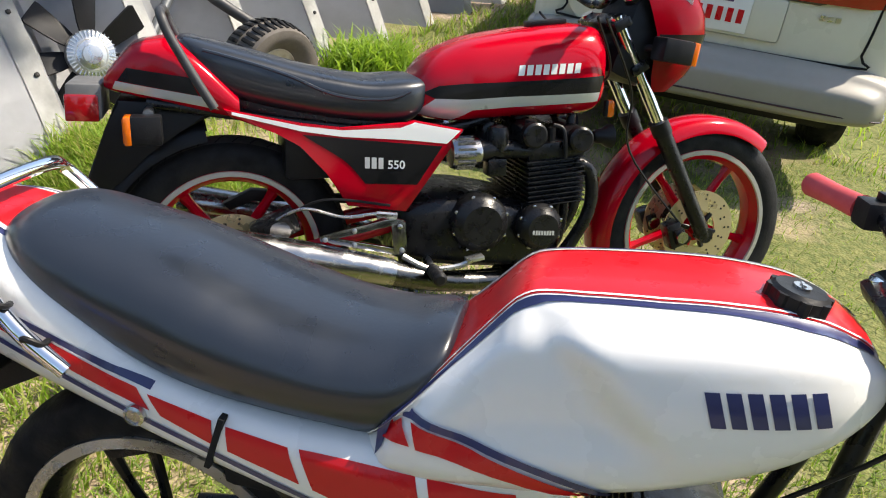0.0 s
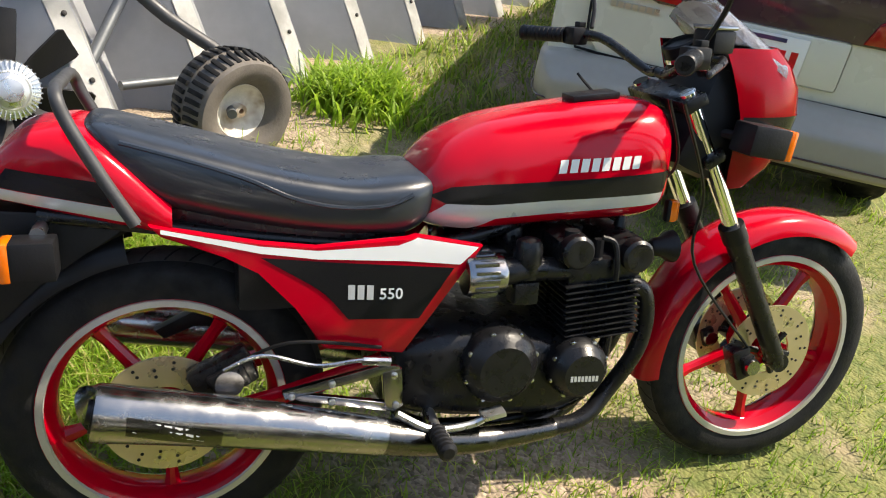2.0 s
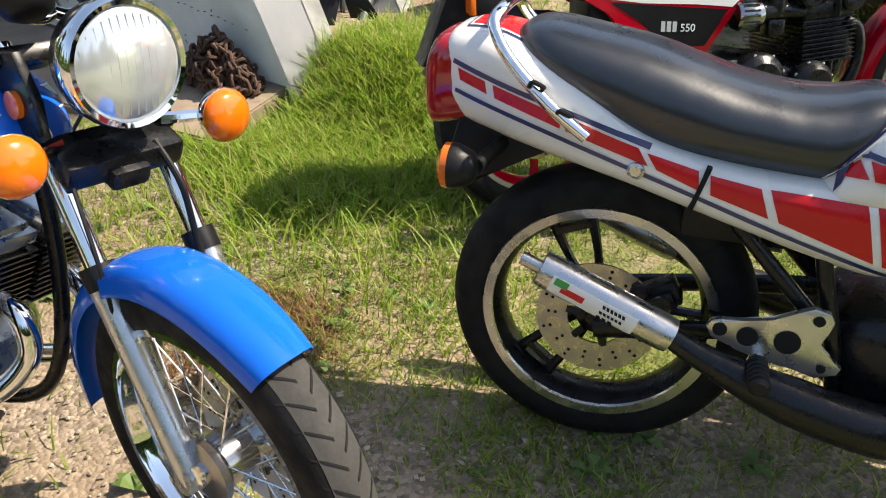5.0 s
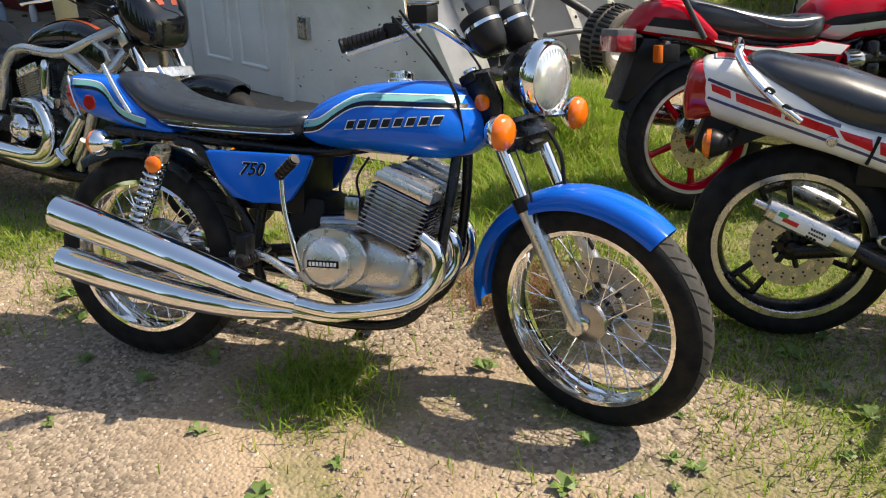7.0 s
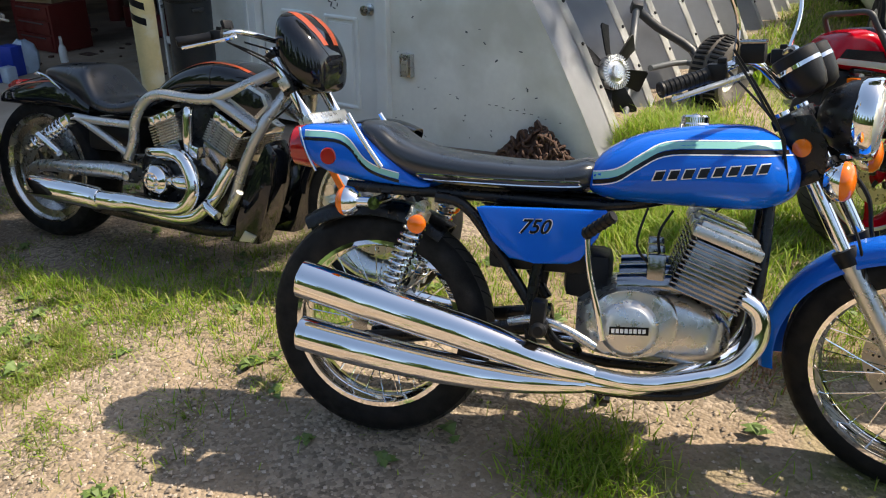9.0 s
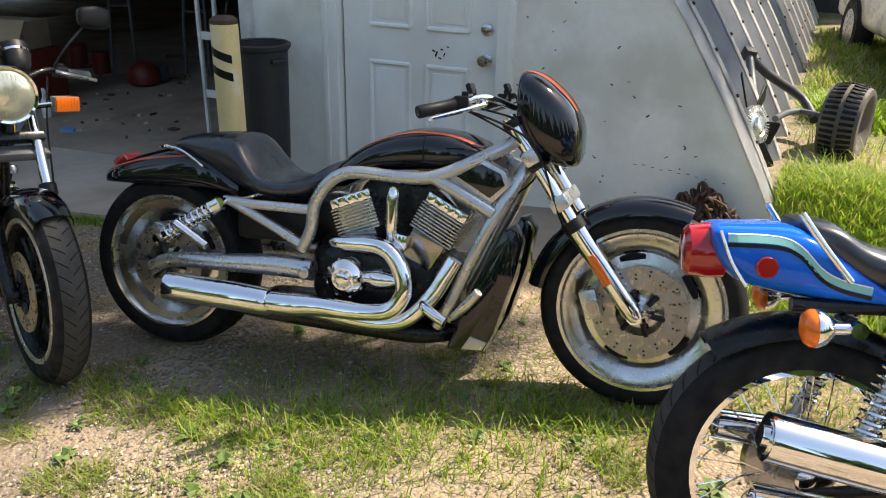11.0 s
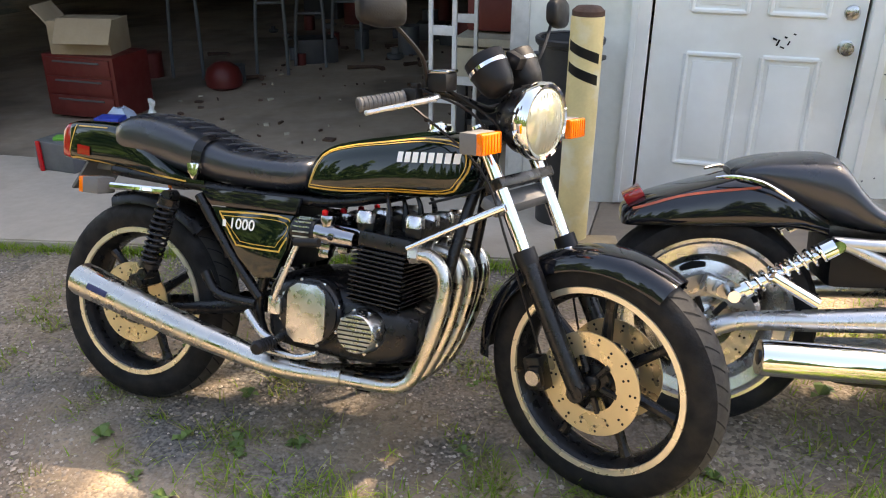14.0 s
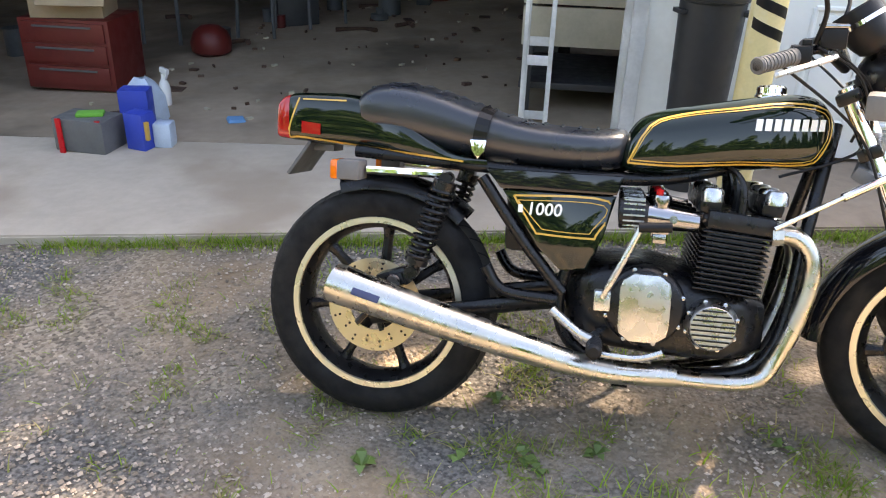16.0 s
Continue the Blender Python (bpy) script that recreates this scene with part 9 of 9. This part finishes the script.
def stripes_of_blades(name, label, category, spots, height, width, lean, colours, seed):
    """Grass: thin bent blades, three faces each, in one mesh."""
    rng = np.random.default_rng(seed)
    n = len(spots)
    xy = np.asarray(spots)
    z = np.array([ground_z(x, y) for x, y in xy]) - 0.006
    h = height * rng.uniform(0.5, 1.35, n) * xy_scale(xy)
    a = rng.uniform(0, 2 * np.pi, n)
    d = np.stack([np.cos(a), np.sin(a)], 1)
    s = np.stack([-d[:, 1], d[:, 0]], 1) * (width * rng.uniform(0.6, 1.3, n))[:, None]
    bend = (lean * rng.uniform(0.2, 1.4, n) * h)[:, None]
    b = np.c_[xy, z]
    pts = np.empty((n, 7, 3))
    for i, (f, wd) in enumerate(((0, 1.0), (0.4, 0.85), (0.75, 0.55))):
        mid = b + np.c_[d * bend * f * f, f * h]
        pts[:, 2 * i] = mid - np.c_[s * wd, np.zeros(n)]
        pts[:, 2 * i + 1] = mid + np.c_[s * wd, np.zeros(n)]
    pts[:, 6] = b + np.c_[d * bend, h * 0.93]
    data = bpy.data.meshes.new(name)
    k = np.arange(n)[:, None] * 7
    quads = np.concatenate([k + [[0, 1, 3, 2]], k + [[2, 3, 5, 4]]])
    tris = k + [[4, 5, 6]]
    data.from_pydata(pts.reshape(-1, 3).tolist(), [], quads.tolist() + tris.tolist())
    m = bpy.data.materials.new(name + "_blades")
    m.use_nodes = True
    nt = m.node_tree
    p = nt.nodes["Principled BSDF"]
    p.inputs["Roughness"].default_value = 0.55
    geo = nt.nodes.new("ShaderNodeNewGeometry")
    r = nt.nodes.new("ShaderNodeValToRGB")
    while len(r.color_ramp.elements) < len(colours):
        r.color_ramp.elements.new(0.5)
    for i, c in enumerate(colours):
        r.color_ramp.elements[i].position = i / (len(colours) - 1)
        r.color_ramp.elements[i].color = (*c, 1)
    nt.links.new(geo.outputs["Random Per Island"], r.inputs[0])
    nt.links.new(r.outputs[0], p.inputs["Base Color"])
    tr = nt.nodes.new("ShaderNodeBsdfTranslucent")
    nt.links.new(r.outputs[0], tr.inputs[0])
    mx = nt.nodes.new("ShaderNodeMixShader")
    mx.inputs[0].default_value = 0.55
    nt.links.new(p.outputs[0], mx.inputs[1])
    nt.links.new(tr.outputs[0], mx.inputs[2])
    nt.links.new(mx.outputs[0], nt.nodes["Material Output"].inputs[0])
    data.materials.append(m)
    return tagged(new(name, data), label, category, kind="stuff")


def xy_scale(xy):
    return np.array([0.75 + 0.5 * (0.5 + 0.5 * noise.noise(Vector((x * 1.3, y * 1.3, 7)))) for x, y in xy])


def free(x, y):
    """Whether grass may grow here: not on the apron or in the hut."""
    if x < -2.44 and y > apron_edge(x) - 0.02:
        return False
    return not (x < -2.44 and y > 2.0)


def cover_of(x, y):
    """How dense the low grass is."""
    g = 0.5 + 0.5 * noise.fractal(Vector((x * 1.1, y * 1.1, 1)), 1.0, 2.0, 3)
    back = smooth(0.4, 1.2, y) * smooth(-3.2, -2.1, x)
    c = 0.015 + 0.07 * smooth(-1.6, -0.6, x) + 0.6 * back * (1 - 0.75 * smooth(2.3, 3.4, y))
    if x < -2.6:
        c = 0.13 + 0.12 * smooth(0.55, 0.2, abs(y + 0.2))
    if x < -5.0:
        c = 0.10
    if x > -0.9:
        c += 0.3 * smooth(0.1, 0.35, noise.noise(Vector((x * 2.6, y * 2.6, 9))))
    return c * (0.15 + 1.9 * max(0, g - 0.25))


def tuft(x, y):
    """Sparse grass grows in small tufts."""
    return cover_of(x, y) * (1.0 if noise.noise(Vector((x * 5.5, y * 5.5, 4))) > 0.18 else 0.04)


def scatter(n, x0, x1, y0, y1, seed, dens):
    rng = random.Random(seed)
    out = []
    while len(out) < n:
        x, y = rng.uniform(x0, x1), rng.uniform(y0, y1)
        if free(x, y) and rng.random() < dens(x, y):
            out.append((x, y))
    return out


def plants():
    fresh = [(0.12, 0.21, 0.014), (0.18, 0.31, 0.022), (0.25, 0.40, 0.035), (0.32, 0.43, 0.05), (0.48, 0.42, 0.15)]
    dry = [(0.20, 0.24, 0.06), (0.30, 0.30, 0.09), (0.42, 0.35, 0.18), (0.18, 0.23, 0.05)]
    stripes_of_blades("lawn_grass", "short patchy yellow-green grass on sandy ground", "grass", scatter(90000, -4.0, 2.6, -1.2, 5.2, 1, cover_of), 0.038, 0.0022, 1.1, dry[:1] + fresh, 11)
    stripes_of_blades("sparse_grass", "thin tufts of grass in the gravel", "grass", scatter(24000, -8.0, -2.6, -1.6, 1.7, 2, tuft), 0.028, 0.0024, 1.6, dry + fresh[1:3], 12)

    rim = random.Random(77)
    edge = []
    while len(edge) < 5000:
        x = rim.uniform(-9.0, -2.5)
        if noise.noise(Vector((x * 1.7, 0, 2))) > -0.25:
            edge.append((x, apron_edge(x) - abs(rim.gauss(0, 0.045)) - 0.01))
    stripes_of_blades("edge_grass", "thin line of grass along the concrete edge", "grass", edge, 0.04, 0.0024, 1.2, fresh, 19)

    def tall(x, y):
        c = math.exp(-((x + 2.05) / 0.42) ** 2) * smooth(1.3, 1.9, y) * (1 - 0.96 * smooth(2.5, 2.9, y))
        c += 0.4 * math.exp(-((x + 1.85) / 0.4) ** 2 - ((y - 1.75) / 0.5) ** 2)
        return min(1, c)
    stripes_of_blades("tall_grass", "long bright green uncut grass beside the hut", "grass", scatter(17000, -2.7, -0.6, 1.0, 3.6, 3, tall), 0.095, 0.003, 1.0, fresh[1:], 13)

    def clump(x, y):
        return math.exp(-((x + 2.15) / 0.15) ** 2 - ((y - 4.1) / 0.17) ** 2)
    stripes_of_blades("day_lily_clump", "dense clump of broad green leaves by the hut", "plant", scatter(1300, -2.6, -1.0, 3.0, 5.0, 4, clump), 0.14, 0.008, 1.0, fresh[1:4], 14)

    def bank(x, y):
        return math.exp(-((x + 2.0) / 0.4) ** 2) * (0.35 + 0.65 * (noise.noise(Vector((x * 3, y * 1.2, 5))) > 0.0))
    stripes_of_blades("weeds", "tangled dry and green weeds on the bank", "weeds", scatter(4200, -2.5, -1.2, 4.1, 8.5, 5, bank), 0.085, 0.006, 1.1, dry + fresh, 15)

    def far(x, y):
        return 1.0
    stripes_of_blades("meadow_grass", "grass around and behind the parked car", "grass", scatter(7000, -1.4, 4.5, 5.0, 9.0, 6, far), 0.07, 0.004, 0.9, fresh, 16)
    # rank tufts in the gravel
    spots = []
    for cx, cy, rx, ry, n in ((-1.62, 0.05, 0.10, 0.10, 1300), (-2.5, 0.75, 0.25, 0.12, 900), (-3.4, 0.15, 0.28, 0.13, 1300), (-4.0, -0.02, 0.3, 0.06, 900), (-5.3, -0.3, 0.25, 0.08, 500), (-2.9, 0.45, 0.2, 0.1, 700)):
        spots += [(rim.gauss(cx, rx), rim.gauss(cy, ry)) for _ in range(n)]
    stripes_of_blades("grass_tufts", "small rank tufts of green grass in gravel", "grass", spots, 0.055, 0.0026, 1.1, fresh, 23)
    # dry red-brown patch
    stripes_of_blades("dead_grass", "patch of dead reddish grass", "grass", scatter(2600, -2.0, -0.9, 0.5, 1.3, 8, lambda x, y: math.exp(-((x + 1.42) / 0.17) ** 2 - ((y - 0.92) / 0.16) ** 2)), 0.04, 0.002, 1.3, [(0.25, 0.12, 0.06), (0.34, 0.18, 0.09), (0.28, 0.16, 0.08)], 18)
    # flat weeds: rosettes of broad leaves
    rng = random.Random(21)
    verts, faces = [], []
    for _ in range(220):
        while True:
            x, y = rng.uniform(-6.5, 0.4), rng.uniform(-1.5, 1.3)
            if free(x, y) and rng.random() < 0.15 + cover_of(x, y):
                break
        z = ground_z(x, y)
        big = rng.uniform(0.02, 0.05)
        for i in range(rng.randrange(5, 10)):
            a = rng.uniform(0, 2 * math.pi)
            l, w, up = big * rng.uniform(0.6, 1.2), big * 0.3, rng.uniform(0.15, 0.6) * big
            ca, sa = math.cos(a), math.sin(a)
            k = len(verts)
            for f, ww, zz in ((0, 0.1, 0), (0.5, 1, up), (1, 0.05, up * 0.7)):
                for s in (-1, 1):
                    verts.append((x + ca * l * f - sa * s * w * ww, y + sa * l * f + ca * s * w * ww, z + 0.004 + zz))
            faces += [(k, k + 1, k + 3, k + 2), (k + 2, k + 3, k + 5, k + 4)]
    data = bpy.data.meshes.new("ground_weeds")
    data.from_pydata(verts, [], faces)
    data.materials.append(mat("weed_leaf", (0.10, 0.155, 0.035), 0.6, var=0.35, scale=5))
    tagged(new("ground_weeds", data), "low broad-leaved weeds in the dirt", "weeds", kind="stuff")


def pebbles():
    rng = random.Random(31)
    verts, faces = [], []
    shape = [(1, 0, 0), (-1, 0, 0), (0, 1, 0), (0, -1, 0), (0, 0, 1), (0, 0, -1)]
    tri = [(0, 2, 4), (2, 1, 4), (1, 3, 4), (3, 0, 4), (2, 0, 5), (1, 2, 5), (3, 1, 5), (0, 3, 5)]
    count = 0
    while count < 60000:
        x, y = rng.uniform(-8.2, 0.6), rng.uniform(-1.9, 1.3)
        if not free(x, y):
            continue
        dens = 0.25 + 0.75 * smooth(-1.6, -3.0, x) * smooth(0.2, -0.6, y) + (0.4 if x < -5 else 0)
        if rng.random() > dens * (0.4 + 0.9 * abs(noise.noise(Vector((x * 1.5, y * 1.5, 9))))):
            continue
        count += 1
        s = rng.choice((0.003, 0.003, 0.004, 0.004, 0.005, 0.005, 0.006, 0.007, 0.009))
        z = ground_z(x, y) + s * 0.25
        k = len(verts)
        for p in shape:
            verts.append((x + s * p[0] * rng.uniform(0.7, 1.4), y + s * p[1] * rng.uniform(0.7, 1.4), z + s * p[2] * rng.uniform(0.5, 0.9)))
        faces += [tuple(k + i for i in t) for t in tri]
    data = bpy.data.meshes.new("gravel")
    data.from_pydata(verts, [], faces)
    m = bpy.data.materials.new("gravel_stone")
    m.use_nodes = True
    nt = m.node_tree
    geo = nt.nodes.new("ShaderNodeNewGeometry")
    r = nt.nodes.new("ShaderNodeValToRGB")
    r.color_ramp.elements.new(0.5)
    for e, (p, c) in zip(r.color_ramp.elements, ((0, (0.17, 0.135, 0.105)), (0.5, (0.34, 0.27, 0.21)), (1, (0.52, 0.43, 0.35)))):
        e.position, e.color = p, (*c, 1)
    nt.links.new(geo.outputs["Random Per Island"], r.inputs[0])
    nt.links.new(r.outputs[0], nt.nodes["Principled BSDF"].inputs["Base Color"])
    nt.nodes["Principled BSDF"].inputs["Roughness"].default_value = 0.9
    data.materials.append(m)
    tagged(new("gravel", data), "loose grey and tan gravel over the dirt", "gravel", kind="stuff")



def shade_tree():
    """A tall tree behind the hut: its crown shades the ground before the garage."""
    t = thing("tree", "tall leafy tree behind the hut", "tree")
    rng = np.random.default_rng(5)
    foot, hub = Vector((1.9, 11.2, ground_z(1.9, 11.2))), Vector((0.2, 8.6, 7.0))
    bm = bmesh.new()
    tube(bm, [foot - Vector((0, 0, 0.1)), foot + Vector((-0.1, -0.1, 2.5)), foot.lerp(hub, 0.65), hub], [0.34, 0.27, 0.22, 0.16], n=12)
    part("trunk", bm, BARK, t)
    centre = np.array((-1.5, 6.6, 9.0))
    tips = []
    for i in range(11):
        a = 2 * math.pi * i / 11
        tip = Vector(centre) + Vector((2.6 * math.cos(a), 1.7 * math.sin(a), 0.5 * math.sin(3 * a)))
        bm = bmesh.new()
        tube(bm, [hub - Vector((0, 0, 0.3 * (i % 3))), hub.lerp(tip, 0.5) + Vector((0, 0, 0.5)), tip], [0.1, 0.06, 0.02], n=7)
        part("limb", bm, BARK, t)
    n = 9000
    u = rng.normal(size=(n, 3))
    u /= np.linalg.norm(u, axis=1)[:, None]
    knots = centre + np.concatenate([rng.normal(size=(70, 3)) * (1.55, 1.0, 0.5)])
    pos = knots[rng.integers(0, 70, n)] + u * (rng.random(n) ** 0.5)[:, None] * (0.62, 0.55, 0.4)
    pos = np.concatenate([pos, centre + np.stack([rng.uniform(-1, 1, 2500) * 3.0, rng.uniform(-1, 1, 2500) * 2.0, rng.uniform(-0.7, 0.7, 2500)], 1)])
    keep = ((pos - centre) / (3.5, 2.4, 1.6))
    pos = pos[(keep ** 2).sum(1) < 1.0]
    n = len(pos)
    a = rng.normal(size=(n, 3))
    a /= np.linalg.norm(a, axis=1)[:, None]
    b = np.cross(a, rng.normal(size=(n, 3)))
    b /= np.linalg.norm(b, axis=1)[:, None]
    l, w = rng.uniform(0.09, 0.15, n)[:, None], rng.uniform(0.04, 0.07, n)[:, None]
    pts = np.stack([pos - a * l, pos + b * w, pos + a * l, pos - b * w], 1).reshape(-1, 3)
    data = bpy.data.meshes.new("crown")
    data.from_pydata(pts.tolist(), [], (np.arange(n)[:, None] * 4 + np.arange(4)).tolist())
    data.materials.append(LEAF)
    o = new("crown", data)
    o.parent = t


def woodland():
    """A belt of trees beyond the yard, on the side away from the hut."""
    rng = np.random.default_rng(9)
    n = 26000
    ang = rng.uniform(math.radians(185), math.radians(372), n)
    dist = rng.uniform(15, 21, n)
    top = 4.8 + 1.8 * np.sin(ang * 23) + 1.3 * np.sin(ang * 61 + 1)
    z = top * rng.random(n) ** 0.8
    pos = np.stack([-3 + dist * np.cos(ang), dist * np.sin(ang), z], 1)
    a = rng.normal(size=(n, 3))
    a /= np.linalg.norm(a, axis=1)[:, None]
    b = np.cross(a, rng.normal(size=(n, 3)))
    b /= np.linalg.norm(b, axis=1)[:, None]
    l, w = rng.uniform(0.25, 0.5, n)[:, None], rng.uniform(0.15, 0.3, n)[:, None]
    pts = np.stack([pos - a * l, pos + b * w, pos + a * l, pos - b * w], 1).reshape(-1, 3)
    data = bpy.data.meshes.new("far_trees")
    data.from_pydata(pts.tolist(), [], (np.arange(n)[:, None] * 4 + np.arange(4)).tolist())
    data.materials.append(LEAF)
    tagged(new("far_trees", data), "belt of leafy green trees beyond the yard", "trees", kind="stuff")


BINM = mat("dark_bin_plastic", (0.022, 0.023, 0.025), 0.5, var=0.15, scale=8)
CARDB = mat("dusty_cardboard", (0.36, 0.27, 0.17), 0.85, var=0.12, scale=6)
BARK = mat("tree_bark", (0.13, 0.10, 0.075), 0.9, var=0.3, scale=6, bump=0.6, bscale=18)
LEAF = mat("tree_leaf", (0.07, 0.13, 0.03), 0.5, var=0.3, scale=2)
shade_tree()
woodland()
bollard()
bin_and_board()
chain_pile()
dolly()
engine_fan()
car()
garage_clutter()
plants()
pebbles()
